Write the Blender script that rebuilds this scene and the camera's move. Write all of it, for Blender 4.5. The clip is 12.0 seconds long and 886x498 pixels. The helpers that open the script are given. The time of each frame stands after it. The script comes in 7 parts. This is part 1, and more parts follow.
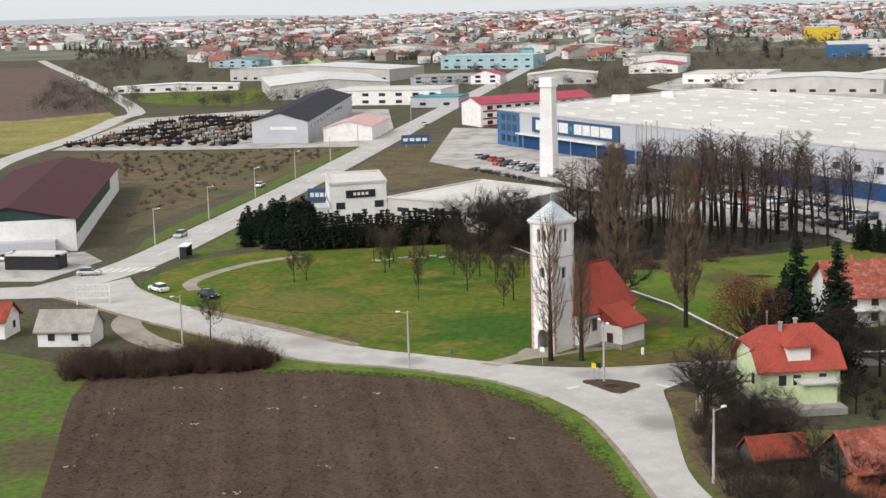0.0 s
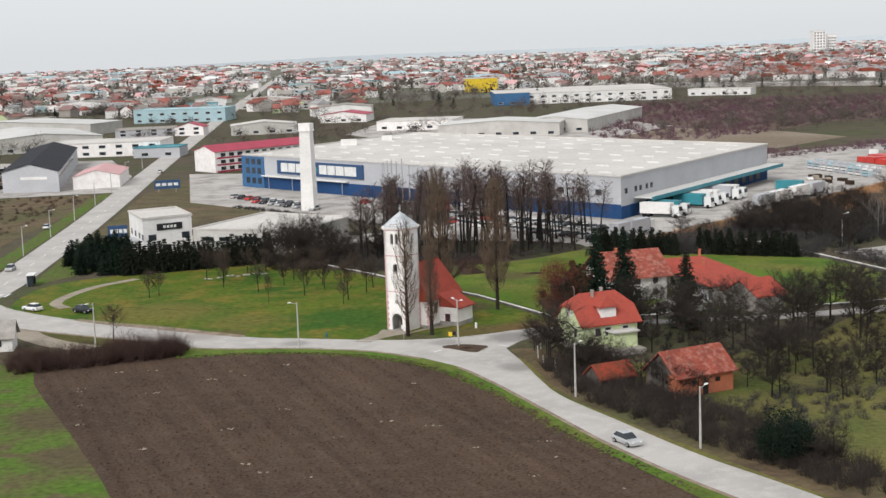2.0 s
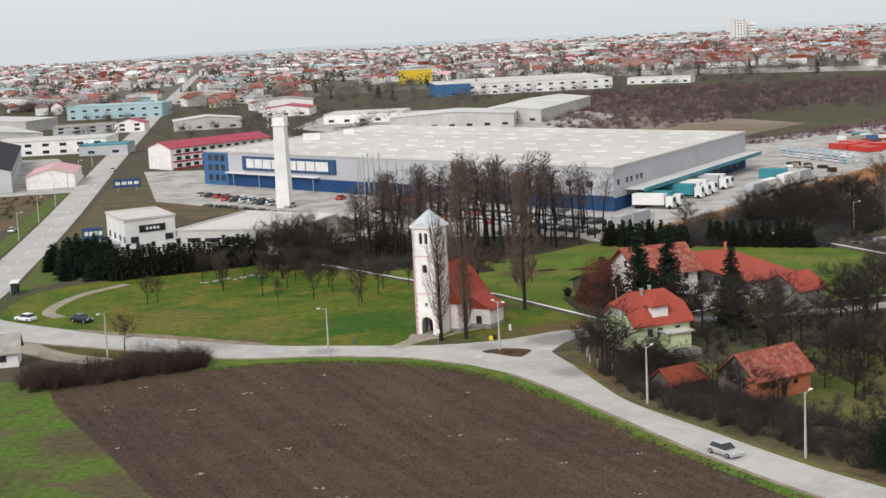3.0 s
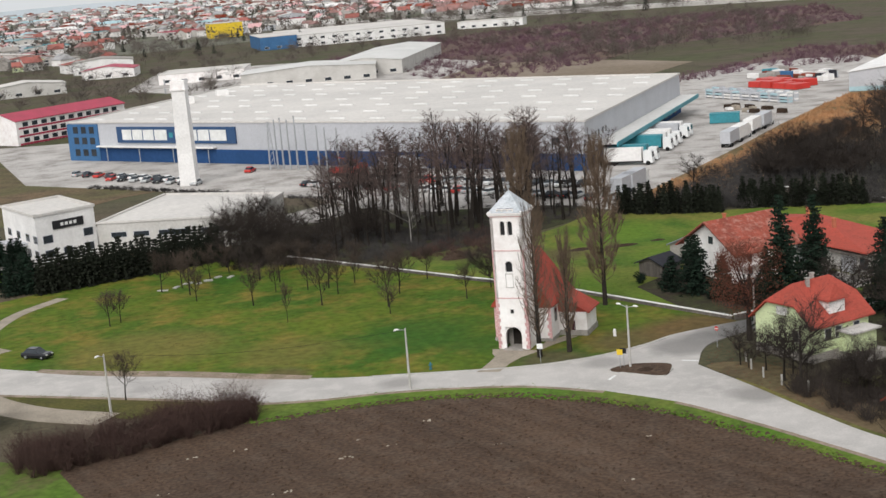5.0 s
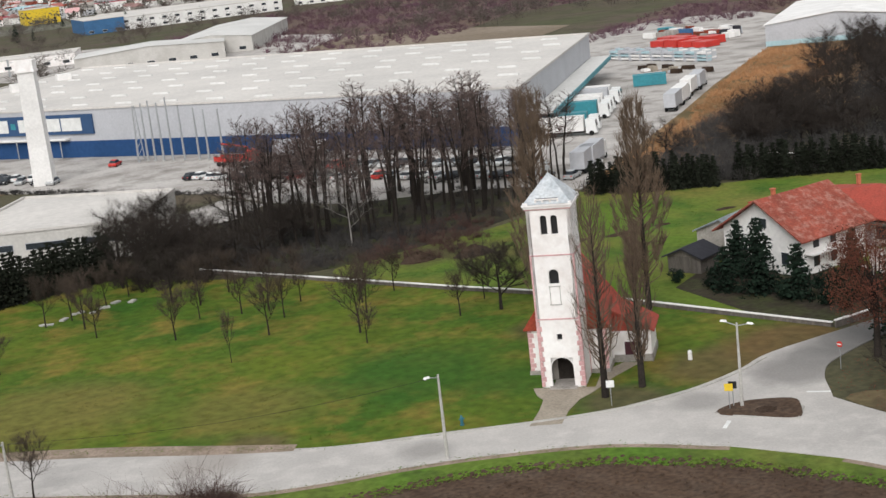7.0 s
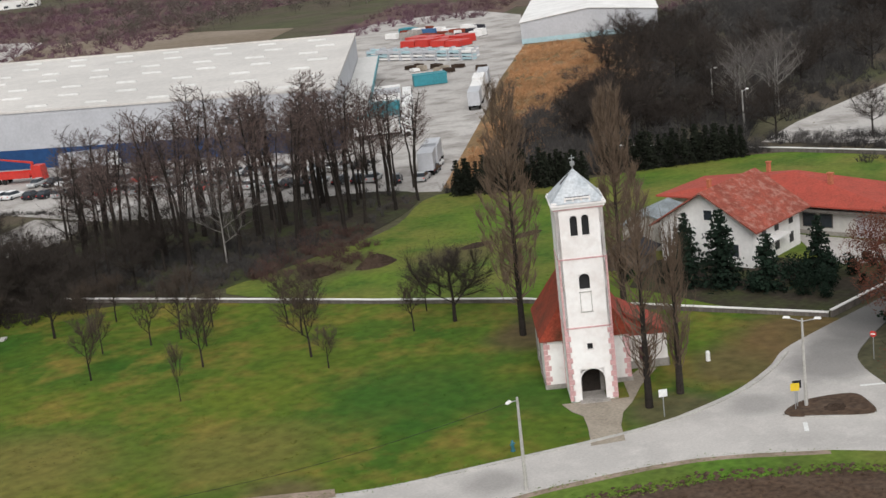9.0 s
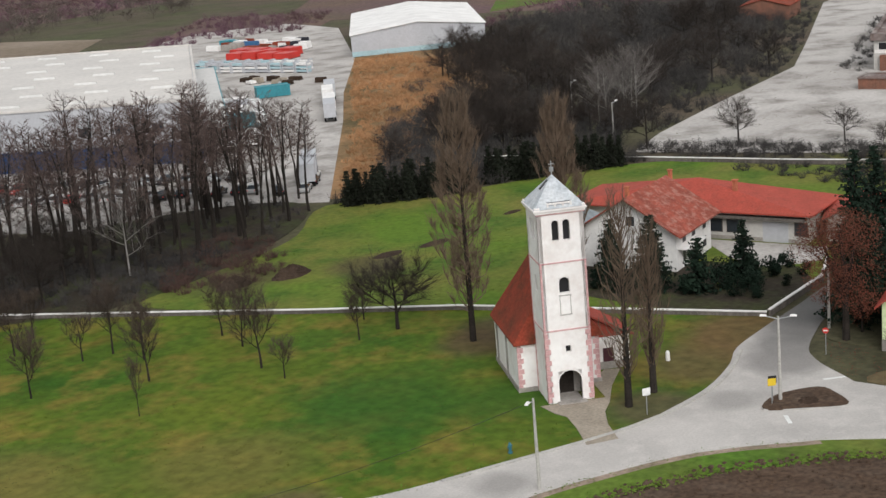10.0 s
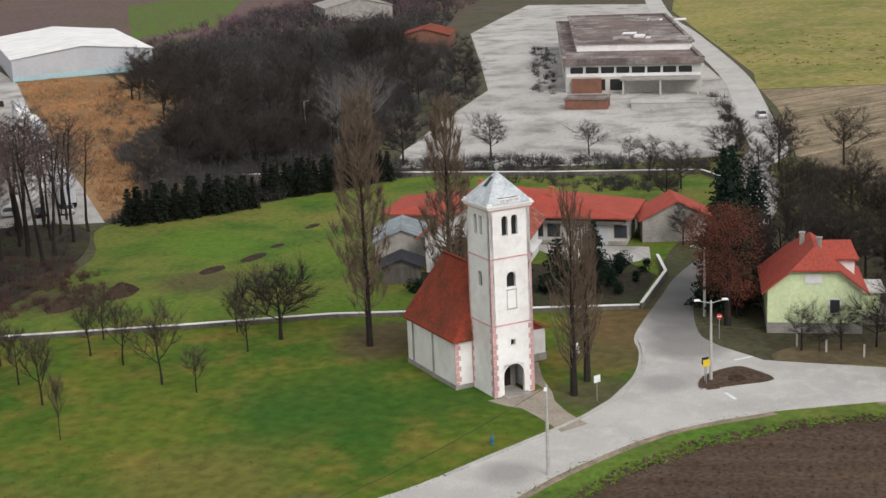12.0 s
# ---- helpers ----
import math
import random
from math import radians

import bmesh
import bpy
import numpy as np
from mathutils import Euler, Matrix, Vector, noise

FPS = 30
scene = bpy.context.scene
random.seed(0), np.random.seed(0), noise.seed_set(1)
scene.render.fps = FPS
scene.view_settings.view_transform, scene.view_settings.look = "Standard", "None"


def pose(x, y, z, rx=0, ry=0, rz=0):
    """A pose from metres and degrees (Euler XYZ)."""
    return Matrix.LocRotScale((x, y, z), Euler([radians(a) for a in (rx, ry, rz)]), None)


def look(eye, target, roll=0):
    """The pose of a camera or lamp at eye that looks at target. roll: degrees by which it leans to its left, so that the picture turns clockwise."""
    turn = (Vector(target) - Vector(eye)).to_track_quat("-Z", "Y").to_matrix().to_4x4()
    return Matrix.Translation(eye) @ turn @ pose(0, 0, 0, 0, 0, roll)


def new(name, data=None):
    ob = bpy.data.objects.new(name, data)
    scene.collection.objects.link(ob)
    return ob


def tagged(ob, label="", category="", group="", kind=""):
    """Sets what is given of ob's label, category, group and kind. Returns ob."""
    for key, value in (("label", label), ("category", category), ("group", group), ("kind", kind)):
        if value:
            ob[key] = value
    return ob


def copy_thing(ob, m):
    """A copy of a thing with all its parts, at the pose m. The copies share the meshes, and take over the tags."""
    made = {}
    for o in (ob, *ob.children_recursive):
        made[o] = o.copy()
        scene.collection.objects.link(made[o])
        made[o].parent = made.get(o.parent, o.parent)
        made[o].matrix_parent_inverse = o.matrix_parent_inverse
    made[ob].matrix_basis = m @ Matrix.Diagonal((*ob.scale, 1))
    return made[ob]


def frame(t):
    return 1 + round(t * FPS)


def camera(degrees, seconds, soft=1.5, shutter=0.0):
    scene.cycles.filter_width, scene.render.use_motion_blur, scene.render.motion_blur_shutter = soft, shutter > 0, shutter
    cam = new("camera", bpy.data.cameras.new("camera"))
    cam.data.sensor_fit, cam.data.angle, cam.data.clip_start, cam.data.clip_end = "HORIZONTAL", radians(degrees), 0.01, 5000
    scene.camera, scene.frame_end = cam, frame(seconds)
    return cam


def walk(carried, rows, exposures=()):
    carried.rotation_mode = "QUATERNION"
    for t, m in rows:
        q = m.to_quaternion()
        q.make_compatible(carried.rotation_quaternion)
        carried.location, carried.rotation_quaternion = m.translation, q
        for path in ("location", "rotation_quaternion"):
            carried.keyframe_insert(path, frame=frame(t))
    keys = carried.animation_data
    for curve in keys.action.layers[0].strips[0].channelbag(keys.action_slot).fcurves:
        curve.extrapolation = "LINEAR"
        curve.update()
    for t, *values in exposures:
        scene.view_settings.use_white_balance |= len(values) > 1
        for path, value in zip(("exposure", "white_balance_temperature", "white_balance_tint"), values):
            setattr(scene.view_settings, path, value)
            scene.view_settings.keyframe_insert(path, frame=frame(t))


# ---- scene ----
cam = camera(34.0, 12.0)
# seconds, eye, target, roll
PATH = [
    (0, (20.05, -189.82, 46.64), (2.256, -92.878, 29.746), -1.68),
    (0.5, (15.70, -206.45, 46.87), (5.106, -108.254, 31.218), -1.74),
    (1, (11.33, -222.90, 45.07), (8.147, -123.950, 30.997), -1.57),
    (1.5, (3.02, -237.74, 45.72), (4.565, -138.676, 32.138), -1.72),
    (2, (-8.05, -242.66, 47.78), (-1.895, -143.839, 33.759), -2.17),
    (2.5, (-16.25, -238.24, 47.98), (-7.397, -139.678, 33.617), -2.40),
    (3, (-25.18, -228.47, 47.98), (-13.463, -130.268, 33.160), -2.81),
    (3.5, (-33.23, -217.50, 48.95), (-18.768, -119.832, 33.069), -3.65),
    (5.5, (-58.31, -153.54, 47.53), (-29.131, -59.990, 27.598), -5.04),
    (6, (-57.90, -137.95, 45.15), (-26.394, -45.261, 24.771), -5.51),
    (6.5, (-58.22, -126.75, 43.74), (-24.299, -35.033, 22.850), -6.02),
    (7, (-59.45, -117.74, 43.14), (-22.426, -27.393, 21.541), -6.48),
    (9, (-80.65, -90.37, 43.84), (-23.236, -12.000, 20.129), -6.41),
    (9.5, (-87.30, -84.97, 44.41), (-24.040, -11.353, 20.344), -5.88),
    (10, (-94.70, -78.80, 45.00), (-25.344, -10.955, 20.773), -4.96),
    (10.5, (-100.66, -72.93, 45.14), (-26.399, -10.516, 20.830), -4.30),
    (11, (-106.26, -65.72, 44.93), (-27.192, -9.507, 20.659), -3.44),
    (11.5, (-110.69, -59.22, 44.60), (-27.738, -8.812, 20.540), -2.94),
    (12, (-114.60, -51.32, 43.79), (-27.560, -8.118, 20.176), -2.53),
]
walk(cam, [(t, look(eye, target, roll)) for t, eye, target, roll in PATH], [(0, 0.16), (1.5, 0.08), (3.5, 0.0), (6, 0.03), (9, -0.06), (12, -0.08)])

# ---- light: bright overcast winter day ----
SUN_UP, SUN_TURN = 38, 215
world = bpy.data.worlds.new("overcast")
scene.world = world
world.use_nodes = True
wn, wl = world.node_tree.nodes, world.node_tree.links
sky = wn.new("ShaderNodeTexSky")
sky.sky_type, sky.sun_disc = "NISHITA", False
sky.sun_elevation, sky.sun_rotation = radians(SUN_UP), radians(SUN_TURN)
sky.air_density, sky.dust_density, sky.ozone_density = 1.0, 1.5, 1.0
grey = wn.new("ShaderNodeHueSaturation")
grey.inputs["Saturation"].default_value = 0.16
wl.new(sky.outputs["Color"], grey.inputs["Color"])
cloud = wn.new("ShaderNodeMixRGB")
cloud.inputs["Fac"].default_value, cloud.inputs["Color2"].default_value = 0.8, (6.9, 7.15, 7.35, 1)
wl.new(grey.outputs["Color"], cloud.inputs["Color1"])
wl.new(cloud.outputs["Color"], wn["Background"].inputs["Color"])
wn["Background"].inputs["Strength"].default_value = 0.115
sun = new("sun", bpy.data.lights.new("sun", "SUN"))
sun.data.energy, sun.data.angle, sun.data.color = 2.35, radians(36), (1.0, 0.98, 0.96)
a, e = radians(SUN_TURN), radians(SUN_UP)
sun.matrix_world = look((60 * math.sin(a) * math.cos(e), 60 * math.cos(a) * math.cos(e), 60 * math.sin(e)), (0, 0, 0))
scene.view_settings.exposure = 0.0


# ---- materials ----
def mat(name, colour, rough=0.8, vary=0.25, scale=0.6, fine=9.0, bump=0.15, other=None, metal=0.0, rnd=0.0, coords="Object", stretch=(1, 1, 1), rows=None, mid=None, worn=None):
    """A surface with stains at one scale, grain at a finer one and a fine relief. other: a second colour that the stains mix in."""
    m = bpy.data.materials.new(name)
    m.use_nodes = True
    n, l = m.node_tree.nodes, m.node_tree.links
    b = n["Principled BSDF"]
    b.inputs["Roughness"].default_value, b.inputs["Metallic"].default_value = rough, metal
    b.inputs["Specular IOR Level"].default_value = 0.12 if rough > 0.72 else 0.4
    tc, mp = n.new("ShaderNodeTexCoord"), n.new("ShaderNodeMapping")
    mp.inputs["Scale"].default_value = stretch
    l.new(tc.outputs[coords], mp.inputs["Vector"])
    big, small = n.new("ShaderNodeTexNoise"), n.new("ShaderNodeTexNoise")
    big.inputs["Scale"].default_value, big.inputs["Detail"].default_value = scale, 6
    small.inputs["Scale"].default_value, small.inputs["Detail"].default_value = fine, 4
    l.new(mp.outputs["Vector"], big.inputs["Vector"])
    l.new(mp.outputs["Vector"], small.inputs["Vector"])
    ramp = n.new("ShaderNodeMapRange")
    ramp.inputs["From Min"].default_value, ramp.inputs["From Max"].default_value = 0.36, 0.66
    l.new(big.outputs["Fac"], ramp.inputs["Value"])
    mix = n.new("ShaderNodeMixRGB")
    dark = other or tuple(c * (1 - vary) for c in colour)
    mix.inputs["Color1"].default_value, mix.inputs["Color2"].default_value = (*colour, 1), (*dark, 1)
    l.new(ramp.outputs["Result"], mix.inputs["Fac"])
    tone = mix.outputs["Color"]
    if mid:
        # patches of a third colour at a middle scale
        size, amount, third = mid
        pn, pr, px_ = n.new("ShaderNodeTexNoise"), n.new("ShaderNodeMapRange"), n.new("ShaderNodeMixRGB")
        pn.inputs["Scale"].default_value, pn.inputs["Detail"].default_value, pn.inputs["Roughness"].default_value = size, 5, 0.6
        l.new(mp.outputs["Vector"], pn.inputs["Vector"])
        pr.inputs["From Min"].default_value, pr.inputs["From Max"].default_value, pr.inputs["To Max"].default_value = 0.47, 0.70, amount
        l.new(pn.outputs["Fac"], pr.inputs["Value"])
        l.new(pr.outputs["Result"], px_.inputs["Fac"])
        l.new(tone, px_.inputs["Color1"])
        px_.inputs["Color2"].default_value = (*third, 1)
        tone = px_.outputs["Color"]
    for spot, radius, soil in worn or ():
        # trodden, leaf-strewn ground, greener grass, darker asphalt round a spot, with ragged edge
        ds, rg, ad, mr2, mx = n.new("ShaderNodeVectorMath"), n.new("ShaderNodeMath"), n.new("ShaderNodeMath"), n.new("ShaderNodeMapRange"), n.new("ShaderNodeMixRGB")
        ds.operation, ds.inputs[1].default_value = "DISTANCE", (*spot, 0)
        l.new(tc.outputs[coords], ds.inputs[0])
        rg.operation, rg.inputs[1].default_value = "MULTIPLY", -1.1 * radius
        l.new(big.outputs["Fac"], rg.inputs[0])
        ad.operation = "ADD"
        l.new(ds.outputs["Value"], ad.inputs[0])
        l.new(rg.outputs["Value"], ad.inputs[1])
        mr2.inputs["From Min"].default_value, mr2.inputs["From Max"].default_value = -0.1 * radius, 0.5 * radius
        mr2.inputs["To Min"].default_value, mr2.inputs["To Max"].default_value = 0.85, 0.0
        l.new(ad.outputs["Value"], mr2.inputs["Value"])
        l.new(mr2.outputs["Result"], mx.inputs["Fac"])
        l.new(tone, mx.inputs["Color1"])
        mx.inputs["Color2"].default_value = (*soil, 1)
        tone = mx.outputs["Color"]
    val = n.new("ShaderNodeMapRange")
    val.inputs["From Min"].default_value, val.inputs["From Max"].default_value = 0.3, 0.7
    val.inputs["To Min"].default_value, val.inputs["To Max"].default_value = 1 - vary * 0.8, 1 + vary * 0.5
    l.new(small.outputs["Fac"], val.inputs["Value"])
    hsv = n.new("ShaderNodeHueSaturation")
    l.new(tone, hsv.inputs["Color"])
    last = val.outputs["Result"]
    if rnd:
        info, mul, add = n.new("ShaderNodeObjectInfo"), n.new("ShaderNodeMath"), n.new("ShaderNodeMapRange")
        mul.operation = "MULTIPLY"
        add.inputs["To Min"].default_value, add.inputs["To Max"].default_value = 1 - rnd, 1 + rnd
        l.new(info.outputs["Random"], add.inputs["Value"])
        l.new(add.outputs["Result"], mul.inputs[0])
        l.new(last, mul.inputs[1])
        last = mul.outputs["Value"]
    l.new(last, hsv.inputs["Value"])
    l.new(hsv.outputs["Color"], b.inputs["Base Color"])
    if rows:
        # furrows: long uneven streaks along a direction (degrees), at a spacing in metres
        turn, gap, depth = rows
        m2, m3, wv, mr, mu = n.new("ShaderNodeMapping"), n.new("ShaderNodeMapping"), n.new("ShaderNodeTexNoise"), n.new("ShaderNodeMapRange"), n.new("ShaderNodeMath")
        m2.inputs["Rotation"].default_value[2] = radians(turn)
        m3.inputs["Scale"].default_value = (1 / gap, 0.012, 1)
        l.new(tc.outputs[coords], m2.inputs["Vector"])
        l.new(m2.outputs["Vector"], m3.inputs["Vector"])
        l.new(m3.outputs["Vector"], wv.inputs["Vector"])
        wv.inputs["Scale"].default_value, wv.inputs["Detail"].default_value = 1.0, 3
        mr.inputs["From Min"].default_value, mr.inputs["From Max"].default_value = 0.3, 0.7
        mr.inputs["To Min"].default_value, mr.inputs["To Max"].default_value = 1 - depth, 1 + depth * 0.7
        l.new(wv.outputs["Fac"], mr.inputs["Value"])
        mu.operation = "MULTIPLY"
        l.new(mr.outputs["Result"], mu.inputs[0])
        l.new(last, mu.inputs[1])
        l.new(mu.outputs["Value"], hsv.inputs["Value"])
    if bump:
        bm_ = n.new("ShaderNodeBump")
        bm_.inputs["Strength"].default_value, bm_.inputs["Distance"].default_value = bump, 0.1
        l.new(small.outputs["Fac"], bm_.inputs["Height"])
        l.new(bm_.outputs["Normal"], b.inputs["Normal"])
    return m


M = {
    "earth": mat("scrub_ground", (0.105, 0.081, 0.060), 0.95, 0.35, 0.03, 1.2, 0.3, (0.078, 0.084, 0.040), mid=(0.12, 0.7, (0.054, 0.046, 0.034))),
    "lawn": mat("lawn_grass", (0.108, 0.140, 0.016), 0.95, 0.34, 0.055, 0.8, 0.35, (0.040, 0.102, 0.012), mid=(0.16, 1.2, (0.180, 0.146, 0.030)), worn=(((-9, 14), 11, (0.036, 0.098, 0.013)), ((-3, 4), 7, (0.042, 0.104, 0.014)), ((-45, 26), 13, (0.150, 0.134, 0.034)), ((-28, 14), 9, (0.138, 0.130, 0.030)), ((7, 17), 5, (0.105, 0.074, 0.036)), ((13, -6), 7, (0.120, 0.090, 0.038)), ((22, -4.5), 8, (0.135, 0.084, 0.040)), ((12, 18), 6, (0.085, 0.060, 0.034)), ((1, -9), 5, (0.10, 0.085, 0.045)), ((-30, 3), 4, (0.11, 0.09, 0.04)))),
    "verge": mat("verge_grass", (0.090, 0.178, 0.022), 0.95, 0.34, 0.07, 1.4, 0.4, (0.140, 0.155, 0.036), mid=(0.25, 0.85, (0.066, 0.095, 0.022))),
    "dry": mat("dry_grass", (0.125, 0.105, 0.034), 0.95, 0.35, 0.07, 2.0, 0.4, (0.06, 0.07, 0.018), mid=(0.3, 0.6, (0.06, 0.047, 0.026))),
    "straw": mat("stubble_rows", (0.32, 0.245, 0.165), 0.95, 0.35, 0.05, 1.0, 0.4, (0.22, 0.17, 0.11), rows=(-62, 1.3, 0.5), mid=(0.1, 0.6, (0.10, 0.095, 0.045))),
    "soil": mat("ploughed_soil", (0.093, 0.060, 0.041), 0.95, 0.5, 0.06, 2.2, 1.0, (0.070, 0.046, 0.033), rows=(-17.5, 1.7, 0.2), mid=(0.35, 0.6, (0.108, 0.079, 0.060))),
    "reedground": mat("reed_ground", (0.32, 0.185, 0.092), 0.95, 0.35, 0.04, 1.0, 0.4, (0.21, 0.135, 0.07), mid=(0.07, 0.8, (0.062, 0.062, 0.028))),
    "meadowgrass": mat("meadow_grass", (0.098, 0.165, 0.020), 0.95, 0.28, 0.06, 1.2, 0.4, (0.168, 0.158, 0.040), mid=(0.11, 1.0, (0.050, 0.108, 0.016)), worn=(((12, 62), 9, (0.075, 0.058, 0.034)), ((24, 50), 6, (0.09, 0.08, 0.035)))),
    "drabwall": mat("drab_concrete_wall", (0.56, 0.54, 0.51), 0.85, 0.12, 0.2, 2.0, 0.05, (0.47, 0.45, 0.42)),
    "rough": mat("rough_pasture", (0.080, 0.150, 0.020), 0.95, 0.4, 0.08, 1.0, 0.4, (0.105, 0.125, 0.034), mid=(0.2, 1.1, (0.120, 0.088, 0.052)), worn=(((-50, -50), 9, (0.095, 0.070, 0.042)), ((-43, -70), 7, (0.10, 0.075, 0.045)), ((-60, -66), 9, (0.085, 0.075, 0.035)))),
    "waste": mat("waste_ground", (0.155, 0.108, 0.066), 0.95, 0.35, 0.04, 1.0, 0.3, (0.100, 0.100, 0.045), mid=(0.15, 0.8, (0.062, 0.046, 0.034))),
    "brokenroof": mat("broken_felt_roof", (0.20, 0.145, 0.13), 0.9, 0.35, 0.1, 1.5, 0.2, (0.13, 0.105, 0.10), mid=(0.16, 0.9, (0.36, 0.33, 0.31))),
    "heath": mat("heather_scrub", (0.135, 0.082, 0.086), 0.95, 0.4, 0.02, 0.5, 0.3, (0.120, 0.090, 0.068), mid=(0.035, 0.9, (0.15, 0.10, 0.075))),
    # asphalt with ragged darker spots, most of them along the side road
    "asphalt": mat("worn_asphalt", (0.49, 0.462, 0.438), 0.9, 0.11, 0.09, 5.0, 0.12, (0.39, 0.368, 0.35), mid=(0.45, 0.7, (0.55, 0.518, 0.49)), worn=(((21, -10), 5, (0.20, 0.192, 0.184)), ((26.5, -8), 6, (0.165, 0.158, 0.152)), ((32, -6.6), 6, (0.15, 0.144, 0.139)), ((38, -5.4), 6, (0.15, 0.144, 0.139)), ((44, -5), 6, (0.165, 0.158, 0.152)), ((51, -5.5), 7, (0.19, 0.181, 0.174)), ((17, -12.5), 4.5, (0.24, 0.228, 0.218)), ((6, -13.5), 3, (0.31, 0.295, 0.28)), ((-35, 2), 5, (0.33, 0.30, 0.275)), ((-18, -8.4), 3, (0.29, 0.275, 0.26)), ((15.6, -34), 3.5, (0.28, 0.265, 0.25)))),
    "yard": mat("concrete_yard", (0.50, 0.47, 0.445), 0.9, 0.2, 0.05, 1.5, 0.1, (0.40, 0.372, 0.35), mid=(0.12, 0.95, (0.22, 0.20, 0.18))),
    "gravel": mat("gravel_path", (0.36, 0.31, 0.25), 0.95, 0.25, 0.3, 4.0, 0.3),
    "plaster": mat("white_plaster", (0.90, 0.875, 0.86), 0.85, 0.05, 0.3, 2.0, 0.04, (0.81, 0.765, 0.745), mid=(0.7, 0.6, (0.70, 0.63, 0.60))),
    "pink": mat("pink_plaster", (0.70, 0.42, 0.42), 0.85, 0.2, 0.8, 5.0, 0.1),
    "stone": mat("grey_stone", (0.38, 0.35, 0.32), 0.9, 0.25, 0.7, 5.0, 0.2),
    "rooftile": mat("clay_roof_tiles", (0.37, 0.080, 0.048), 0.8, 0.32, 0.5, 5.0, 0.3, (0.25, 0.056, 0.035), rnd=0.12, mid=(1.1, 0.9, (0.16, 0.050, 0.034))),
    "oldtile": mat("old_clay_roof_tiles", (0.27, 0.052, 0.030), 0.85, 0.35, 0.4, 5.0, 0.3, (0.17, 0.047, 0.029), rnd=0.12, mid=(0.9, 0.7, (0.10, 0.045, 0.026))),
    "weathered": mat("weathered_roof_tiles", (0.34, 0.085, 0.058), 0.85, 0.35, 0.5, 5.0, 0.3, (0.22, 0.06, 0.042), mid=(1.2, 0.9, (0.40, 0.20, 0.16))),
    "newtile": mat("coral_roof_tiles", (0.41, 0.080, 0.057), 0.8, 0.3, 0.4, 5.0, 0.3, (0.34, 0.070, 0.050), mid=(1.4, 0.6, (0.27, 0.070, 0.052))),
    # red muted towards pink, painting haze over the town
    "townroof": mat("haze_muted_roof_tiles", (0.33, 0.115, 0.095), 0.85, 0.3, 0.3, 3.0, 0.1, (0.25, 0.10, 0.085), rnd=0.3),
    "paleroof": mat("pale_sheet_roof", (0.64, 0.625, 0.605), 0.8, 0.12, 0.05, 1.0, 0.05, (0.55, 0.54, 0.52)),
    # leaf litter under the alders; in the garden its darkness paints shade
    "litter_shade": mat("leaf_litter_and_shade", (0.052, 0.040, 0.031), 0.95, 0.4, 0.1, 1.5, 0.4, (0.034, 0.031, 0.022), mid=(0.12, 0.8, (0.060, 0.080, 0.022))),
    "slate": mat("weathered_metal_roof", (0.56, 0.58, 0.60), 0.6, 0.3, 0.9, 4.0, 0.15, (0.42, 0.45, 0.48)),
    # near-black: paints the shade in openings, and colours truly black parts
    "dark": mat("black_parts_and_shade", (0.02, 0.02, 0.022), 0.4, 0.2, 1.0, 5.0, 0.0),
    "glass": mat("window_glass", (0.035, 0.042, 0.05), 0.12, 0.2, 0.6, 3.0, 0.0),
    "whitewall": mat("white_painted_wall", (0.82, 0.80, 0.78), 0.8, 0.1, 0.2, 2.0, 0.05, (0.70, 0.68, 0.66)),
    "greywall": mat("grey_metal_cladding", (0.48, 0.485, 0.51), 0.6, 0.1, 0.15, 2.0, 0.05),
    "greyroof": mat("grey_membrane_roof", (0.63, 0.595, 0.56), 0.85, 0.12, 0.05, 1.0, 0.05, (0.54, 0.512, 0.485)),
    "bluewall": mat("blue_cladding", (0.025, 0.07, 0.18), 0.8, 0.15, 0.1, 1.0, 0.03),
    "midblue": mat("mid_blue_panels", (0.06, 0.15, 0.30), 0.8, 0.15, 0.3, 2.0, 0.03),
    "navy": mat("dark_blue_board", (0.03, 0.075, 0.17), 0.5, 0.1, 0.3, 2.0, 0.02),
    "teal": mat("teal_metal", (0.04, 0.25, 0.30), 0.5, 0.15, 0.3, 2.0, 0.03),
    "lightblue": mat("pale_blue_render", (0.40, 0.55, 0.59), 0.75, 0.12, 0.2, 2.0, 0.03),
    "crimson": mat("crimson_metal_roof", (0.42, 0.035, 0.075), 0.55, 0.2, 0.2, 2.0, 0.05),
    "purple": mat("plum_metal_roof", (0.088, 0.030, 0.038), 0.88, 0.25, 0.2, 2.0, 0.05, (0.075, 0.036, 0.042)),
    "blackroof": mat("dark_sheet_roof", (0.040, 0.040, 0.048), 0.88, 0.2, 0.2, 2.0, 0.05),
    "darkgreen": mat("dark_green_cladding", (0.02, 0.05, 0.04), 0.6, 0.2, 0.2, 2.0, 0.03),
    "limewall": mat("lime_green_plaster", (0.68, 0.77, 0.46), 0.85, 0.12, 0.4, 3.0, 0.08),
    "brick": mat("red_hollow_brick", (0.52, 0.17, 0.09), 0.9, 0.25, 0.6, 6.0, 0.2, (0.42, 0.15, 0.09)),
    "dullbrick": mat("sooty_old_brick", (0.25, 0.115, 0.080), 0.9, 0.32, 0.6, 6.0, 0.2, (0.17, 0.095, 0.07)),
    "boards": mat("weathered_grey_boards", (0.17, 0.15, 0.135), 0.9, 0.35, 0.6, 5.0, 0.2, stretch=(3, 3, 0.4), rnd=0.2),
    "metal": mat("galvanised_steel", (0.45, 0.46, 0.47), 0.45, 0.15, 0.6, 5.0, 0.02, metal=0.6),
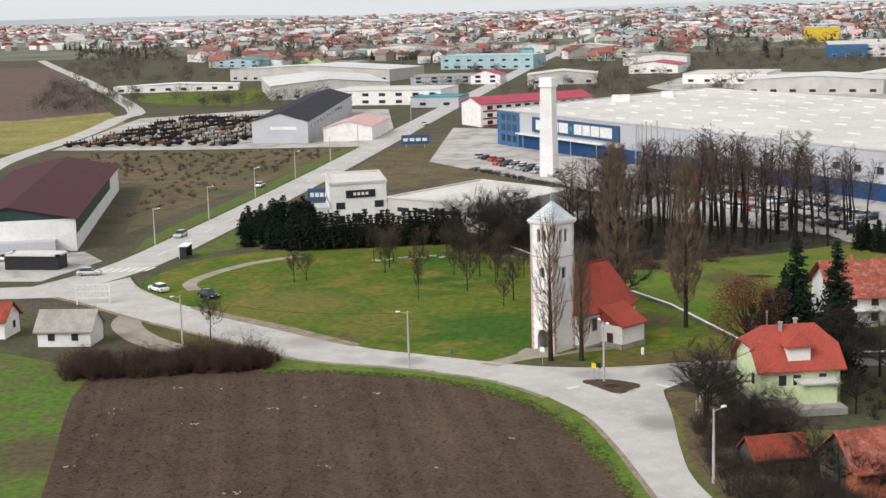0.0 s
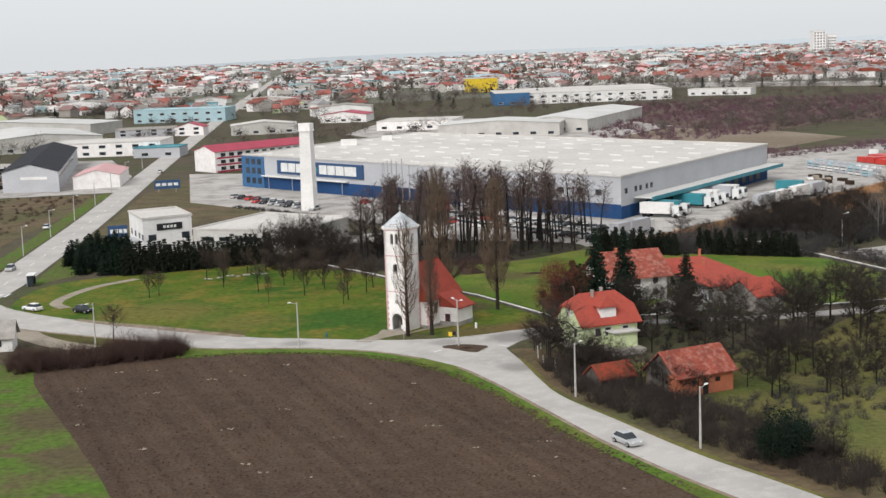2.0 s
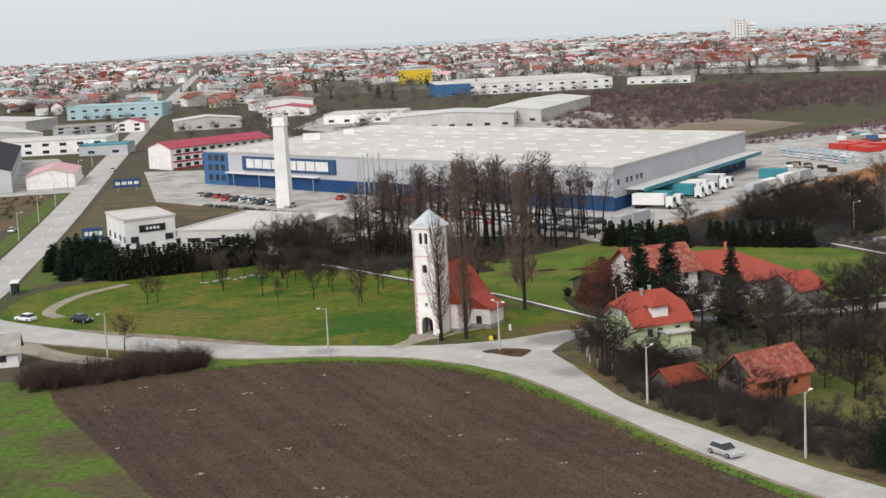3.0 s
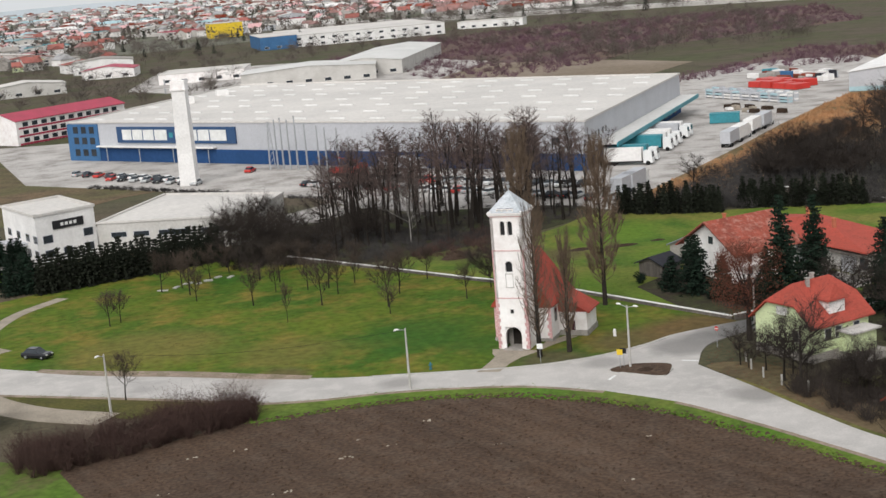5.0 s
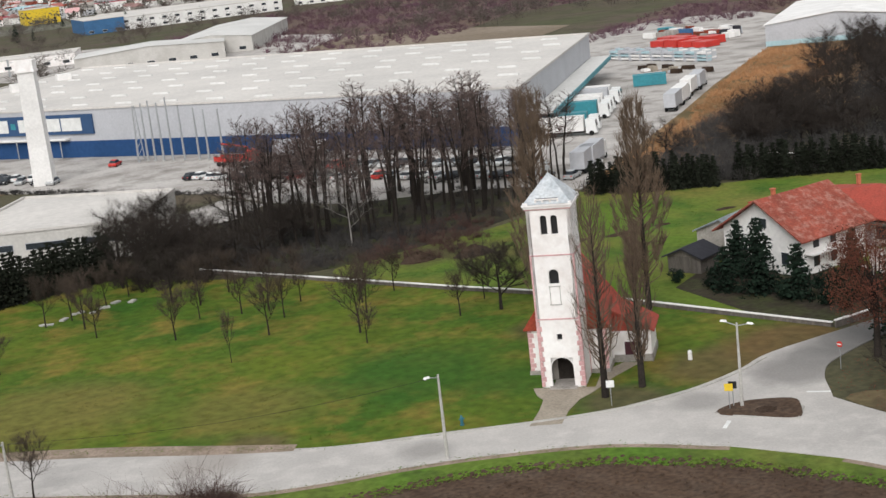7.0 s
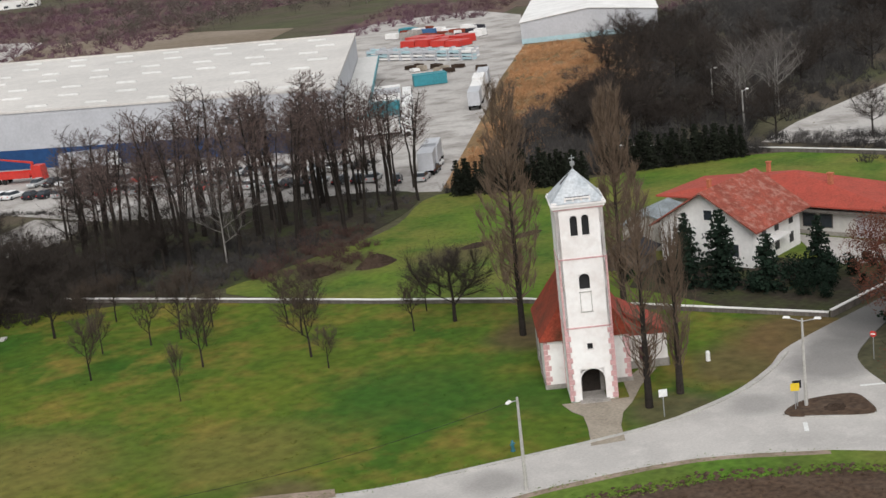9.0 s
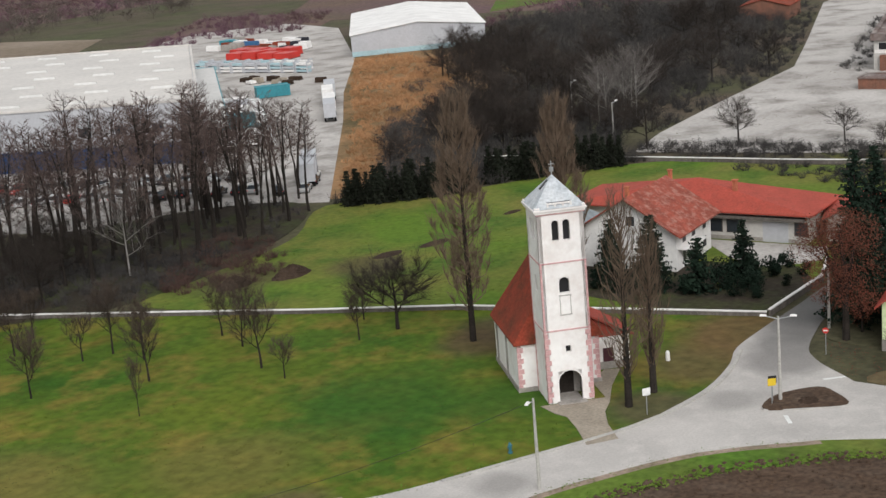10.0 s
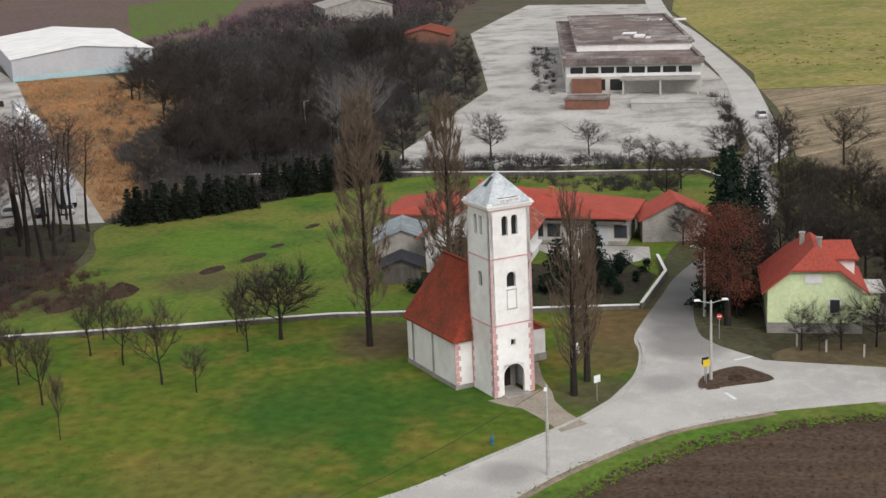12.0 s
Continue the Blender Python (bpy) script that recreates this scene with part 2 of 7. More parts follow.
    "concrete": mat("concrete_pole", (0.48, 0.46, 0.43), 0.85, 0.2, 0.6, 5.0, 0.1),
    "whitepaint": mat("white_road_paint", (0.75, 0.75, 0.73), 0.7, 0.15, 0.6, 4.0, 0.02),
    "bark": mat("grey_brown_bark", (0.034, 0.028, 0.024), 0.95, 0.3, 1.0, 6.0, 0.2, rnd=0.2),
    "fruittwig": mat("fine_reddish_twigs", (0.078, 0.058, 0.046), 0.95, 0.3, 0.2, 2.0, 0.0, rnd=0.2),
    "twigs": mat("bare_twigs", (0.052, 0.042, 0.036), 0.95, 0.3, 0.2, 2.0, 0.0, rnd=0.2),
    "twigs_red": mat("reddish_twigs", (0.092, 0.056, 0.047), 0.95, 0.3, 0.2, 2.0, 0.0, rnd=0.2),
    "sheetroof": mat("dull_sheet_roof", (0.27, 0.31, 0.33), 0.6, 0.3, 0.6, 4.0, 0.1, (0.16, 0.18, 0.19)),
    # lightened so that the ground between far houses looks hazy
    "townground": mat("town_ground", (0.19, 0.18, 0.155), 0.95, 0.3, 0.01, 0.08, 0.0, (0.12, 0.125, 0.085)),
    "sand": mat("bare_sandy_ground", (0.26, 0.21, 0.165), 0.95, 0.25, 0.02, 0.4, 0.1, (0.18, 0.14, 0.10)),
    "heathtwig": mat("purple_heath_twigs", (0.150, 0.082, 0.108), 0.95, 0.35, 0.02, 0.5, 0.0, (0.110, 0.070, 0.070)),
    "twigs_grey": mat("grey_alder_twigs", (0.145, 0.104, 0.094), 0.95, 0.3, 0.2, 2.0, 0.0, rnd=0.2),
    "reed": mat("dry_reed_stalks", (0.50, 0.270, 0.135), 0.95, 0.35, 0.05, 1.0, 0.0, (0.30, 0.175, 0.09)),
    "twigs_tan": mat("tan_poplar_twigs", (0.150, 0.108, 0.078), 0.95, 0.3, 0.2, 2.0, 0.0, rnd=0.2),
    "shoulder": mat("dirt_shoulder", (0.33, 0.255, 0.205), 0.95, 0.3, 0.4, 3.0, 0.3, (0.20, 0.16, 0.115)),
    "orchardgrass": mat("orchard_grass", (0.175, 0.155, 0.050), 0.95, 0.35, 0.05, 1.2, 0.4, (0.080, 0.100, 0.026), mid=(0.12, 0.9, (0.125, 0.100, 0.050))),
    "hay": mat("hay_meadow_grass", (0.27, 0.235, 0.070), 0.95, 0.4, 0.03, 0.5, 0.3, (0.165, 0.175, 0.045), mid=(0.09, 0.9, (0.33, 0.235, 0.11))),
    "birchtwig": mat("grey_birch_twigs", (0.15, 0.132, 0.122), 0.95, 0.3, 0.2, 2.0, 0.0),
    "birch": mat("pale_birch_bark", (0.30, 0.28, 0.26), 0.9, 0.3, 0.8, 5.0, 0.1),
    "scrub": mat("dark_scrub", (0.044, 0.042, 0.041), 0.95, 0.4, 0.05, 0.8, 0.0, (0.080, 0.073, 0.069)),
    "conifer": mat("conifer_needles", (0.014, 0.027, 0.017), 0.9, 0.35, 0.4, 3.0, 0.0, rnd=0.25),
    "rust": mat("dry_copper_leaves", (0.19, 0.070, 0.045), 0.9, 0.35, 0.4, 3.0, 0.0, rnd=0.2),
    "hedge": mat("hedge_leaves", (0.020, 0.024, 0.016), 0.9, 0.35, 0.3, 3.0, 0.0),
    "spoil": mat("spoil_soil", (0.060, 0.040, 0.029), 0.95, 0.35, 0.6, 4.0, 0.4),
    "yellow": mat("yellow_panel", (0.72, 0.50, 0.03), 0.5, 0.1, 0.5, 3.0, 0.0),
    "red": mat("red_paint", (0.55, 0.04, 0.03), 0.45, 0.15, 0.5, 3.0, 0.0),
    "silver": mat("silver_car_paint", (0.55, 0.56, 0.56), 0.25, 0.05, 0.5, 3.0, 0.0, metal=0.4),
    "blackcar": mat("black_car_paint", (0.02, 0.02, 0.025), 0.2, 0.1, 0.5, 3.0, 0.0),
    "whitecar": mat("white_car_paint", (0.75, 0.75, 0.74), 0.3, 0.05, 0.5, 3.0, 0.0),
    "tyre": mat("tyre_rubber", (0.02, 0.02, 0.02), 0.8, 0.2, 0.5, 3.0, 0.0),
    "hydrant": mat("blue_hydrant_paint", (0.04, 0.16, 0.20), 0.5, 0.2, 0.5, 3.0, 0.0),
    # far roofs: greyed and paled, the haze is put into their colour
    "farroof": mat("haze_painted_far_roofs", (0.31, 0.165, 0.145), 0.9, 0.3, 0.02, 0.3, 0.0, (0.25, 0.17, 0.16)),
    "fargrey": mat("haze_painted_grey_roofs", (0.40, 0.39, 0.39), 0.9, 0.3, 0.02, 0.3, 0.0),
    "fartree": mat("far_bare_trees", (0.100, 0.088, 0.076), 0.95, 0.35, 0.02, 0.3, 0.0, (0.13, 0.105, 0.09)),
    # pale blue puts the distance haze into the hills' colour
    "hazehill": mat("haze_painted_hills", (0.62, 0.68, 0.73), 1.0, 0.08, 0.001, 0.01, 0.0),
}


# ---- mesh helpers ----
class Mesh:
    """Vertices and faces of one part, gathered piece by piece."""

    def __init__(self):
        self.v, self.f = [], []

    def add(self, verts, faces):
        o = len(self.v)
        self.v += [tuple(p) for p in verts]
        self.f += [tuple(i + o for i in f) for f in faces]
        return self

    def box(self, x0, y0, z0, x1, y1, z1):
        v = [(x, y, z) for z in (z0, z1) for x, y in ((x0, y0), (x1, y0), (x1, y1), (x0, y1))]
        return self.add(v, [(3, 2, 1, 0), (4, 5, 6, 7), (0, 1, 5, 4), (1, 2, 6, 5), (2, 3, 7, 6), (3, 0, 4, 7)])

    def prism(self, pts, z0, z1):
        """An upright prism over a plan polygon (counter-clockwise)."""
        n = len(pts)
        v = [(x, y, z0) for x, y in pts] + [(x, y, z1) for x, y in pts]
        return self.add(v, [tuple(range(n))[::-1], tuple(range(n, 2 * n))] + [(i, (i + 1) % n, n + (i + 1) % n, n + i) for i in range(n)])

    def hull(self, bottom, top):
        """A solid between two rings of equal length."""
        n = len(bottom)
        return self.add(list(bottom) + list(top), [tuple(range(n))[::-1], tuple(range(n, 2 * n))] + [(i, (i + 1) % n, n + (i + 1) % n, n + i) for i in range(n)])

    def tube(self, p, q, r0, r1, sides=5):
        p, q = Vector(p), Vector(q)
        d = q - p
        if d.length < 1e-6:
            return self
        x = d.orthogonal().normalized()
        y = d.normalized().cross(x)
        ring = [(math.cos(2 * math.pi * i / sides), math.sin(2 * math.pi * i / sides)) for i in range(sides)]
        v = [p + (x * c + y * s) * r0 for c, s in ring] + [q + (x * c + y * s) * r1 for c, s in ring]
        return self.add(v, [tuple(range(sides))[::-1], tuple(range(sides, 2 * sides))] + [(i, (i + 1) % sides, sides + (i + 1) % sides, sides + i) for i in range(sides)])

    def chain(self, pts, radii, sides=7):
        """One continuous tapered stem through points."""
        o = len(self.v)
        for p, r in zip(pts, radii):
            self.v += [(p[0] + r * math.cos(2 * math.pi * i / sides), p[1] + r * math.sin(2 * math.pi * i / sides), p[2]) for i in range(sides)]
        for k in range(len(pts) - 1):
            self.f += [(o + k * sides + i, o + k * sides + (i + 1) % sides, o + (k + 1) * sides + (i + 1) % sides, o + (k + 1) * sides + i) for i in range(sides)]
        self.f.append(tuple(o + (len(pts) - 1) * sides + i for i in range(sides)))
        return self

    def stick(self, p, q, w, rng):
        """A thin three-sided twig."""
        p, q = Vector(p), Vector(q)
        s = Vector((rng.uniform(-1, 1), rng.uniform(-1, 1), rng.uniform(-1, 1))).normalized() * w
        t = (q - p).cross(s)
        t = t.normalized() * w if t.length > 1e-6 else s
        return self.add([p + s, p - s * 0.5 + t, p - s * 0.5 - t, q], [(0, 1, 3), (1, 2, 3), (2, 0, 3)])

    def leaf(self, c, size, rng):
        a = Vector((rng.uniform(-1, 1), rng.uniform(-1, 1), rng.uniform(-1, 1))).normalized()
        b = a.orthogonal().normalized()
        b = (b + a.cross(b) * rng.uniform(-1, 1)).normalized()
        c = Vector(c)
        return self.add([c - a * size, c + b * size * 0.6, c + a * size, c - b * size * 0.6], [(0, 1, 2, 3)])

    def data(self, name, material):
        me = bpy.data.meshes.new(name)
        me.from_pydata(self.v, [], self.f)
        me.materials.append(material)
        me.update()
        return me


def part(name, mesh, material, parent=None, label="", at=None):
    ob = new(name, mesh.data(name, material) if isinstance(mesh, Mesh) else mesh)
    if parent is not None:
        ob.parent = parent
    if at is not None:
        ob.matrix_basis = at
    if label:
        ob["label"] = label
    return ob


def thing(name, m, label, category, group="", kind=""):
    ob = new(name)
    ob.empty_display_size = 0.5
    ob.matrix_basis = m
    return tagged(ob, label, category, group, kind)


def solid(name, mesh, material, label, category, group="", kind="", at=None):
    return tagged(part(name, mesh, material, None, "", at), label, category, group, kind)


def smooth_line(pts, steps=6):
    """A Catmull-Rom line through plan points."""
    p = [Vector(q) for q in pts]
    p = [p[0] * 2 - p[1]] + p + [p[-1] * 2 - p[-2]]
    out = []
    for i in range(1, len(p) - 2):
        for s in range(steps):
            t = s / steps
            a, b, c, d = p[i - 1], p[i], p[i + 1], p[i + 2]
            out.append(0.5 * (2 * b + (c - a) * t + (2 * a - 5 * b + 4 * c - d) * t * t + (3 * b - a - 3 * c + d) * t ** 3))
    return out + [p[-2]]


def ribbon(left, right, z, thick=0.25):
    """A slab between two lines of equal length."""
    m = Mesh()
    n = len(left)
    v = [(p[0], p[1], z) for p in left] + [(p[0], p[1], z) for p in right] + [(p[0], p[1], z - thick) for p in left] + [(p[0], p[1], z - thick) for p in right]
    f = []
    for i in range(n - 1):
        f += [(i, n + i, n + i + 1, i + 1), (2 * n + i, i, i + 1, 2 * n + i + 1), (n + i, 3 * n + i, 3 * n + i + 1, n + i + 1)]
    return m.add(v, f)


def along(centre, width):
    """Left and right edges of a line of a given width (number or one per point)."""
    l, r = [], []
    for i, p in enumerate(centre):
        d = (centre[min(i + 1, len(centre) - 1)] - centre[max(i - 1, 0)]).normalized()
        w = (width[i] if isinstance(width, list) else width) / 2
        l.append(p + Vector((-d.y, d.x)) * w)
        r.append(p + Vector((d.y, -d.x)) * w)
    return l, r


def patch(name, pts, z, material, label, category, steps=4, kind="structure", closed_smooth=True):
    """A slab of ground over a smoothed closed outline."""
    ring = [Vector(q) for q in pts]
    if closed_smooth:
        n, out = len(ring), []
        for i in range(n):
            a, b, c, d = ring[i - 1], ring[i], ring[(i + 1) % n], ring[(i + 2) % n]
            for s in range(steps):
                t = s / steps
                out.append(0.5 * (2 * b + (c - a) * t + (2 * a - 5 * b + 4 * c - d) * t * t + (3 * b - a - 3 * c + d) * t ** 3))
        ring = out
    if sum(ring[i - 1].x * ring[i].y - ring[i].x * ring[i - 1].y for i in range(len(ring))) < 0:
        ring.reverse()
    m = Mesh().prism([(p.x, p.y) for p in ring], z - 0.3, z)
    return solid(name, m, material, label, category, kind=kind)


def edge_box(mesh, p, q, s0, s1, z0, z1, o0, o1):
    """A block on the wall p-q: from s0 to s1 along it, o0 to o1 outwards."""
    p, q = Vector(p), Vector(q)
    d = (q - p).normalized()
    n = Vector((d.y, -d.x))
    ring = [p + d * s0 + n * o0, p + d * s0 + n * o1, p + d * s1 + n * o1, p + d * s1 + n * o0]
    return mesh.prism([(r.x, r.y) for r in ring], z0, z1)


class Building:
    """A house over a four-cornered plan (counter-clockwise), as a thing with wall, roof and opening parts."""

    def __init__(self, name, pts, h, wall, label, category="building", group="", base=None):
        self.c = sum((Vector(p) for p in pts), Vector((0, 0))) / len(pts)
        self.p = [Vector(p) - self.c for p in pts]
        self.h, self.wall = h, wall
        self.ob = thing(name, pose(self.c.x, self.c.y, 0), label, category, group)
        part("wall", Mesh().prism([tuple(p) for p in self.p], 0, h), M[wall], self.ob)
        if base:
            m = Mesh()
            for i in range(4):
                a, b = self.p[i], self.p[(i + 1) % 4]
                edge_box(m, a, b, -0.04, (b - a).length + 0.04, 0, base[1], -0.1, 0.04)
            part("plinth", m, M[base[0]], self.ob)

    def flat(self, material, parapet=0.5, lip=0.15):
        m = Mesh()
        for i in range(4):
            a, b = self.p[i], self.p[(i + 1) % 4]
            edge_box(m, a, b, -lip, (b - a).length + lip, self.h + 0.01, self.h + parapet, -0.3, lip)
        part("parapet", m, M[material], self.ob)
        part("roof", Mesh().prism([tuple(p * 0.995) for p in self.p], self.h - 0.1, self.h + 0.06), M[material], self.ob)
        return self

    def gable(self, ridge, material, axis=0, over=0.5, gable_wall=None, hip=0.0, half=0.0):
        """A pitched roof; the ridge joins the middles of edges axis and axis + 2; hip: how far it stops short of them."""
        p = self.p[axis:] + self.p[:axis]
        a, b, c, d = p
        m0, m1 = (a + b) / 2, (c + d) / 2
        run = (m1 - m0).normalized()
        side = (b - a).normalized()
        drop = (ridge - self.h) / ((b - a).length / 2) * over
        r0, r1 = m0 + run * (hip if hip else -over), m1 - run * (hip if hip else -over)
        e = 0 if hip else over
        A, B = a - run * over - side * over, b - run * over + side * over
        C, D = c + run * over + side * over, d + run * over - side * over
        z, zr = self.h - drop, ridge
        t = 0.18
        if half:
            # ridge ends cut back by small hips that start part of the way up the gables
            r0, r1 = m0 + run * 1.5, m1 - run * 1.5
            g0, g1 = m0 - run * over, m1 + run * over
            zk = z + (zr - z) * half
            pts = [(A, z), (B, z), (C, z), (D, z), (r0, zr), (r1, zr), (A.lerp(g0, half), zk), (B.lerp(g0, half), zk), (C.lerp(g1, half), zk), (D.lerp(g1, half), zk)]
            lo = [(q.x, q.y, zz) for q, zz in pts]
            hi = [(x, y, zz + t) for x, y, zz in lo]
            f = [(1, 2, 8, 5, 4, 7), (3, 0, 6, 4, 5, 9), (6, 7, 4), (8, 9, 5)]
            rm = Mesh().add(hi, f).add(lo, [tuple(reversed(q)) for q in f])
            loop = [0, 6, 7, 1, 2, 8, 9, 3]
            rm.add([hi[i] for i in loop] + [lo[i] for i in loop], [(i, (i + 1) % 8, 8 + (i + 1) % 8, 8 + i) for i in range(8)])
            part("roof", rm, M[material], self.ob)
            for x, y in ((a, b), (c, d)):
                mid, zt = (x + y) / 2, self.h + (zr - self.h) * half
                n2 = (y - x).normalized()
                inn = Vector((-n2.y, n2.x)) * 0.25
                ring = [(x, self.h), (y, self.h), (y.lerp(mid, half), zt), (x.lerp(mid, half), zt)]
                part("gable", Mesh().hull([(q.x, q.y, zz) for q, zz in ring], [(q.x + inn.x, q.y + inn.y, zz) for q, zz in ring]), M[gable_wall or self.wall], self.ob)
            return self
        lo = [(A.x, A.y, z), (B.x, B.y, z), (C.x, C.y, z), (D.x, D.y, z), (r0.x, r0.y, zr), (r1.x, r1.y, zr)]
        hi = [(x, y, zz + t) for x, y, zz in lo]
        f = [(1, 2, 5, 4), (3, 0, 4, 5), (0, 1, 4), (2, 3, 5)] if hip else [(1, 2, 5, 4), (3, 0, 4, 5)]
        m = Mesh().add(hi, f).add(lo, [tuple(reversed(q)) for q in f])
        loop = [0, 1, 2, 3] if hip else [0, 4, 1, 2, 5, 3]
        n = len(loop)
        m.add([hi[i] for i in loop] + [lo[i] for i in loop], [(i, (i + 1) % n, n + (i + 1) % n, n + i) for i in range(n)])
        part("roof", m, M[material], self.ob)
        if not hip:
            for x, y in ((a, b), (c, d)):
                g = Mesh()
                mid = (x + y) / 2
                n2 = (y - x).normalized()
                inn = Vector((-n2.y, n2.x)) * 0.25
                g.hull([(x.x, x.y, self.h), (y.x, y.y, self.h), (mid.x, mid.y, ridge)], [(x.x + inn.x, x.y + inn.y, self.h), (y.x + inn.x, y.y + inn.y, self.h), (mid.x + inn.x, mid.y + inn.y, ridge)])
                part("gable", g, M[gable_wall or self.wall], self.ob)
        return self

    def windows(self, edge, spots, z0, z1, w, frame="whitewall", glass="glass", proud=0.05, name="window"):
        a, b = self.p[edge], self.p[(edge + 1) % 4]
        for s in spots:
            fr = edge_box(Mesh(), a, b, s - w / 2 - 0.1, s + w / 2 + 0.1, z0 - 0.1, z1 + 0.1, -0.05, proud)
            win = part(name, fr, M[frame], self.ob)
            part("pane", edge_box(Mesh(), a, b, s - w / 2, s + w / 2, z0, z1, 0, proud + 0.025), M[glass], win)
        return self

    def band(self, name, edge, s0, s1, z0, z1, material, proud=0.06, label="", inner=-0.02):
        a, b = self.p[edge], self.p[(edge + 1) % 4]
        part(name, edge_box(Mesh(), a, b, s0, s1, z0, z1, inner, proud), M[material], self.ob, label)
        return self

    def length(self, edge):
        return (self.p[(edge + 1) % 4] - self.p[edge]).length

    def chimney(self, x, y, z0, z1, w=0.6, material="brick"):
        part("chimney", Mesh().box(x - w / 2, y - w / 2, z0, x + w / 2, y + w / 2, z1).box(x - w / 2 - 0.08, y - w / 2 - 0.08, z1, x + w / 2 + 0.08, y + w / 2 + 0.08, z1 + 0.12), M[material], self.ob)
        return self


# ---- ground ----
m = Mesh()
STEP = [-4800, -2400, -1200, -600, -300, -150, 0, 150, 300, 600, 1200, 2400, 4800]
n = len(STEP)
m.add([(x, y, -0.06) for y in STEP for x in STEP], [(j * n + i, j * n + i + 1, (j + 1) * n + i + 1, (j + 1) * n + i) for j in range(n - 1) for i in range(n - 1)])
solid("ground", m, M["earth"], "brown winter scrub ground with patches of grass", "ground", kind="structure")

patch("lawn", [(-75, 39), (-63, 26.3), (-53, 18.2), (-42, 11), (-32, 3.2), (-25, -1.8), (-16, -5.4), (-6, -9), (1, -10.5), (8, -10.2), (13.5, -8.8), (18, -6.8), (24, -5.8), (28, -5.2), (27.5, -2), (22.5, 9), (14.6, 27.4), (5.6, 41.6), (-4.4, 58.6), (-16, 78), (-25, 88), (-36, 86), (-56, 78), (-73, 66)], 0.0, M["lawn"], "green churchyard lawn with yellowish worn patches", "lawn")
patch("meadow", [(29.5, -2.6), (54, 1), (80, 2), (100, 10), (95, 34), (91, 53), (75, 63.5), (59, 71.5), (46, 82.5), (31, 72), (20, 68), (8, 66), (-2, 62), (7, 43), (16, 27), (24, 9)], -0.01, M["meadowgrass"], "bright green mown meadow beyond the white wall", "meadow")
patch("grove_floor", [(-26, 88), (-18, 74), (-6, 66), (4, 65), (16, 68), (31, 74), (43, 83), (45, 91), (36, 100), (16, 108), (-4, 112), (-20, 104)], 0.006, M["litter_shade"], "dark leaf-strewn ground under the alders", "woodland floor")
patch("field", [(-58, -21), (-47, -17), (-37, -13.8), (-25, -13.6), (-15, -15.6), (-6.8, -20), (0.4, -26.8), (6.1, -36), (11.1, -49), (17, -70), (27, -96), (40, -134), (66, -193), (98, -263), (136, -343), (60, -372), (10, -250), (-12, -180), (-24, -130), (-35.6, -88), (-45, -60)], -0.02, M["soil"], "ploughed brown field with straight furrows", "field")
patch("verge", [(-37, -6.0), (-34, -7.4), (-28, -9.4), (-21.5, -10.6), (-14.8, -12.6), (-5.5, -17), (1.8, -24.1), (7, -31.9), (11.4, -42.4), (16.4, -59.1), (22, -76), (31, -98), (47, -135), (73, -192), (105, -262), (143, -343), (136, -345), (98, -265), (66, -195), (40, -137), (26.4, -98), (17, -71), (11, -50), (6, -37), (0.4, -27.8), (-6.8, -21), (-15, -16.6), (-25, -14.6), (-37, -14.8)], 0.01, M["verge"], "bright green grass verge between road and field", "verge", closed_smooth=False)
patch("meadow_west", [(-57.5, -20.5), (-44, -58), (-33.5, -92), (-21, -132), (-9, -182), (13, -252), (62, -374), (-60, -380), (-150, -230), (-130, -60), (-120, -6), (-82, -6)], -0.03, M["rough"], "rough green meadow with brown patches", "meadow")
patch("orchard_ground", [(16.1, -27.6), (25.6, -33.5), (41.6, -33.9), (64.5, -21.7), (107.2, 35.3), (126.4, 23.5), (112.7, -38.2), (150, -130), (170, -250), (118, -260), (84, -190), (58, -135), (44, -106), (36.4, -98), (30.3, -83.4), (25.4, -71.7), (19.7, -57)], -0.025, M["orchardgrass"], "yellowish rough orchard grass", "grassland")
patch("roadside_bank", [(15.8, -21), (17.4, -32), (18.4, -43), (20, -53), (25, -67), (32, -84), (42, -104), (50, -101), (42, -80), (34, -61), (27, -41), (22, -24)], -0.015, M["waste"], "brown leaf-strewn roadside bank", "bank")

patch("roadside_grass", [(-77, 66), (-78, 100), (-79, 136), (-70, 140), (-58, 122), (-56, 104), (-70, 78)], -0.012, M["rough"], "rough grass between road and office", "verge", closed_smooth=False)
patch("road_margin", [(-78, 150), (-79.5, 262), (-68, 320), (-48, 268), (-17, 213), (-11, 194), (-38, 182), (-60, 160)], -0.012, M["waste"], "brown waste strip beside the car park", "verge", closed_smooth=False)
patch("road_margin", [(-89, 70), (-89.5, 150), (-92, 272), (-96.5, 268), (-94.5, 170), (-93.5, 90)], -0.008, M["rough"], "grassy margin of the straight road", "verge", closed_smooth=False)
# roads: N and S edges of the main street, then the fork and the side roads
NE = smooth_line([(-80, 48), (-74, 38), (-63, 26.5), (-53, 18.4), (-42, 11.2), (-32, 3.4), (-25, -1.6), (-16, -5.2), (-6, -8.8), (1, -10.3), (8, -12.5)])
SE = smooth_line([(-88, 32), (-79, 26), (-66, 15.6), (-53, 6.4), (-42, -1.6), (-34.5, -7.4), (-28, -9.8), (-21.5, -11), (-14.8, -13), (-5.4, -17.4), (1.8, -24.2)])
solid("road", ribbon(NE, SE, 0.03), M["asphalt"], "pale worn asphalt main road with patched surface", "road", kind="structure")
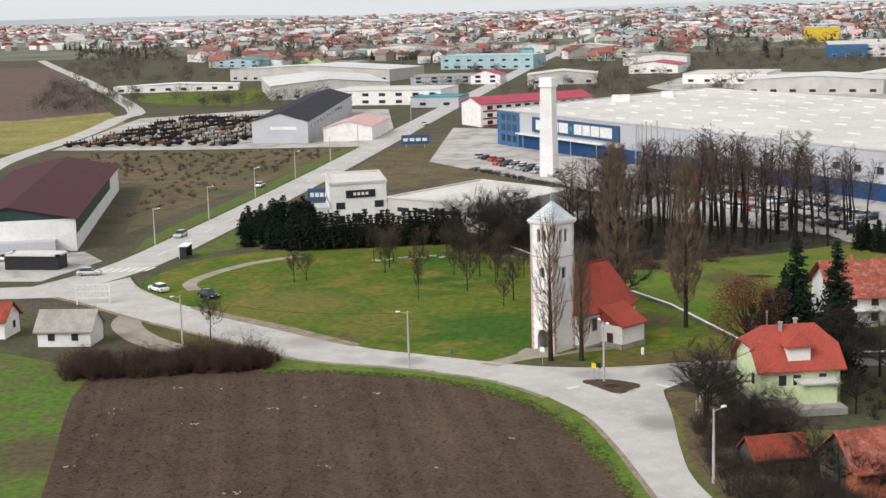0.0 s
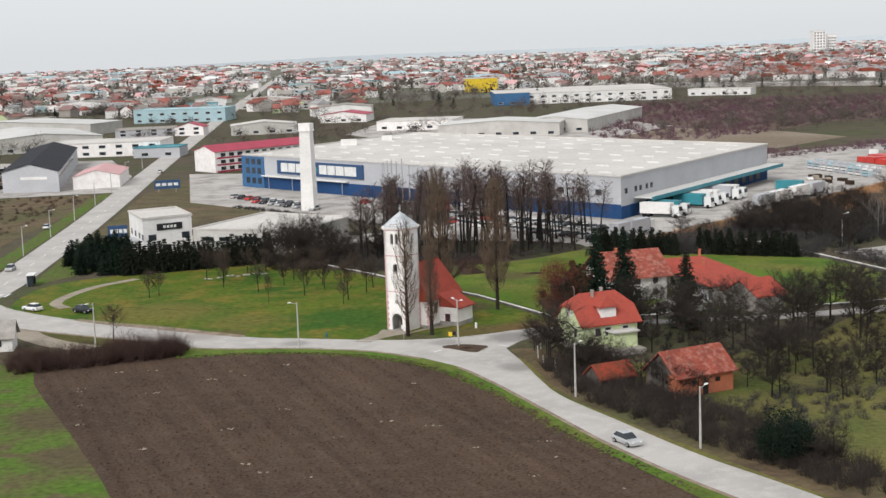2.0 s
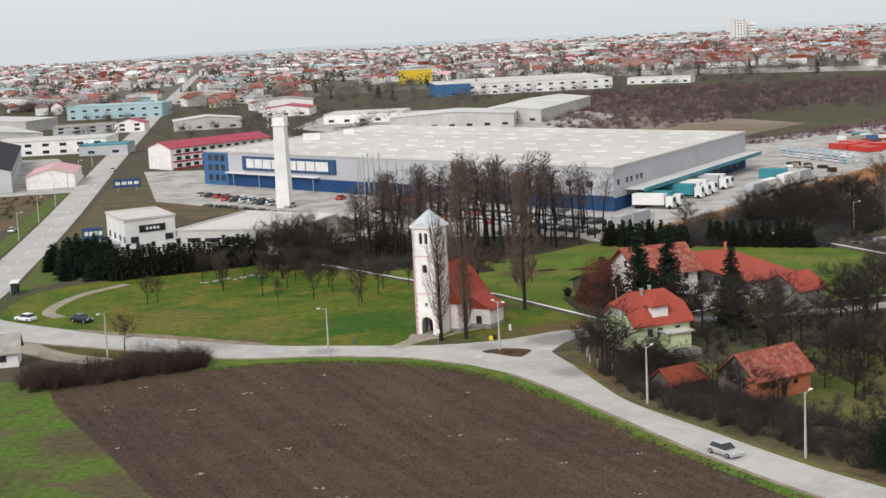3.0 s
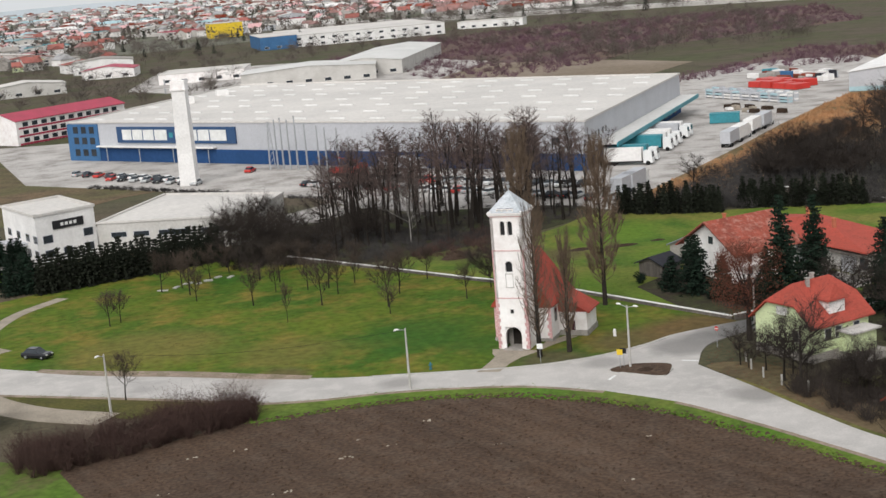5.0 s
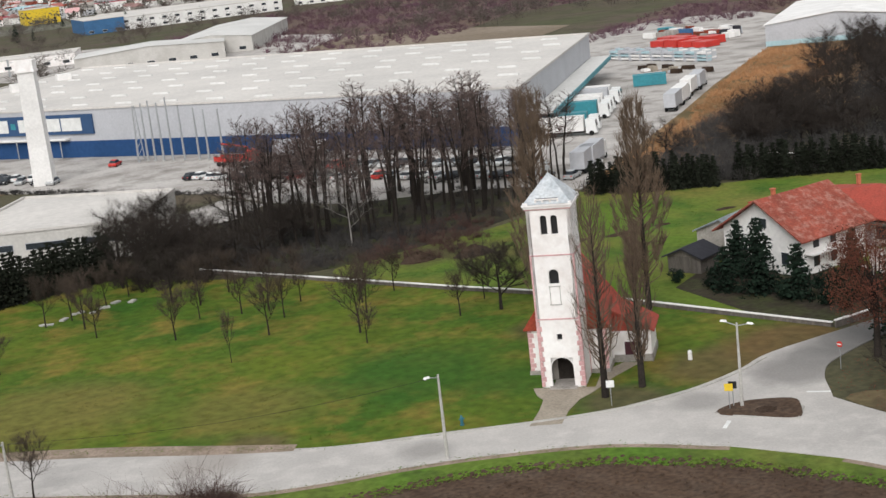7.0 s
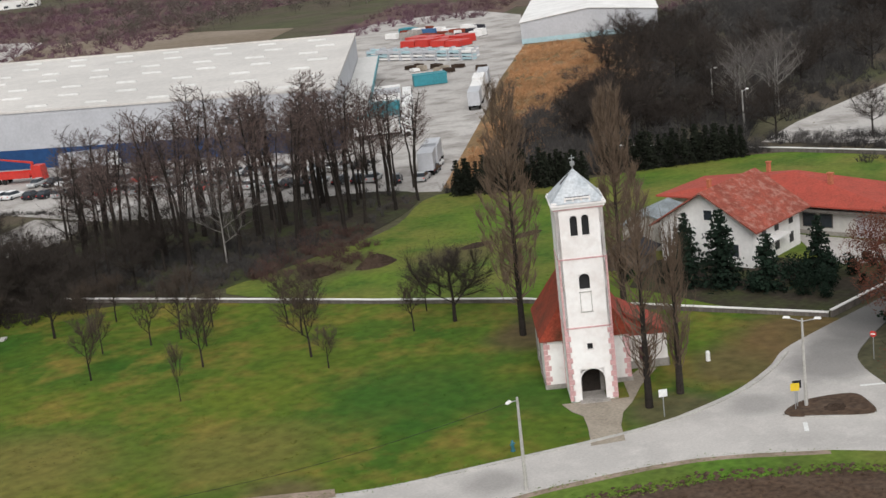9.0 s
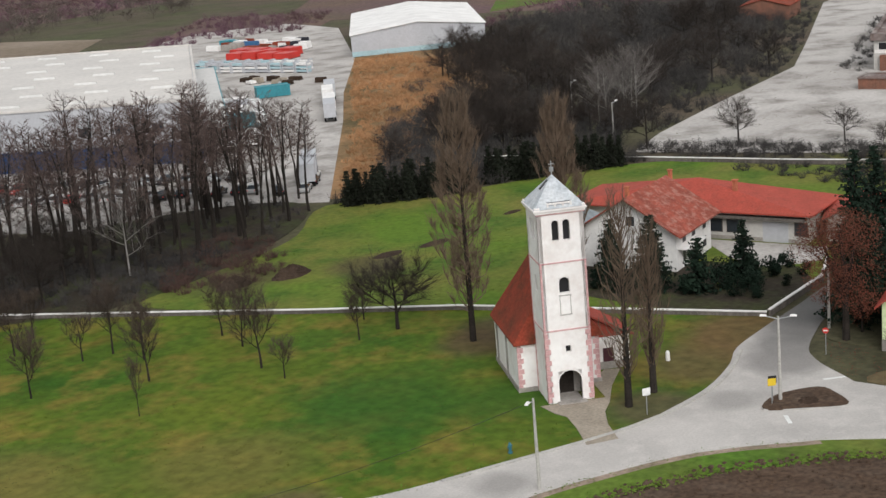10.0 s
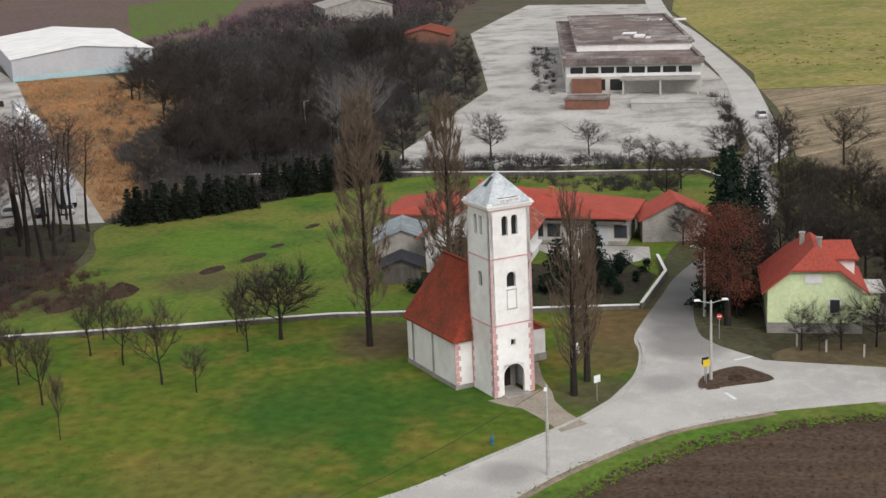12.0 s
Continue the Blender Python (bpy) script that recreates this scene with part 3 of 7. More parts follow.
A = smooth_line([(0.4, -10.3), (8, -11.2), (14, -15.5), (15.6, -24), (16.6, -32), (17.6, -43), (19.2, -53), (24.2, -67), (30.6, -84), (38.4, -100), (54, -135), (80, -190), (112, -260), (150, -340), (200, -440)])
B = smooth_line([(-5.4, -17.4), (-1.4, -20.8), (1.8, -24.2), (7, -31.9), (10.8, -42), (13.6, -51), (16.4, -60.5), (21, -76), (26, -89.5), (31.6, -102), (47, -136), (73, -193), (105, -263), (143, -344), (193, -444)])
SB = B
solid("road_south", ribbon(A, B, 0.034), M["asphalt"], "pale asphalt road curving away past the ploughed field", "road", kind="structure")
A = smooth_line([(-0.5, -10.1), (7, -10), (13.5, -8.4), (18, -6.4), (24, -5.4), (33, -4.4), (42, -3.4), (54, -3.6), (61, -3.8), (68, -3.4), (80, -1.6), (95, 2.2), (110, 8.6)])
B = smooth_line([(3.2, -22.7), (9.8, -27.6), (15, -20.4), (18.6, -14.6), (22.6, -11.6), (33, -8.2), (43, -6.8), (54.5, -7.4), (61, -7.8), (68.4, -7.4), (81, -6), (96, -2.6), (111, 2.4)])
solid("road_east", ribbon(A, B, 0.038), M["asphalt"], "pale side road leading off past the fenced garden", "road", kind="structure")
solid("road_north", ribbon(*along(smooth_line([(-90, 36), (-84.5, 56), (-83.5, 90), (-85, 205), (-90.5, 400), (-95, 600), (-102, 940), (-114, 1600), (-130, 2600)], 4), 9.5), 0.04), M["asphalt"], "long straight pale road through the industrial zone", "road", kind="structure")
solid("road_west", ribbon(*along(smooth_line([(-82, 36), (-94, 34), (-112, 30), (-175, 18)], 4), 10), 0.036), M["asphalt"], "pale asphalt road arm at the crossing", "road", kind="structure")
solid("road_factory", ribbon(*along(smooth_line([(108, 5.6), (124, 5.5), (144, 11.7), (172, 20.5), (225, 38.5), (313, 75), (400, 112), (600, 180), (900, 260)], 4), 6.4), 0.036), M["asphalt"], "pale road beside the derelict factory", "road", kind="structure")
patch("traffic_island", [(5.3, -17), (8.6, -16.2), (12.2, -18.2), (11.6, -20.4), (9.7, -22.4), (7.2, -19.8)], 0.16, M["soil"], "raised brown earth traffic island with concrete kerb", "traffic island")


# ---- church ----
def panel(width, height, openings, thick, m4, mesh):
    """A wall of given width and height with rectangular openings (x0, x1, z0, z1, arched), its outer face on y = 0."""
    xs = sorted({0, width, *(v for o in openings for v in o[:2])})
    zs = sorted({0, height, *(v for o in openings for v in o[2:4])})
    w = Mesh()
    for x0, x1 in zip(xs, xs[1:]):
        for z0, z1 in zip(zs, zs[1:]):
            if not any(o[0] <= x0 and x1 <= o[1] and o[2] <= z0 and z1 <= o[3] for o in openings):
                w.box(x0, 0, z0, x1, thick, z1)
    for x0, x1, z0, z1, arched in openings:
        if arched:
            r, cx = (x1 - x0) / 2, (x0 + x1) / 2
            for side in (-1, 1):
                arc = [(cx + side * r * math.cos(k * math.pi / 12), z1 - r + r * math.sin(k * math.pi / 12)) for k in range(7)]
                for (ax, az), (bx, bz) in zip(arc, arc[1:]):
                    ring = [(ax, az), (cx + side * r, az), (cx + side * r, bz), (bx, bz)]
                    if side < 0:
                        ring = ring[::-1]
                    w.hull([(x, thick, z) for x, z in ring], [(x, 0.004, z) for x, z in ring])
                    w.hull([(bx, thick, bz), (cx + side * r, thick, bz), (cx + side * r, thick, z1), (bx, thick, z1)], [(bx, 0.004, bz), (cx + side * r, 0.004, bz), (cx + side * r, 0.004, z1), (bx, 0.004, z1)])
    mesh.add([m4 @ Vector(v) for v in w.v], w.f)


TURN = 37.0
church = thing("church", pose(0, 0, 0, 0, 0, -TURN), "white plastered village church with pink corner stones and red tiled roof", "church")
H, W, TH = 17.2, 2.05, 0.35
tower = Mesh()
bell = [(W - 0.8, W - 0.18, 14.7, 16.5, True), (W + 0.18, W + 0.8, 14.7, 16.5, True)]
front = bell + [(W - 0.46, W + 0.46, 10.0, 11.4, True), (W - 0.24, W + 0.24, 4.6, 5.2, False), (W - 1.05, W + 1.05, 0.0, 2.9, True)]
sidewin = bell + [(W - 0.4, W + 0.4, 9.9, 11.4, True)]
for k, holes in enumerate((front, sidewin, [], sidewin)):
    panel(2 * W, H, holes, TH, pose(0, 0, 0, 0, 0, 90 * k) @ pose(-W, -W, 0), tower)
part("tower", tower, M["plaster"], church)
# black box added inside, in place of the shade behind the openings
part("tower_shade_box", Mesh().box(-W + TH + 0.05, -W + TH + 0.05, 3.4, W - TH - 0.05, W - TH - 0.05, H - 0.4), M["dark"], church, "black box painting the shade inside the tower")
part("porch_back", Mesh().box(-1.4, 0.2, 0, 1.4, 0.3, 3.3), M["stone"], church, "shaded porch wall")
niche = Mesh()
for x in (-0.5, 0.44):
    niche.box(x, -W - 0.04, 8.1, x + 0.06, -W + 0.02, 9.75)
niche.box(-0.55, -W - 0.07, 8.0, 0.55, -W + 0.02, 8.09).box(-0.55, -W - 0.06, 9.75, 0.55, -W + 0.02, 9.84)
part("niche_frame", niche, M["concrete"], church)
part("porch_floor", Mesh().box(-1.05, -W + 0.02, 0, 1.05, 0.2, 0.12), M["stone"], church)
part("doorstep", Mesh().box(-1.3, -W - 0.75, 0, 1.3, -W - 0.02, 0.14), M["stone"], church)
part("door_leaf", Mesh().box(-0.8, 0.12, 0.12, 0.8, 0.19, 2.4), M["bark"], church, "dark wooden church door")
for z, d, hgt in ((12.7, 0.05, 0.12), (6.6, 0.05, 0.12), (17.05, 0.08, 0.25)):
    c = Mesh()
    for k in range(4):
        b = Mesh().box(-W - d, -W - d, z, W, -W + 0.01, z + hgt)
        mm = pose(0, 0, 0, 0, 0, 90 * k)
        c.add([mm @ Vector(v) for v in b.v], b.f)
    part("string_course", c, M["pink"], church, "faded pink moulding")
# corner stones, long and short in turn
for k in range(4):
    mm = pose(0, 0, 0, 0, 0, 90 * k)
    for i in range(26):
        z = 0.12 + i * 0.49
        lo, sh = (0.46, 0.28) if i % 2 else (0.28, 0.46)
        if i > 12:
            lo = sh = 0.14
        q = Mesh().box(-W - 0.03, -W - 0.03, z, -W + lo, -W + 0.02, z + 0.45).box(-W - 0.03, -W + 0.02, z, -W + 0.02, -W + sh, z + 0.45)
        part("corner_stone", Mesh().add([mm @ Vector(v) for v in q.v], q.f), M["pink"], church)
corn = Mesh().box(-W - 0.18, -W - 0.18, H - 0.02, W + 0.18, W + 0.18, H + 0.2).box(-W - 0.3, -W - 0.3, H + 0.2, W + 0.3, W + 0.3, H + 0.36)
part("cornice", corn, M["plaster"], church)
R = W + 0.22
part("spire", Mesh().add([(-R, -R, H + 0.4), (R, -R, H + 0.4), (R, R, H + 0.4), (-R, R, H + 0.4), (-0.75 * W, -0.75 * W, H + 1.25), (0.75 * W, -0.75 * W, H + 1.25), (0.75 * W, 0.75 * W, H + 1.25), (-0.75 * W, 0.75 * W, H + 1.25), (0, 0, 20.15)],
     [(3, 2, 1, 0), (0, 1, 5, 4), (1, 2, 6, 5), (2, 3, 7, 6), (3, 0, 4, 7), (4, 5, 8), (5, 6, 8), (6, 7, 8), (7, 4, 8)]), M["slate"], church, "dented grey sheet-metal pyramid roof")
for k in range(4):
    mm = pose(0, 0, 0, 0, 0, 90 * k)
    att = Mesh().box(-R + 0.02, -R + 0.02, H + 0.36, -R + 0.5, -R + 0.3, H + 0.56)
    if k == 0:
        att.box(-1.1, -R + 0.1, H + 0.36, 1.1, -R + 0.6, H + 0.5).box(-1.1, -R + 0.1, H + 0.74, 1.1, -R + 0.8, H + 0.86)
        for x in (-1.1, -0.45, 0.25, 0.95):
            att.box(x, -R + 0.12, H + 0.5, x + 0.15, -R + 0.6, H + 0.74)
    if k == 0:
        # black block between the attic posts paints the gap's shade
        part("attic_gap_shade", Mesh().box(-1.0, -R + 0.3, H + 0.45, 1.0, -R + 0.62, H + 0.9), M["dark"], church, "black block painting the shade of the gap under the roof")
    if k == 3:
        z0, z1 = 1.7, 2.5
        ys = [-0.75 * W * (1 - (z - 1.25) / (20.15 - H - 1.25)) - 0.035 for z in (z0, z1)]
        q = Mesh().hull([(-0.4, ys[0], H + z0), (0.15, ys[0], H + z0), (0.15, ys[0] + 0.1, H + z0), (-0.4, ys[0] + 0.1, H + z0)], [(-0.3, ys[1], H + z1), (0.2, ys[1], H + z1), (0.2, ys[1] + 0.1, H + z1), (-0.3, ys[1] + 0.1, H + z1)])
        # black plate on the closed roof paints a gap's shade
        part("missing_sheet", Mesh().add([mm @ Vector(v) for v in q.v], q.f), M["dark"], church, "black plate painting the shade of a roof gap")
    part("attic", Mesh().add([mm @ Vector(v) for v in att.v], att.f), M["plaster"], church, "low white attic blocks")
    for x, z in ((-0.75, 1.9), (0.3, 2.5), (1.15, 1.45), (-1.4, 1.25)):
        f = (z - 1.25) / (20.15 - H - 1.25)
        yy = -0.75 * W * (1 - f) - 0.03
        f2 = (z + 0.3 - 1.25) / (20.15 - H - 1.25)
        y2 = -0.75 * W * (1 - f2) - 0.03
        if abs(x) + 0.2 < 0.75 * W * (1 - f2) and (x + k) % 0.7 < 0.5:
            q = Mesh().hull([(x - 0.16, yy, H + z), (x + 0.16, yy, H + z), (x + 0.16, yy + 0.1, H + z), (x - 0.16, yy + 0.1, H + z)], [(x - 0.1, y2, H + z + 0.3), (x + 0.18, y2, H + z + 0.3), (x + 0.18, y2 + 0.1, H + z + 0.3), (x - 0.1, y2 + 0.1, H + z + 0.3)])
            # smaller black plates, likewise painted shade of gaps
            part("missing_sheet", Mesh().add([mm @ Vector(v) for v in q.v], q.f), M["dark"], church, "black plate painting the shade of a roof gap")
part("finial", Mesh().tube((0, 0, 20.0), (0, 0, 21.3), 0.06, 0.04, 6).tube((0, 0, 20.4), (0, 0, 20.75), 0.2, 0.2, 8).box(-0.25, -0.03, 21.0, 0.25, 0.03, 21.08), M["metal"], church)
# nave
NW, N0, N1, NH, NR = 3.8, 2.0, 12.0, 4.8, 10.5
nave = Mesh().prism([(-NW, N0), (NW, N0), (NW, N1), (2.2, N1 + 2.4), (-2.2, N1 + 2.4), (-NW, N1)], 0, NH)
part("nave", nave, M["plaster"], church)
o = 0.35
lo = [(-NW - o, N0 - o, NH - 0.3), (NW + o, N0 - o, NH - 0.3), (NW + o, N1 + 0.1, NH - 0.3), (2.4, N1 + 2.7, NH - 0.3), (-2.4, N1 + 2.7, NH - 0.3), (-NW - o, N1 + 0.1, NH - 0.3), (0, N0 + 0.8, NR), (0, N1 - 0.9, NR)]
hi = [(x, y, z + 0.15) for x, y, z in lo]
part("nave_roof", Mesh().add(hi, [(4, 5, 7), (5, 0, 6, 7), (0, 1, 6)]).add(lo, [(5, 4, 3, 2, 1, 0)]).add(hi[:6] + lo[:6], [(i, 6 + i, 6 + (i + 1) % 6, (i + 1) % 6) for i in range(6)]), M["oldtile"], church, "old mossy red clay tile roof")
part("nave_roof_new", Mesh().add(hi, [(1, 2, 7, 6), (2, 3, 7), (3, 4, 7)]), M["newtile"], church, "newer coral red clay tile roof")
part("ridge_cap", Mesh().tube((0, N0 + 0.7, NR + 0.17), (0, N1 - 0.9, NR + 0.17), 0.14, 0.14, 6), M["oldtile"], church)
fl = Mesh().box(-NW - 0.12, N0 - 0.12, 0, NW + 0.12, N0 - 0.01, 0.4).box(-NW - 0.12, N0, 0, -NW - 0.01, N1, 0.4).box(NW + 0.01, N0, 0, NW + 0.12, N1, 0.4)
part("nave_plinth", fl, M["stone"], church)
for x, y in ((-NW, N0), (NW, N0)):
    for i in range(9):
        s = 0.55 if i % 2 else 0.35
        sx = 1 if x < 0 else -1
        part("corner_stone", Mesh().box(min(x - sx * 0.03, x + sx * s), y - 0.03, 0.2 + i * 0.5, max(x - sx * 0.03, x + sx * s), y + 0.02, 0.66 + i * 0.5), M["pink"], church)
for y in (6.4, 10.6):
    part("downpipe", Mesh().tube((-NW - 0.1, y, 0), (-NW - 0.1, y, NH - 0.3), 0.08, 0.08, 6), M["stone"], church)
for y in (4.0, 10.9):
    w = part("window", Mesh().box(NW - 0.02, y - 0.55, 2.2, NW + 0.04, y + 0.55, 4.1), M["stone"], church)
    part("pane", Mesh().box(NW - 0.02, y - 0.42, 2.35, NW + 0.06, y + 0.42, 3.95), M["glass"], w)
# sacristy on the east side
part("sacristy", Mesh().prism([(NW, 5.2), (7.6, 5.2), (7.6, 9.8), (NW, 9.8)], 0, 3.1), M["plaster"], church)
part("sacristy_plinth", Mesh().box(NW + 0.13, 5.05, 0, 7.72, 5.19, 0.7).box(7.61, 5.05, 0, 7.72, 9.9, 0.7), M["stone"], church)
lo = [(NW + 0.05, 4.8, 5.3), (8.0, 4.8, 3.0), (8.0, 10.2, 3.0), (NW + 0.05, 10.2, 5.3)]
part("sacristy_roof", Mesh().hull(lo, [(x, y, z + 0.18) for x, y, z in lo]).hull([(NW, 5.2, 3.1), (7.5, 5.2, 3.1), (NW, 5.2, 5.2)], [(NW, 9.8, 3.1), (7.5, 9.8, 3.1), (NW, 9.8, 5.2)]), M["newtile"], church, "coral red tile lean-to roof")
door = part("door", Mesh().box(5.0, 5.12, 0, 6.0, 5.22, 2.0), M["purple"], church, "dark red wooden door")
part("handle", Mesh().box(5.85, 5.06, 1.0, 5.92, 5.12, 1.15), M["metal"], door)

# paved forecourt and path to the road
fwd = lambda x, y: tuple((pose(0, 0, 0, 0, 0, -TURN) @ Vector((x, y, 0))).xy)
patch("forecourt", [fwd(-2.9, -2.3), fwd(-2.2, -4.4), fwd(-1.4, -5.6), fwd(-1.3, -8.5), fwd(-1.5, -12.4), fwd(1.3, -12), fwd(1.4, -8.6), fwd(2.0, -5.6), fwd(3.0, -3.6), fwd(4.4, 0.5), fwd(6.4, 4.6), fwd(4.9, 4.9), fwd(3.0, 2), fwd(3.0, -2.3)], 0.05, M["gravel"], "pale worn stone forecourt of the church", "pavement", closed_smooth=False)

# ---- warehouse and its yard ----
patch("warehouse_yard", [(-72, 340), (-60, 228), (-25, 181), (2, 143), (8, 122), (18, 107), (36, 98), (44, 91), (48, 84), (104, 141), (134, 173), (184, 222), (196, 236), (250, 300), (262, 340), (232, 356), (180, 334), (125, 300), (40, 300)], 0.0, M["yard"], "pale concrete yard and car park round the warehouse", "yard", closed_smooth=False)
w = Building("warehouse", [(-46, 277), (63, 134), (128, 222), (19, 365)], 11.2, "greywall", "huge low grey warehouse with blue base and flat pale roof", "warehouse")
w.flat("greyroof", 0.45, 0.25)
LF, LE = w.length(0), w.length(1)
w.band("lower_cladding", 0, -0.05, LF + 0.05, 0.02, 3.9, "bluewall", 0.06, "dark blue lower cladding")
w.band("lower_cladding", 1, -0.05, LE + 0.05, 0.02, 3.4, "bluewall", 0.06, "dark blue lower cladding")
w.band("office_front", 0, -0.3, 13.5, 0.03, 10.9, "midblue", 0.3, "mid blue office front")
w.windows(0, [3.6, 7.2, 10.8], 1.5, 3.5, 2.2, "midblue", "glass", 0.36)
w.windows(0, [3.6, 7.2, 10.8], 5.0, 7.0, 2.2, "midblue", "glass", 0.36)
w.windows(0, [3.6, 7.2, 10.8], 8.2, 10.2, 2.2, "midblue", "glass", 0.36)
a, b = w.p[0], w.p[1]
board = part("signboard", edge_box(Mesh(), a, b, 22, 70, 5.6, 10.2, 0.05, 0.5), M["navy"], w.ob, "dark blue signboard with plain white bars")
x = 24.4
for wd in (3.9, 4.1, 4.3, 5.0, 0, 4.1, 4.1, 4.3, 6.2):
    if wd:
        part("sign_bar", edge_box(Mesh(), a, b, x, x + wd, 6.4, 9.4, 0.4, 0.56), M["whitepaint"], board)
        x += wd + 0.45
    else:
        part("sign_dot", edge_box(Mesh(), a, b, x + 0.5, x + 2.0, 7.2, 8.6, 0.4, 0.56), M["teal"], board)
        x += 3.0
part("canopy", edge_box(Mesh(), a, b, 13.6, 62, 4.35, 4.7, 0.05, 1.7), M["whitewall"], w.ob, "white entrance canopy over a blue front")
for s in (18, 32, 46, 60):
    q = a + (b - a).normalized() * s + Vector(((b - a).y, -(b - a).x)).normalized() * 1.5
    part("canopy_post", Mesh().tube((q.x, q.y, 0), (q.x, q.y, 4.35), 0.14, 0.14, 6), M["metal"], w.ob)
a, b = w.p[1], w.p[2]
part("dock_canopy", edge_box(Mesh(), a, b, 8, LE, 4.8, 5.2, 0.1, 5.2), M["paleroof"], w.ob, "pale loading canopy")
part("canopy_edge", edge_box(Mesh(), a, b, 8, LE, 4.2, 5.25, 5.2, 5.45), M["teal"], w.ob, "blue-green canopy edge")
for k in range(14):
    s = 16 + k * (LE - 20) / 14
    d = part("dock_door", edge_box(Mesh(), a, b, s, s + 3.4, 0.9, 4.4, 0.05, 0.15), M["dark"], w.ob, "dark loading door")
w.windows(1, [3, 9, 12, 16, 19], 6.6, 8.0, 1.6, "greywall", "glass", 0.06)
w.windows(0, [LF - 22, LF - 15, LF - 8], 6.0, 7.6, 2.2, "greywall", "glass", 0.06)
# rows of rooflights
u = (w.p[1] - w.p[0])
v = (w.p[3] - w.p[0])
for i in range(13):
    for j in range(7):
        c = w.p[0] + u * (0.045 + i * 0.075 + 0.018 * (j % 2)) + v * (0.07 + j * 0.142)
        d = u.normalized() * 2.5
        n2 = Vector((-d.y, d.x)).normalized() * 0.42
        part("rooflight", Mesh().hull([(*(c - d - n2), w.h + 0.05), (*(c - d + n2), w.h + 0.05), (*(c + d + n2), w.h + 0.05), (*(c + d - n2), w.h + 0.05)][::-1], [(*(c - d * 0.9 - n2 * 0.3), w.h + 0.45), (*(c - d * 0.9 + n2 * 0.3), w.h + 0.45), (*(c + d * 0.9 + n2 * 0.3), w.h + 0.45), (*(c + d * 0.9 - n2 * 0.3), w.h + 0.45)][::-1]), M["paleroof"], w.ob)
part("roof_unit", Mesh().box(-52, 53, w.h, -46, 58, w.h + 2.2), M["whitewall"], w.ob, "white rooftop plant box")
part("roof_unit", Mesh().box(-36, 74, w.h, -32, 78, w.h + 1.8), M["whitewall"], w.ob, "white rooftop plant box")

# tall slab chimney
ch = thing("chimney_tower", pose(-20.5, 190, 0, 0, 0, -25), "tall slender white concrete tower before the warehouse", "tower")
part("shaft", Mesh().hull([(-2.1, -1.5, 0), (2.1, -1.5, 0), (2.1, 1.5, 0), (-2.1, 1.5, 0)], [(-1.7, -1.2, 23.6), (1.7, -1.2, 23.6), (1.7, 1.2, 23.6), (-1.7, 1.2, 23.6)]), M["whitewall"], ch)
part("head", Mesh().box(-2.0, -1.5, 23.6, 2.0, 1.5, 24.1).box(-1.85, -1.35, 24.1, 1.85, 1.35, 26.0), M["plaster"], ch, "stained white tower head")
for z in (23.8, 25.9):
    part("antenna", Mesh().tube((-2.0, -1.2, z), (-2.9, -1.7, z), 0.06, 0.06, 4).box(-3.1, -1.9, z - 0.7, -2.8, -1.5, z + 0.7), M["metal"], ch, "grey antenna panel")
# flagpoles
for k, (x, y, h) in enumerate(((3.4, 200, 13), (4.6, 198, 13.5), (6.0, 196, 13), (7.6, 194, 14), (9.6, 191.5, 12), (12.0, 188, 11.5), (13.6, 186, 11), (16.0, 183, 11))):
    f = thing("flagpole", pose(x, y, 0), "bare tapering grey metal flagpole", "flagpole", "flagpoles before the warehouse")
    part("pole", Mesh().tube((0, 0, 0), (0, 0, h), 0.26, 0.16, 6), M["metal"], f)
    part("base_plate", Mesh().box(-0.4, -0.4, 0, 0.4, 0.4, 0.25), M["concrete"], f)
tr = thing("lattice_mast", pose(2.0, 201.5, 0, 0, 0, 30), "slender pale lattice mast beside the flagpoles", "mast")
for sx, sy in ((-0.9, -0.5), (0.9, -0.5), (0, 0.9)):
    part("upright", Mesh().tube((sx, sy, 0), (sx * 0.3, sy * 0.3, 12.5), 0.13, 0.09, 5), M["metal"], tr)
for k in range(8):
    f0, f1 = 1 - 0.7 * k / 8, 1 - 0.7 * (k + 1) / 8
    part("brace", Mesh().tube((-0.9 * f0, -0.5 * f0, 12.5 * k / 8), (0.9 * f1, -0.5 * f1, 12.5 * (k + 1) / 8), 0.07, 0.07, 4), M["metal"], tr)

# long red-roofed building
r = Building("red_building", [(-71, 354), (-61.5, 340), (-23, 374), (-32.5, 388)], 8.4, "plaster", "long three-storey building with crimson metal roof and red panels", "building")
r.gable(10.6, "crimson", 0, 0.5)
LR = r.length(1)
for z in (0.9, 3.6, 6.3):
    r.windows(1, [4 + 4.2 * k for k in range(int((LR - 4) / 4.2))], z, z + 1.4, 2.4, "whitewall", "glass", 0.05)
    r.band("spandrel", 1, 1, LR - 1, z - 0.85, z - 0.2, "crimson", 0.08, "red panel band")
# billboards by the road
for x, y, wd in ((-72, 268, 9), (-69, 136, 5)):
    b = thing("billboard", pose(x, y, 0, 0, 0, 8), "dark blue roadside billboard with plain white bars", "billboard", "roadside billboards")
    part("board", Mesh().box(-wd / 2, -0.15, 1.2, wd / 2, 0.15, 4.2), M["navy"], b)
    for k in range(4):
        part("bar", Mesh().box(-wd / 2 + 0.6 + k * wd / 4.4, -0.2, 2.2, -wd / 2 + 0.6 + (k + 0.75) * wd / 4.4, -0.14, 3.2), M["whitepaint"], b)
    for s in (-1, 1):
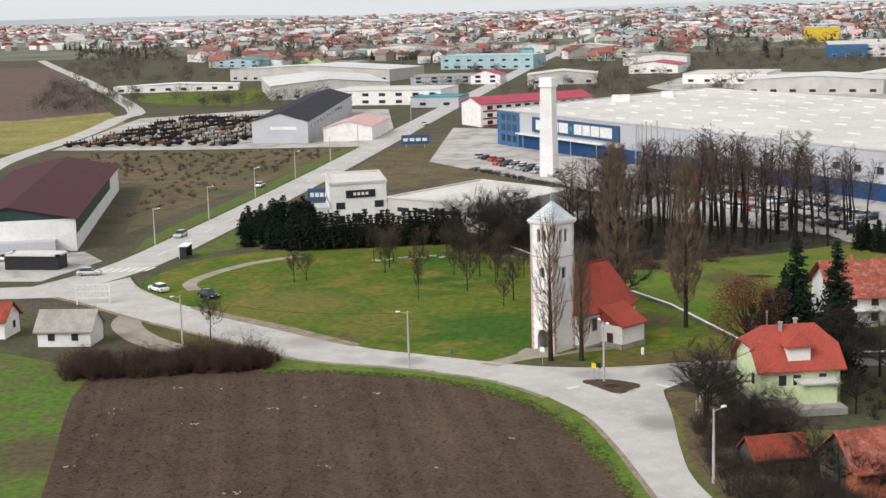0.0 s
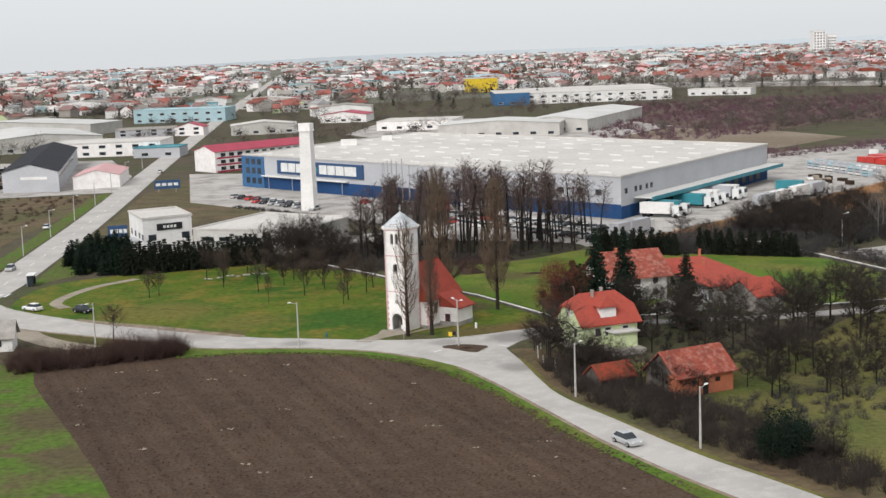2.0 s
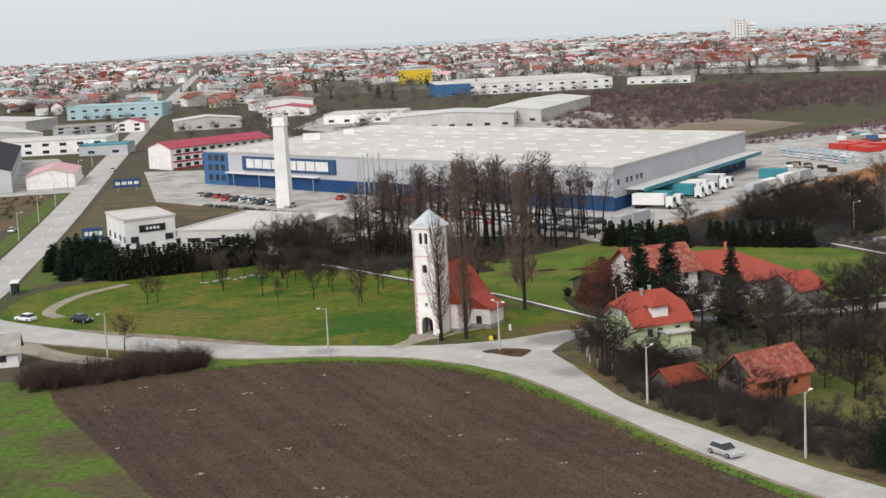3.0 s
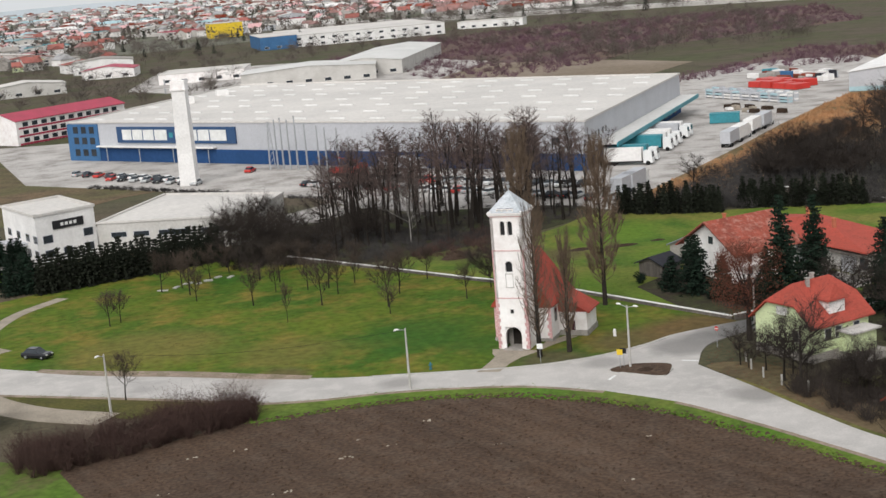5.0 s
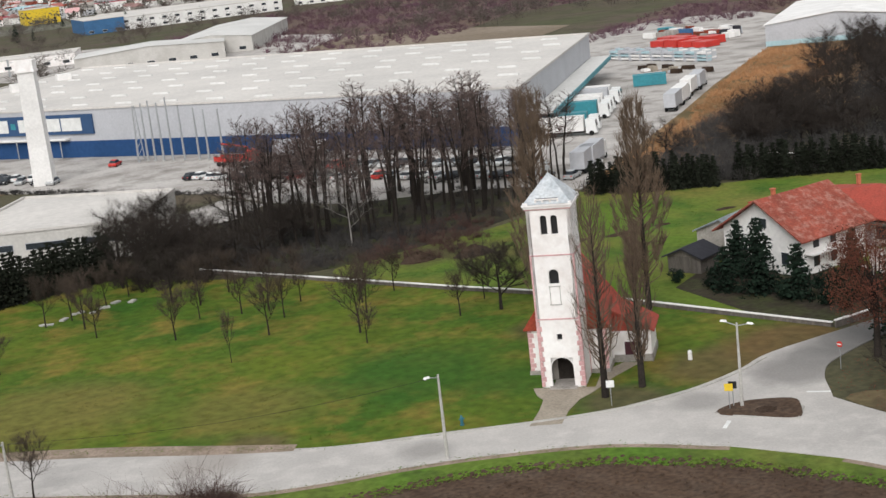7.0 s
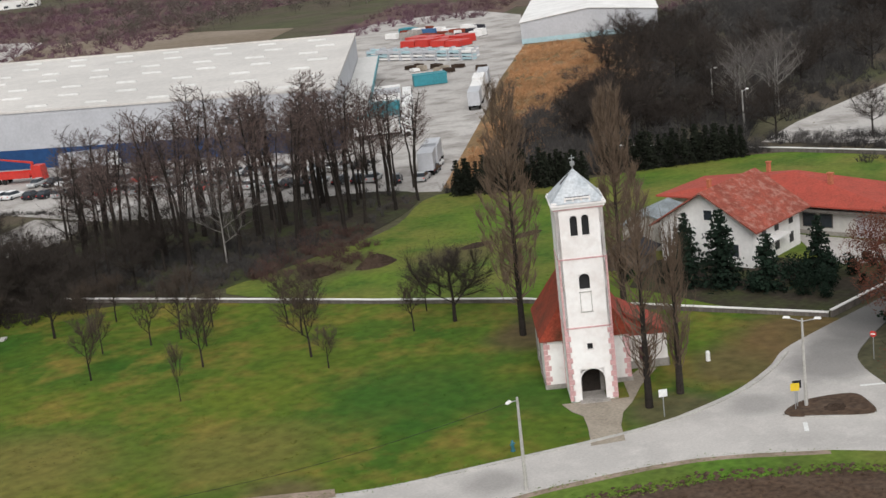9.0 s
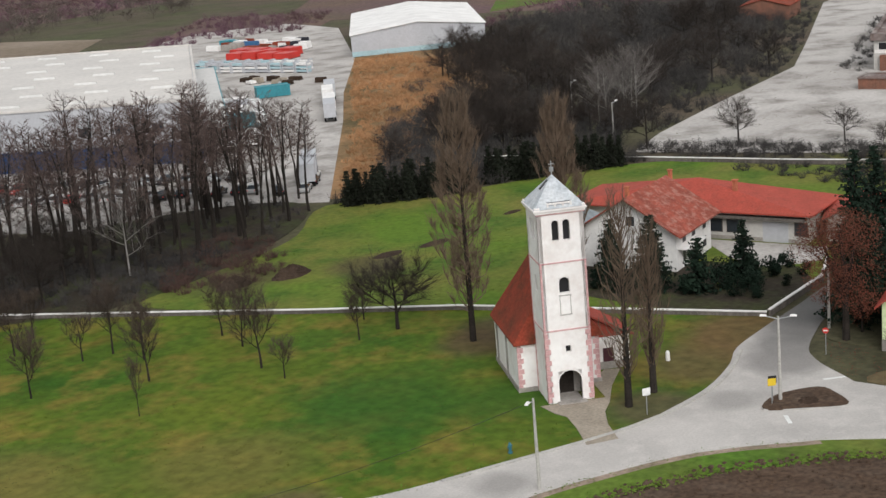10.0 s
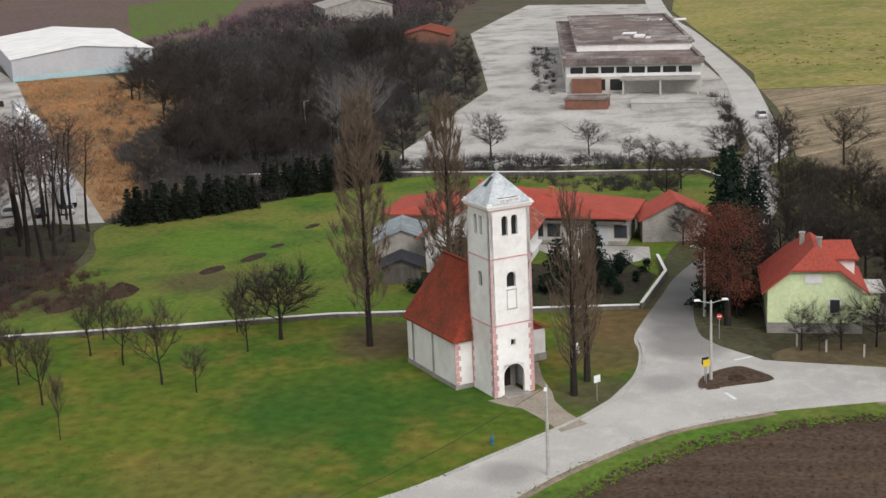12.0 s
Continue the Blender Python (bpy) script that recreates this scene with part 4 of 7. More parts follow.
        part("post", Mesh().box(s * wd / 3 - 0.12, -0.1, 0, s * wd / 3 + 0.12, 0.1, 1.2), M["metal"], b)

# white office with long wing
o = Building("office_building", [(-64, 124), (-58, 105), (-47, 110.5), (-53, 129.5)], 8.8, "whitewall", "white flat-roofed three-storey office block", "building")
o.flat("greyroof", 0.5, 0.2)
o.windows(0, [3.5, 9, 14.5, 19], 1.0, 2.3, 2.0, "greywall", "glass")
o.windows(0, [3.5, 9, 14.5, 19], 3.8, 5.1, 2.0, "greywall", "glass")
o.windows(1, [2.2, 6, 10.6], 0.9, 2.2, 1.7, "greywall", "glass")
o.windows(1, [2.2, 10.6], 3.6, 5.0, 1.9, "greywall", "glass")
sg = part("sign", edge_box(Mesh(), o.p[1], o.p[2], 3.4, 9.8, 5.9, 7.5, 0.02, 0.18), M["dark"], o.ob, "black nameplate with plain pale bars")
for k in range(4):
    part("sign_bar", edge_box(Mesh(), o.p[1], o.p[2], 5.0 + k * 0.9, 5.6 + k * 0.9, 6.4, 7.0, 0.1, 0.21), M["whitepaint"], sg)
o.band("canopy", 0, 6, 14, 2.9, 3.3, "greywall", 3.0, "grey entrance canopy")
o2 = Building("office_wing", [(-46.7, 110), (-20.5, 98), (-9, 120), (-31, 139)], 5.4, "drabwall", "long low pale workshop wing with ribbon windows", "building")
o2.flat("greyroof", 0.4, 0.2)
for s, ln in ((2.5, 3.2), (7, 3.2), (12, 6.5), (20.5, 6.5)):
    w2 = part("window", edge_box(Mesh(), o2.p[0], o2.p[1], s, s + ln, 2.6, 3.7, -0.02, 0.05), M["greywall"], o2.ob)
    part("pane", edge_box(Mesh(), o2.p[0], o2.p[1], s + 0.1, s + ln - 0.1, 2.7, 3.6, 0, 0.08), M["glass"], w2)
patch("office_yard", [(-66, 104), (-79, 120), (-78, 130), (-68, 130), (-56, 142), (-30, 144), (-8, 126), (3, 134), (7, 122), (-4, 110), (-19, 94), (-46, 106), (-57, 101)], 0.005, M["yard"], "pale paved office yard", "yard", closed_smooth=False)

# ---- halls west of the road ----
d = Building("dark_hall", [(-134, 291), (-113, 287), (-131, 424), (-152, 428)], 7.5, "greywall", "large hall with dark sheet roof and grey walls", "hall")
d.gable(10.2, "blackroof", 0, 0.4)
d.band("sign", 0, 7, 17, 4.6, 5.6, "whitewall", 0.1, "white nameplate strip")
d.windows(1, [8 + 9 * k for k in range(11)], 4.6, 6.0, 5.5, "whitewall", "glass")
k = Building("pink_hall", [(-108.9, 291.8), (-92.7, 296.1), (-94.2, 329.2), (-110.4, 324.9)], 4.6, "plaster", "white hall with faded pink sheet roof", "hall")
k.gable(6.8, "pink", 0, 0.3)
p = Building("purple_hall", [(-126.5, 67), (-102, 75), (-131.5, 167), (-156, 159)], 6.5, "whitewall", "large hall with plum metal roof and dark green side", "hall")
p.gable(9.2, "purple", 0, 0.6, "darkgreen")
for kk in range(10):
    p.band("side_panel", 1, 1 + kk * 7.2, 1 + kk * 7.2 + 6.9, 3.4, 6.3, "darkgreen", 0.1, "dark green cladding panel")
p.band("lean_to", 0, 10, 22, 0, 2.6, "greywall", 3.2, "low grey lean-to")
p2 = Building("brown_hall", [(-161, 79), (-140, 86), (-158, 141), (-179, 134)], 5.2, "plaster", "low hall with brown sheet roof", "hall")
p2.gable(7.2, "oldtile", 0, 0.4)
# solid black walls paint the shaded inside of the open stall
p3 = Building("market_stall", [(-107, 54.5), (-96.5, 54.5), (-96.5, 58.5), (-107, 58.5)], 2.6, "dark", "low stall with green panels, solid black for its shaded inside", "stall")
p3.flat("greyroof", 0.3, 0.4)
patch("hall_yard", [(-150, 42), (-95, 44), (-92, 64), (-100, 74), (-128, 66), (-165, 78)], 0.0, M["yard"], "grey asphalt yard before the hall", "yard", closed_smooth=False)
patch("pipe_yard", [(-199.4, 272.5), (-143.9, 270.2), (-88.5, 275.3), (-95, 341.7), (-117.9, 438.2), (-178.3, 445.4), (-221.4, 407.1)], -0.01, M["yard"], "pale storage yard with stacked steel", "yard", closed_smooth=False)
patch("scrub_field", [(-185.4, 260.4), (-124.3, 268), (-92.7, 269.4), (-93.7, 224.7), (-98.9, 148.4), (-100.2, 95.1), (-129.1, 179.6), (-168.5, 188.8)], -0.02, M["waste"], "brown scrubby waste ground with dry bushes", "field", closed_smooth=False)
patch("heath", [(-582.3, 980.8), (-522.5, 983.4), (-252.3, 446.3), (-276.9, 402.8), (-432.6, 399.9)], -0.02, M["heath"], "reddish-brown winter heath", "field", closed_smooth=False)
patch("yellow_field", [(-276.9, 402.8), (-252.3, 446.3), (-215.1, 377.2), (-207.9, 263.9), (-265, 246.8), (-433.9, 345.6), (-432.6, 399.9)], -0.015, M["hay"], "yellow-green grass field", "field", closed_smooth=False)
patch("green_strip", [(-293.3, 550.1), (-248, 619.7), (-195.3, 572.6), (-200.4, 475.2), (-247.3, 494.1)], -0.015, M["lawn"], "dull green strip field", "field", closed_smooth=False)
solid("road_heath", ribbon(*along(smooth_line([(-168.2, 149.1), (-194.1, 215.8), (-204.7, 263.4), (-213.7, 328.1), (-231.5, 407.3), (-249.4, 468.8), (-397, 745.5), (-528.6, 981.7), (-618.6, 1146)], 4), 8), 0.03), M["asphalt"], "pale lane bending across the heath", "road", kind="structure")

# ---- houses by the road ----
g = Building("green_house", [(23.8, -18.4), (26.3, -27.2), (35.2, -24.6), (32.7, -15.8)], 4.6, "limewall", "pale lime-green house with red tiled roof and dormer", "house", base=("stone", 1.1))
g.gable(8.4, "newtile", 0, 0.6, half=0.55)
g.windows(0, [6.5], 2.2, 3.5, 0.95, "whitewall", "glass")
g.windows(0, [4.4], 5.2, 6.0, 1.5, "whitewall", "whitewall")
g.windows(1, [2.5, 4.2, 7.2], 2.5, 3.7, 0.9, "whitewall", "glass")
g.band("porch", 1, 4.2, 8.1, 0, 3.1, "limewall", 2.2, "lime-green porch")
g.band("porch_roof", 1, 3.8, 8.5, 3.12, 3.32, "greyroof", 2.7, "grey porch roof slab")
g.band("terrace", 1, 3.2, 8.6, 0, 0.8, "stone", 4.2, "grey concrete terrace")
g.chimney(0.9, 1.2, 7.4, 8.9, 0.42, "stone")
g.chimney(-0.9, -0.9, 7.4, 8.9, 0.42, "stone")
LG = g.length(1)
a, b = g.p[1], g.p[2]
part("dormer", edge_box(Mesh(), a, b, LG / 2 - 1.3, LG / 2 + 1.3, 4.4, 7.0, -3.6, -0.5), M["whitewall"], g.ob, "white dormer")
dd = (b - a).normalized()
nn = Vector((dd.y, -dd.x))
q = lambda s, o, z: (*(a + dd * s + nn * o), z)
lo = [q(LG / 2 - 1.75, -0.1, 6.75), q(LG / 2 + 1.75, -0.1, 6.75), q(LG / 2, -0.8, 8.35), q(LG / 2 - 1.75, -2.9, 6.75), q(LG / 2 + 1.75, -2.9, 6.75), q(LG / 2, -4.2, 8.35)]
part("dormer_roof", Mesh().add([(x, y, z + 0.14) for x, y, z in lo], [(0, 1, 2), (1, 4, 5, 2), (3, 0, 2, 5)]).add(lo, [(2, 1, 0), (2, 5, 4, 1), (5, 2, 0, 3)]), M["newtile"], g.ob, "coral red tiled dormer roof")
bn = Building("barn", [(31, -51.5), (33.8, -57.8), (42.4, -53.8), (39.6, -47.5)], 3.0, "brick", "red hollow-brick barn with weathered board gable", "barn")
bn.gable(5.7, "weathered", 0, 0.5, "boards")
for kk in range(11):
    part("board", edge_box(Mesh(), bn.p[0], bn.p[1], 0.1 + kk * 0.43, 0.1 + kk * 0.43 + 0.4, 0.05, 3.3, 0.01, 0.05 + 0.015 * (kk % 3)), M["boards"], bn.ob)
bn.windows(1, [2.8, 6.8], 1.5, 2.1, 0.8, "brick", "dark", 0.04)
# black panel on the wall stands in for the opening's shade
bn.band("door", 1, 4.3, 5.2, 0, 1.8, "dark", 0.05, "black panel painting the shade of a door opening")
sh = Building("collapsed_shed", [(23.6, -46), (25, -50), (30, -48), (28.6, -44)], 1.4, "boards", "low collapsing shed with red tiles", "shed")
sh.gable(2.9, "oldtile", 0, 0.4)
# red-roofed farmstead
f = Building("farmhouse", [(49.5, 38), (55, 7), (64.5, 8.7), (59, 39.7)], 3.7, "drabwall", "long farmhouse range with bright red tiled roof", "house")
f.gable(6.3, "newtile", 0, 1.0, hip=4.5)
LFm = f.length(0)
f.windows(0, [13.5, 20, 22.2, 30.8], 1.0, 2.5, 1.5, "boards", "glass")
f.band("plinth", 0, 0, LFm, 0, 0.5, "stone", 0.05)
# dark board strip, added for the shade under the eaves
f.band("porch_beam", 0, 12, LFm, 2.9, 3.2, "boards", 1.0, "dark strip added as shade under the eaves")
f.chimney(1, 5, 5.4, 6.9, 0.42, "brick")
f.chimney(-1, -6, 5.0, 6.8, 0.5, "brick")
for s in (15.5, 26):
    f.band("garage_door", 0, s, s + 3.2, 0, 2.5, "greywall", 0.06, "grey garage door")
f2 = Building("farmhouse_wing", [(35.5, 25.5), (38, 14), (49, 16.5), (46.5, 28)], 4.8, "whitewall", "white farmhouse wing with weathered red tiled gable roof", "house")
f2.gable(8.4, "weathered", 0, 1.0)
f2.windows(0, [3.2, 9.4], 1.2, 2.6, 1.1, "whitewall", "glass")
f2.windows(0, [6.3], 5.2, 6.3, 1.0, "whitewall", "glass")
f2.windows(1, [2.5, 5.5, 9], 3.0, 4.2, 1.0, "whitewall", "dark")
f2.windows(1, [2.5, 5.5, 9], 0.8, 2.0, 1.0, "whitewall", "dark")
f2.band("balcony", 1, 0.5, 6.5, 2.5, 2.7, "whitewall", 1.3, "white balcony slab")
f2.chimney(-1.5, 1.5, 7.4, 8.7, 0.42, "brick")
f3 = Building("red_annex", [(57, 5.5), (60.5, -2.5), (66, 0), (62.5, 8)], 3.0, "stone", "low outbuilding with bright red roof", "outbuilding")
f3.gable(5.2, "newtile", 0, 0.5)
s1 = Building("open_shed", [(29, 28), (31, 24), (34.8, 25.9), (32.8, 29.9)], 2.0, "boards", "dark open timber shed with grey sheet roof", "shed")
s1.gable(2.9, "blackroof", 0, 0.5)
s2 = Building("garage", [(36.5, 33), (39.5, 27), (46.5, 30.5), (43.5, 36.5)], 3.0, "stone", "grey garage with blue-grey sheet roof", "garage")
s2.gable(4.4, "sheetroof", 0, 0.4)
# white houses west
h1 = Building("white_house", [(-73.1, 1.8), (-72.7, -3.6), (-65.1, -2.9), (-65.5, 2.5)], 2.5, "whitewall", "small white cottage with grey-brown roof", "house")
h1.gable(4.7, "stone", 0, 0.5)
h1.windows(1, [2, 5.4], 0.9, 1.9, 1.0, "whitewall", "glass")
h2 = Building("red_roof_cottage", [(-86.6, 5.9), (-86.2, 0.2), (-79.9, 0.7), (-80.3, 6.3)], 2.8, "plaster", "small cottage with bright red roof", "house")
h2.gable(4.9, "rooftile", 0, 0.5)
h2.windows(1, [1.8, 4.4], 1.0, 2.1, 0.9, "whitewall", "glass")
h2.windows(2, [3.5], 1.0, 2.1, 0.9, "whitewall", "glass")

# ---- white hall, derelict factory and yard to the east ----
q = Building("white_hall", [(186.5, 225.5), (217.4, 202), (271, 258), (240, 281.5)], 6.0, "greywall", "long pale grey hall with white sheet roof", "hall")
q.gable(8.2, "whitewall", 0, 0.4)
q.band("lower_cladding", 0, 0, q.length(0), 0, 1.4, "lightblue", 0.06, "pale blue base strip")
patch("factory_yard", [(96, 62), (112, 68), (144, 76), (189, 86), (230, 106), (316, 149), (377, 164), (430, 176), (430, 124), (340, 92), (270, 62), (205, 34), (160, 20), (120, 10), (106, 30)], 0.0, M["yard"], "cracked pale concrete factory yard", "yard", closed_smooth=False)
fc = Building("derelict_factory", [(187, 66), (194, 37), (284, 74), (277, 103)], 7.0, "drabwall", "derelict flat-roofed factory with broken window bands", "factory")
fc.flat("brokenroof", 0.6, 0.6)
fc.band("fascia", 0, -0.5, fc.length(0) + 0.5, 6.2, 7.5, "brokenroof", 0.7, "rusty brown roof fascia")
fc.windows(0, [2.5 + 3.4 * k for k in range(8)], 4.3, 5.7, 2.9, "whitewall", "dark", 0.06)
fc.band("white_band", 0, 0.2, fc.length(0) - 0.2, 3.5, 4.2, "whitewall", 0.08, "white painted band under the windows")
fc.windows(0, [3 + 4.2 * k for k in range(3)], 0.6, 2.9, 3.0, "dullbrick", "dark", 0.05)
fc.windows(3, [4 + 5 * k for k in range(18)], 3.6, 5.6, 3.6, "whitewall", "dark", 0.06)
fc.band("loading_canopy", 0, 12.5, 29.5, 3.2, 3.6, "stone", 5.0, "grey loading canopy")
for s in (13, 21, 29):
    fc.band("canopy_post", 0, s, s + 0.4, 0, 3.2, "concrete", 4.8, inner=4.4)
fc.band("brick_lean_to", 0, 1.5, 8, 0, 3.2, "dullbrick", 1.2, "red brick lean-to")
ls = Building("brick_store", [(163, 57), (165, 48.5), (171, 50), (169, 58.5)], 2.0, "dullbrick", "low flat-roofed old brick store before the factory", "outbuilding")
ls.flat("brokenroof", 0.3, 0.2)
lp = Building("loading_platform", [(167, 44), (173, 25), (179, 27), (173, 46)], 1.0, "concrete", "low grey concrete loading platform", "platform")
lp.flat("yard", 0.1, 0.1)
f5 = Building("factory_block", [(206, 70.5), (212.4, 44.5), (282, 73), (275.6, 99)], 8.8, "plaster", "upper storey block of the derelict factory", "factory")
f5.flat("brokenroof", 0.5, 0.5)
rd = random.Random(17)
for k in range(16):
    s0, o0 = rd.uniform(1, f5.length(0) - 4), rd.uniform(2, f5.length(1) - 6)
    f5.band("fallen_slab", 0, s0, s0 + rd.uniform(1, 4), 8.9, 8.9 + rd.uniform(0.1, 0.5), rd.choice(("stone", "brokenroof", "whitewall")), -o0, "loose roofing slab", inner=-o0 - rd.uniform(1, 5))
rb = Building("red_shed", [(268, 150), (273, 136), (290, 142), (285, 156)], 4, "dullbrick", "small brick shed with red tiled roof", "shed")
rb.gable(6, "oldtile", 0, 0.4)
rb2 = Building("grey_shed", [(358, 228), (374, 208), (396, 226), (380, 246)], 5, "stone", "grey shed with pitched roof", "shed")
rb2.gable(8, "stone", 0, 0.4)
patch("hay_meadow", [(199, 26), (226, 33.5), (312, 70), (400, 107), (800, 224), (800, -40), (400, -40), (214, -8)], -0.01, M["hay"], "yellow-green hay meadow", "meadow", closed_smooth=False)
patch("stubble_field", [(122, 0.5), (146, 7), (173, 15.5), (198, 25), (213, -8), (190, -55), (110, -44), (100, -14)], -0.012, M["straw"], "pale ploughed stubble field", "field", closed_smooth=False)
patch("reed_ground", [(49, 86), (104, 143), (134, 175), (182, 224), (200, 222), (205, 196), (168, 147), (122, 112), (80, 86), (60, 74)], -0.02, M["reedground"], "tawny dry reed ground", "grassland", closed_smooth=False)
patch("purple_heath", [(116.6, 394.9), (172, 416.7), (240.3, 502.1), (393.7, 548.2), (480.3, 740.3), (300, 799.9), (198.9, 779.3), (103.9, 639.5)], -0.02, M["heath"], "purplish winter scrub heath", "field", closed_smooth=False)
patch("yard_heath", [(118.3, 274.5), (165.8, 301.7), (216.7, 324.4), (247.5, 309.6), (305, 353.1), (277.4, 414.6), (185.7, 326.7), (137.8, 353.3), (116.6, 392.6)], -0.018, M["heath"], "purplish rough ground behind the yard", "field", closed_smooth=False)
patch("far_heath", [(300.4, 248.8), (456.7, 288), (637.5, 436), (557.3, 535.7), (390.6, 463.1), (264.9, 350.1)], -0.02, M["heath"], "purplish winter scrub heath", "field", closed_smooth=False)
patch("winter_crop", [(296, 270), (345, 268), (560, 390), (440, 384)], -0.012, M["rough"], "green winter crop strip", "field", closed_smooth=False)
patch("sandy_ground", [(122, 400), (150, 362), (168, 345), (214, 392), (202, 440), (187, 472), (160, 500), (118, 470)], -0.014, M["sand"], "pale bare sandy ground behind the warehouse", "field", closed_smooth=False)
# town_ground: its pale colour paints haze between the houses
patch("town_ground", [(-902.3, 1153), (-416.7, 1171), (-146.2, 1071), (22.3, 995.3), (260.3, 1060), (522.2, 984.2), (1516, 1309), (3011, 4597), (-2645, 4605)], -0.03, M["townground"], "ground of streets and gardens in the town, paled with painted haze", "ground", closed_smooth=False)
patch("north_yard", [(40, 440), (110, 430), (165, 520), (140, 640), (20, 704), (-10, 560)], -0.01, M["yard"], "pale yard behind the warehouse", "yard", closed_smooth=False)

# ---- town and industry beyond ----
FOOT = []
road_x = lambda y: -82 - 0.0195 * (y - 60)


def plain_block(name, x, y, wd, dp, h, turn, wall, roof, label, category, flat=True, group="", ridge=2.0, floors=1, win="glass", axis=0):
    FOOT.append((x, y, max(wd, dp) * 0.6 + 3))
    c, s = math.cos(radians(turn)), math.sin(radians(turn))
    pts = [(x + c * i * wd / 2 - s * j * dp / 2, y + s * i * wd / 2 + c * j * dp / 2) for i, j in ((-1, -1), (1, -1), (1, 1), (-1, 1))]
    b = Building(name, pts, h, wall, label, category, group)
    b.flat(roof, 0.4, 0.2) if flat else b.gable(h + ridge, roof, axis, 0.4)
    for k in range(floors):
        z = 0.9 + k * (h / floors)
        n = max(2, int(wd / 8))
        b.windows(0, [wd / n * (i + 0.5) for i in range(n)], z, z + 1.4, min(3.0, wd / n * 0.6), "whitewall", win)
    return b


for args in (
    ("blue_building", -123, 802, 66, 30, 9, -10, "lightblue", "lightblue", "large pale turquoise flat-roofed commercial building", "building", True, "", 2, 2),
    ("white_hall_west", -180, 560, 60, 90, 7, 20, "drabwall", "paleroof", "long white vaulted industrial hall", "hall", False, "industrial halls", 2.6),
    ("white_hall_west", -215, 700, 120, 40, 7, -20, "drabwall", "paleroof", "long white vaulted industrial hall", "hall", False, "industrial halls", 2.6),
    ("grey_hall", -125, 480, 56, 34, 6.5, -4, "plaster", "greyroof", "pale grey flat-roofed hall with ribbon windows", "hall", True, "industrial halls", 2, 2),
    ("teal_roof_hall", -97, 452, 22, 18, 4.5, -6, "greywall", "teal", "low hall with turquoise roof edge", "hall", True, "industrial halls"),
    ("small_red_roof_house", -100, 622, 17, 15, 5, -6, "plaster", "crimson", "white building with crimson pitched roof", "house", False, "", 2.5, 2),
    ("white_block", -8, 704, 30, 26, 5, -12, "plaster", "crimson", "low white block with crimson roof", "building", False, "industrial halls", 2),
    ("white_rear_hall", 72, 505, 62, 34, 6.5, -14, "drabwall", "paleroof", "low white hall behind the warehouse", "hall", False, "industrial halls", 1.8),
    ("white_rear_hall", 124, 560, 36, 120, 6.5, -25, "drabwall", "paleroof", "low white hall behind the warehouse", "hall", False, "industrial halls", 1.8),
    ("white_rear_hall", 34, 596, 44, 36, 5, -14, "plaster", "greyroof", "low grey hall behind the warehouse", "hall", True, "industrial halls"),
    ("retail_park", 185, 905, 110, 120, 8, -3, "whitewall", "greyroof", "huge white retail shed with blue end", "store", True, "", 2, 2),
    ("retail_park_end", 118, 880, 26, 70, 9, -3, "midblue", "greyroof", "blue end block of the retail shed", "store", True),
    ("yellow_store", 124, 1182, 30, 30, 13, 0, "yellow", "greyroof", "bright yellow store block", "store", True),
    ("red_roof_row", -230, 1085, 90, 24, 6, -10, "plaster", "rooftile", "long white building with red roof", "building", False, "", 2.4),
    ("blue_roof_block", -300, 1395, 44, 60, 9, 0, "plaster", "lightblue", "pale block with blue roof", "building", True, "", 2, 2),
    ("filling_station", 285, 880, 50, 16, 5, -30, "whitewall", "greyroof", "low filling station with white canopy", "station", True),
    ("white_row", -276, 600, 70, 12, 3.5, 12, "whitewall", "whitewall", "low row of white sheds", "shed", False, "", 1.2),
):
    plain_block(*args)
rng = random.Random(5)
# loose industrial halls along the straight road
for i in range(70):
    y = rng.uniform(470, 1500)
    x = road_x(y) + rng.choice((-1, 1)) * rng.uniform(22, 40 + 0.22 * y)
    if (y < 760 and -30 < x < 125) or (y < 600 and x < -80) or (760 < y < 1250 and 20 < x < 260) or (y < 860 and x < -80 and y > 740):
        continue
    plain_block("industrial_hall", x, y, rng.uniform(20, 46), rng.uniform(14, 34), rng.uniform(4, 8), rng.uniform(-12, 12), rng.choice(("drabwall", "whitewall", "greywall", "drabwall", "drabwall", "lightblue")), rng.choice(("greyroof", "greyroof", "paleroof", "crimson", "teal", "townroof", "stone")),
                "pale industrial hall in the zone along the road", "hall", rng.random() < 0.6, "industrial halls", 2.0, rng.choice((1, 1, 2)))


def town_house(name, wall, roof, wd, dp, h, ridge, label):
    b = Building(name, [(-wd / 2, -dp / 2), (wd / 2, -dp / 2), (wd / 2, dp / 2), (-wd / 2, dp / 2)], h, wall, label, "house", "houses of the town")
    b.gable(h + ridge, roof, 1, 0.5)
    n = 3 if wd > 10 else 2
    for z in ((0.9, 3.6) if h > 5 else (0.9,)):
        b.windows(0, [wd * (k + 0.5) / n for k in range(n)], z, z + 1.3, 1.3, "whitewall", "glass")
    b.chimney(wd * 0.2, 0.3, h + ridge * 0.6, h + ridge + 0.8, 0.7, "brick")
    return b.ob


# muted and pink roof colours paint the haze over these houses
kinds = [
    town_house("town_house", "plaster", "townroof", 11, 9, 5.6, 3.4, "white town house with red tiled roof"),
    town_house("town_house", "drabwall", "townroof", 13, 10, 5.8, 3.6, "white town house with dark red tiled roof"),
    town_house("town_house", "limewall", "townroof", 10, 9, 3.4, 3.2, "pale green bungalow with red tiled roof"),
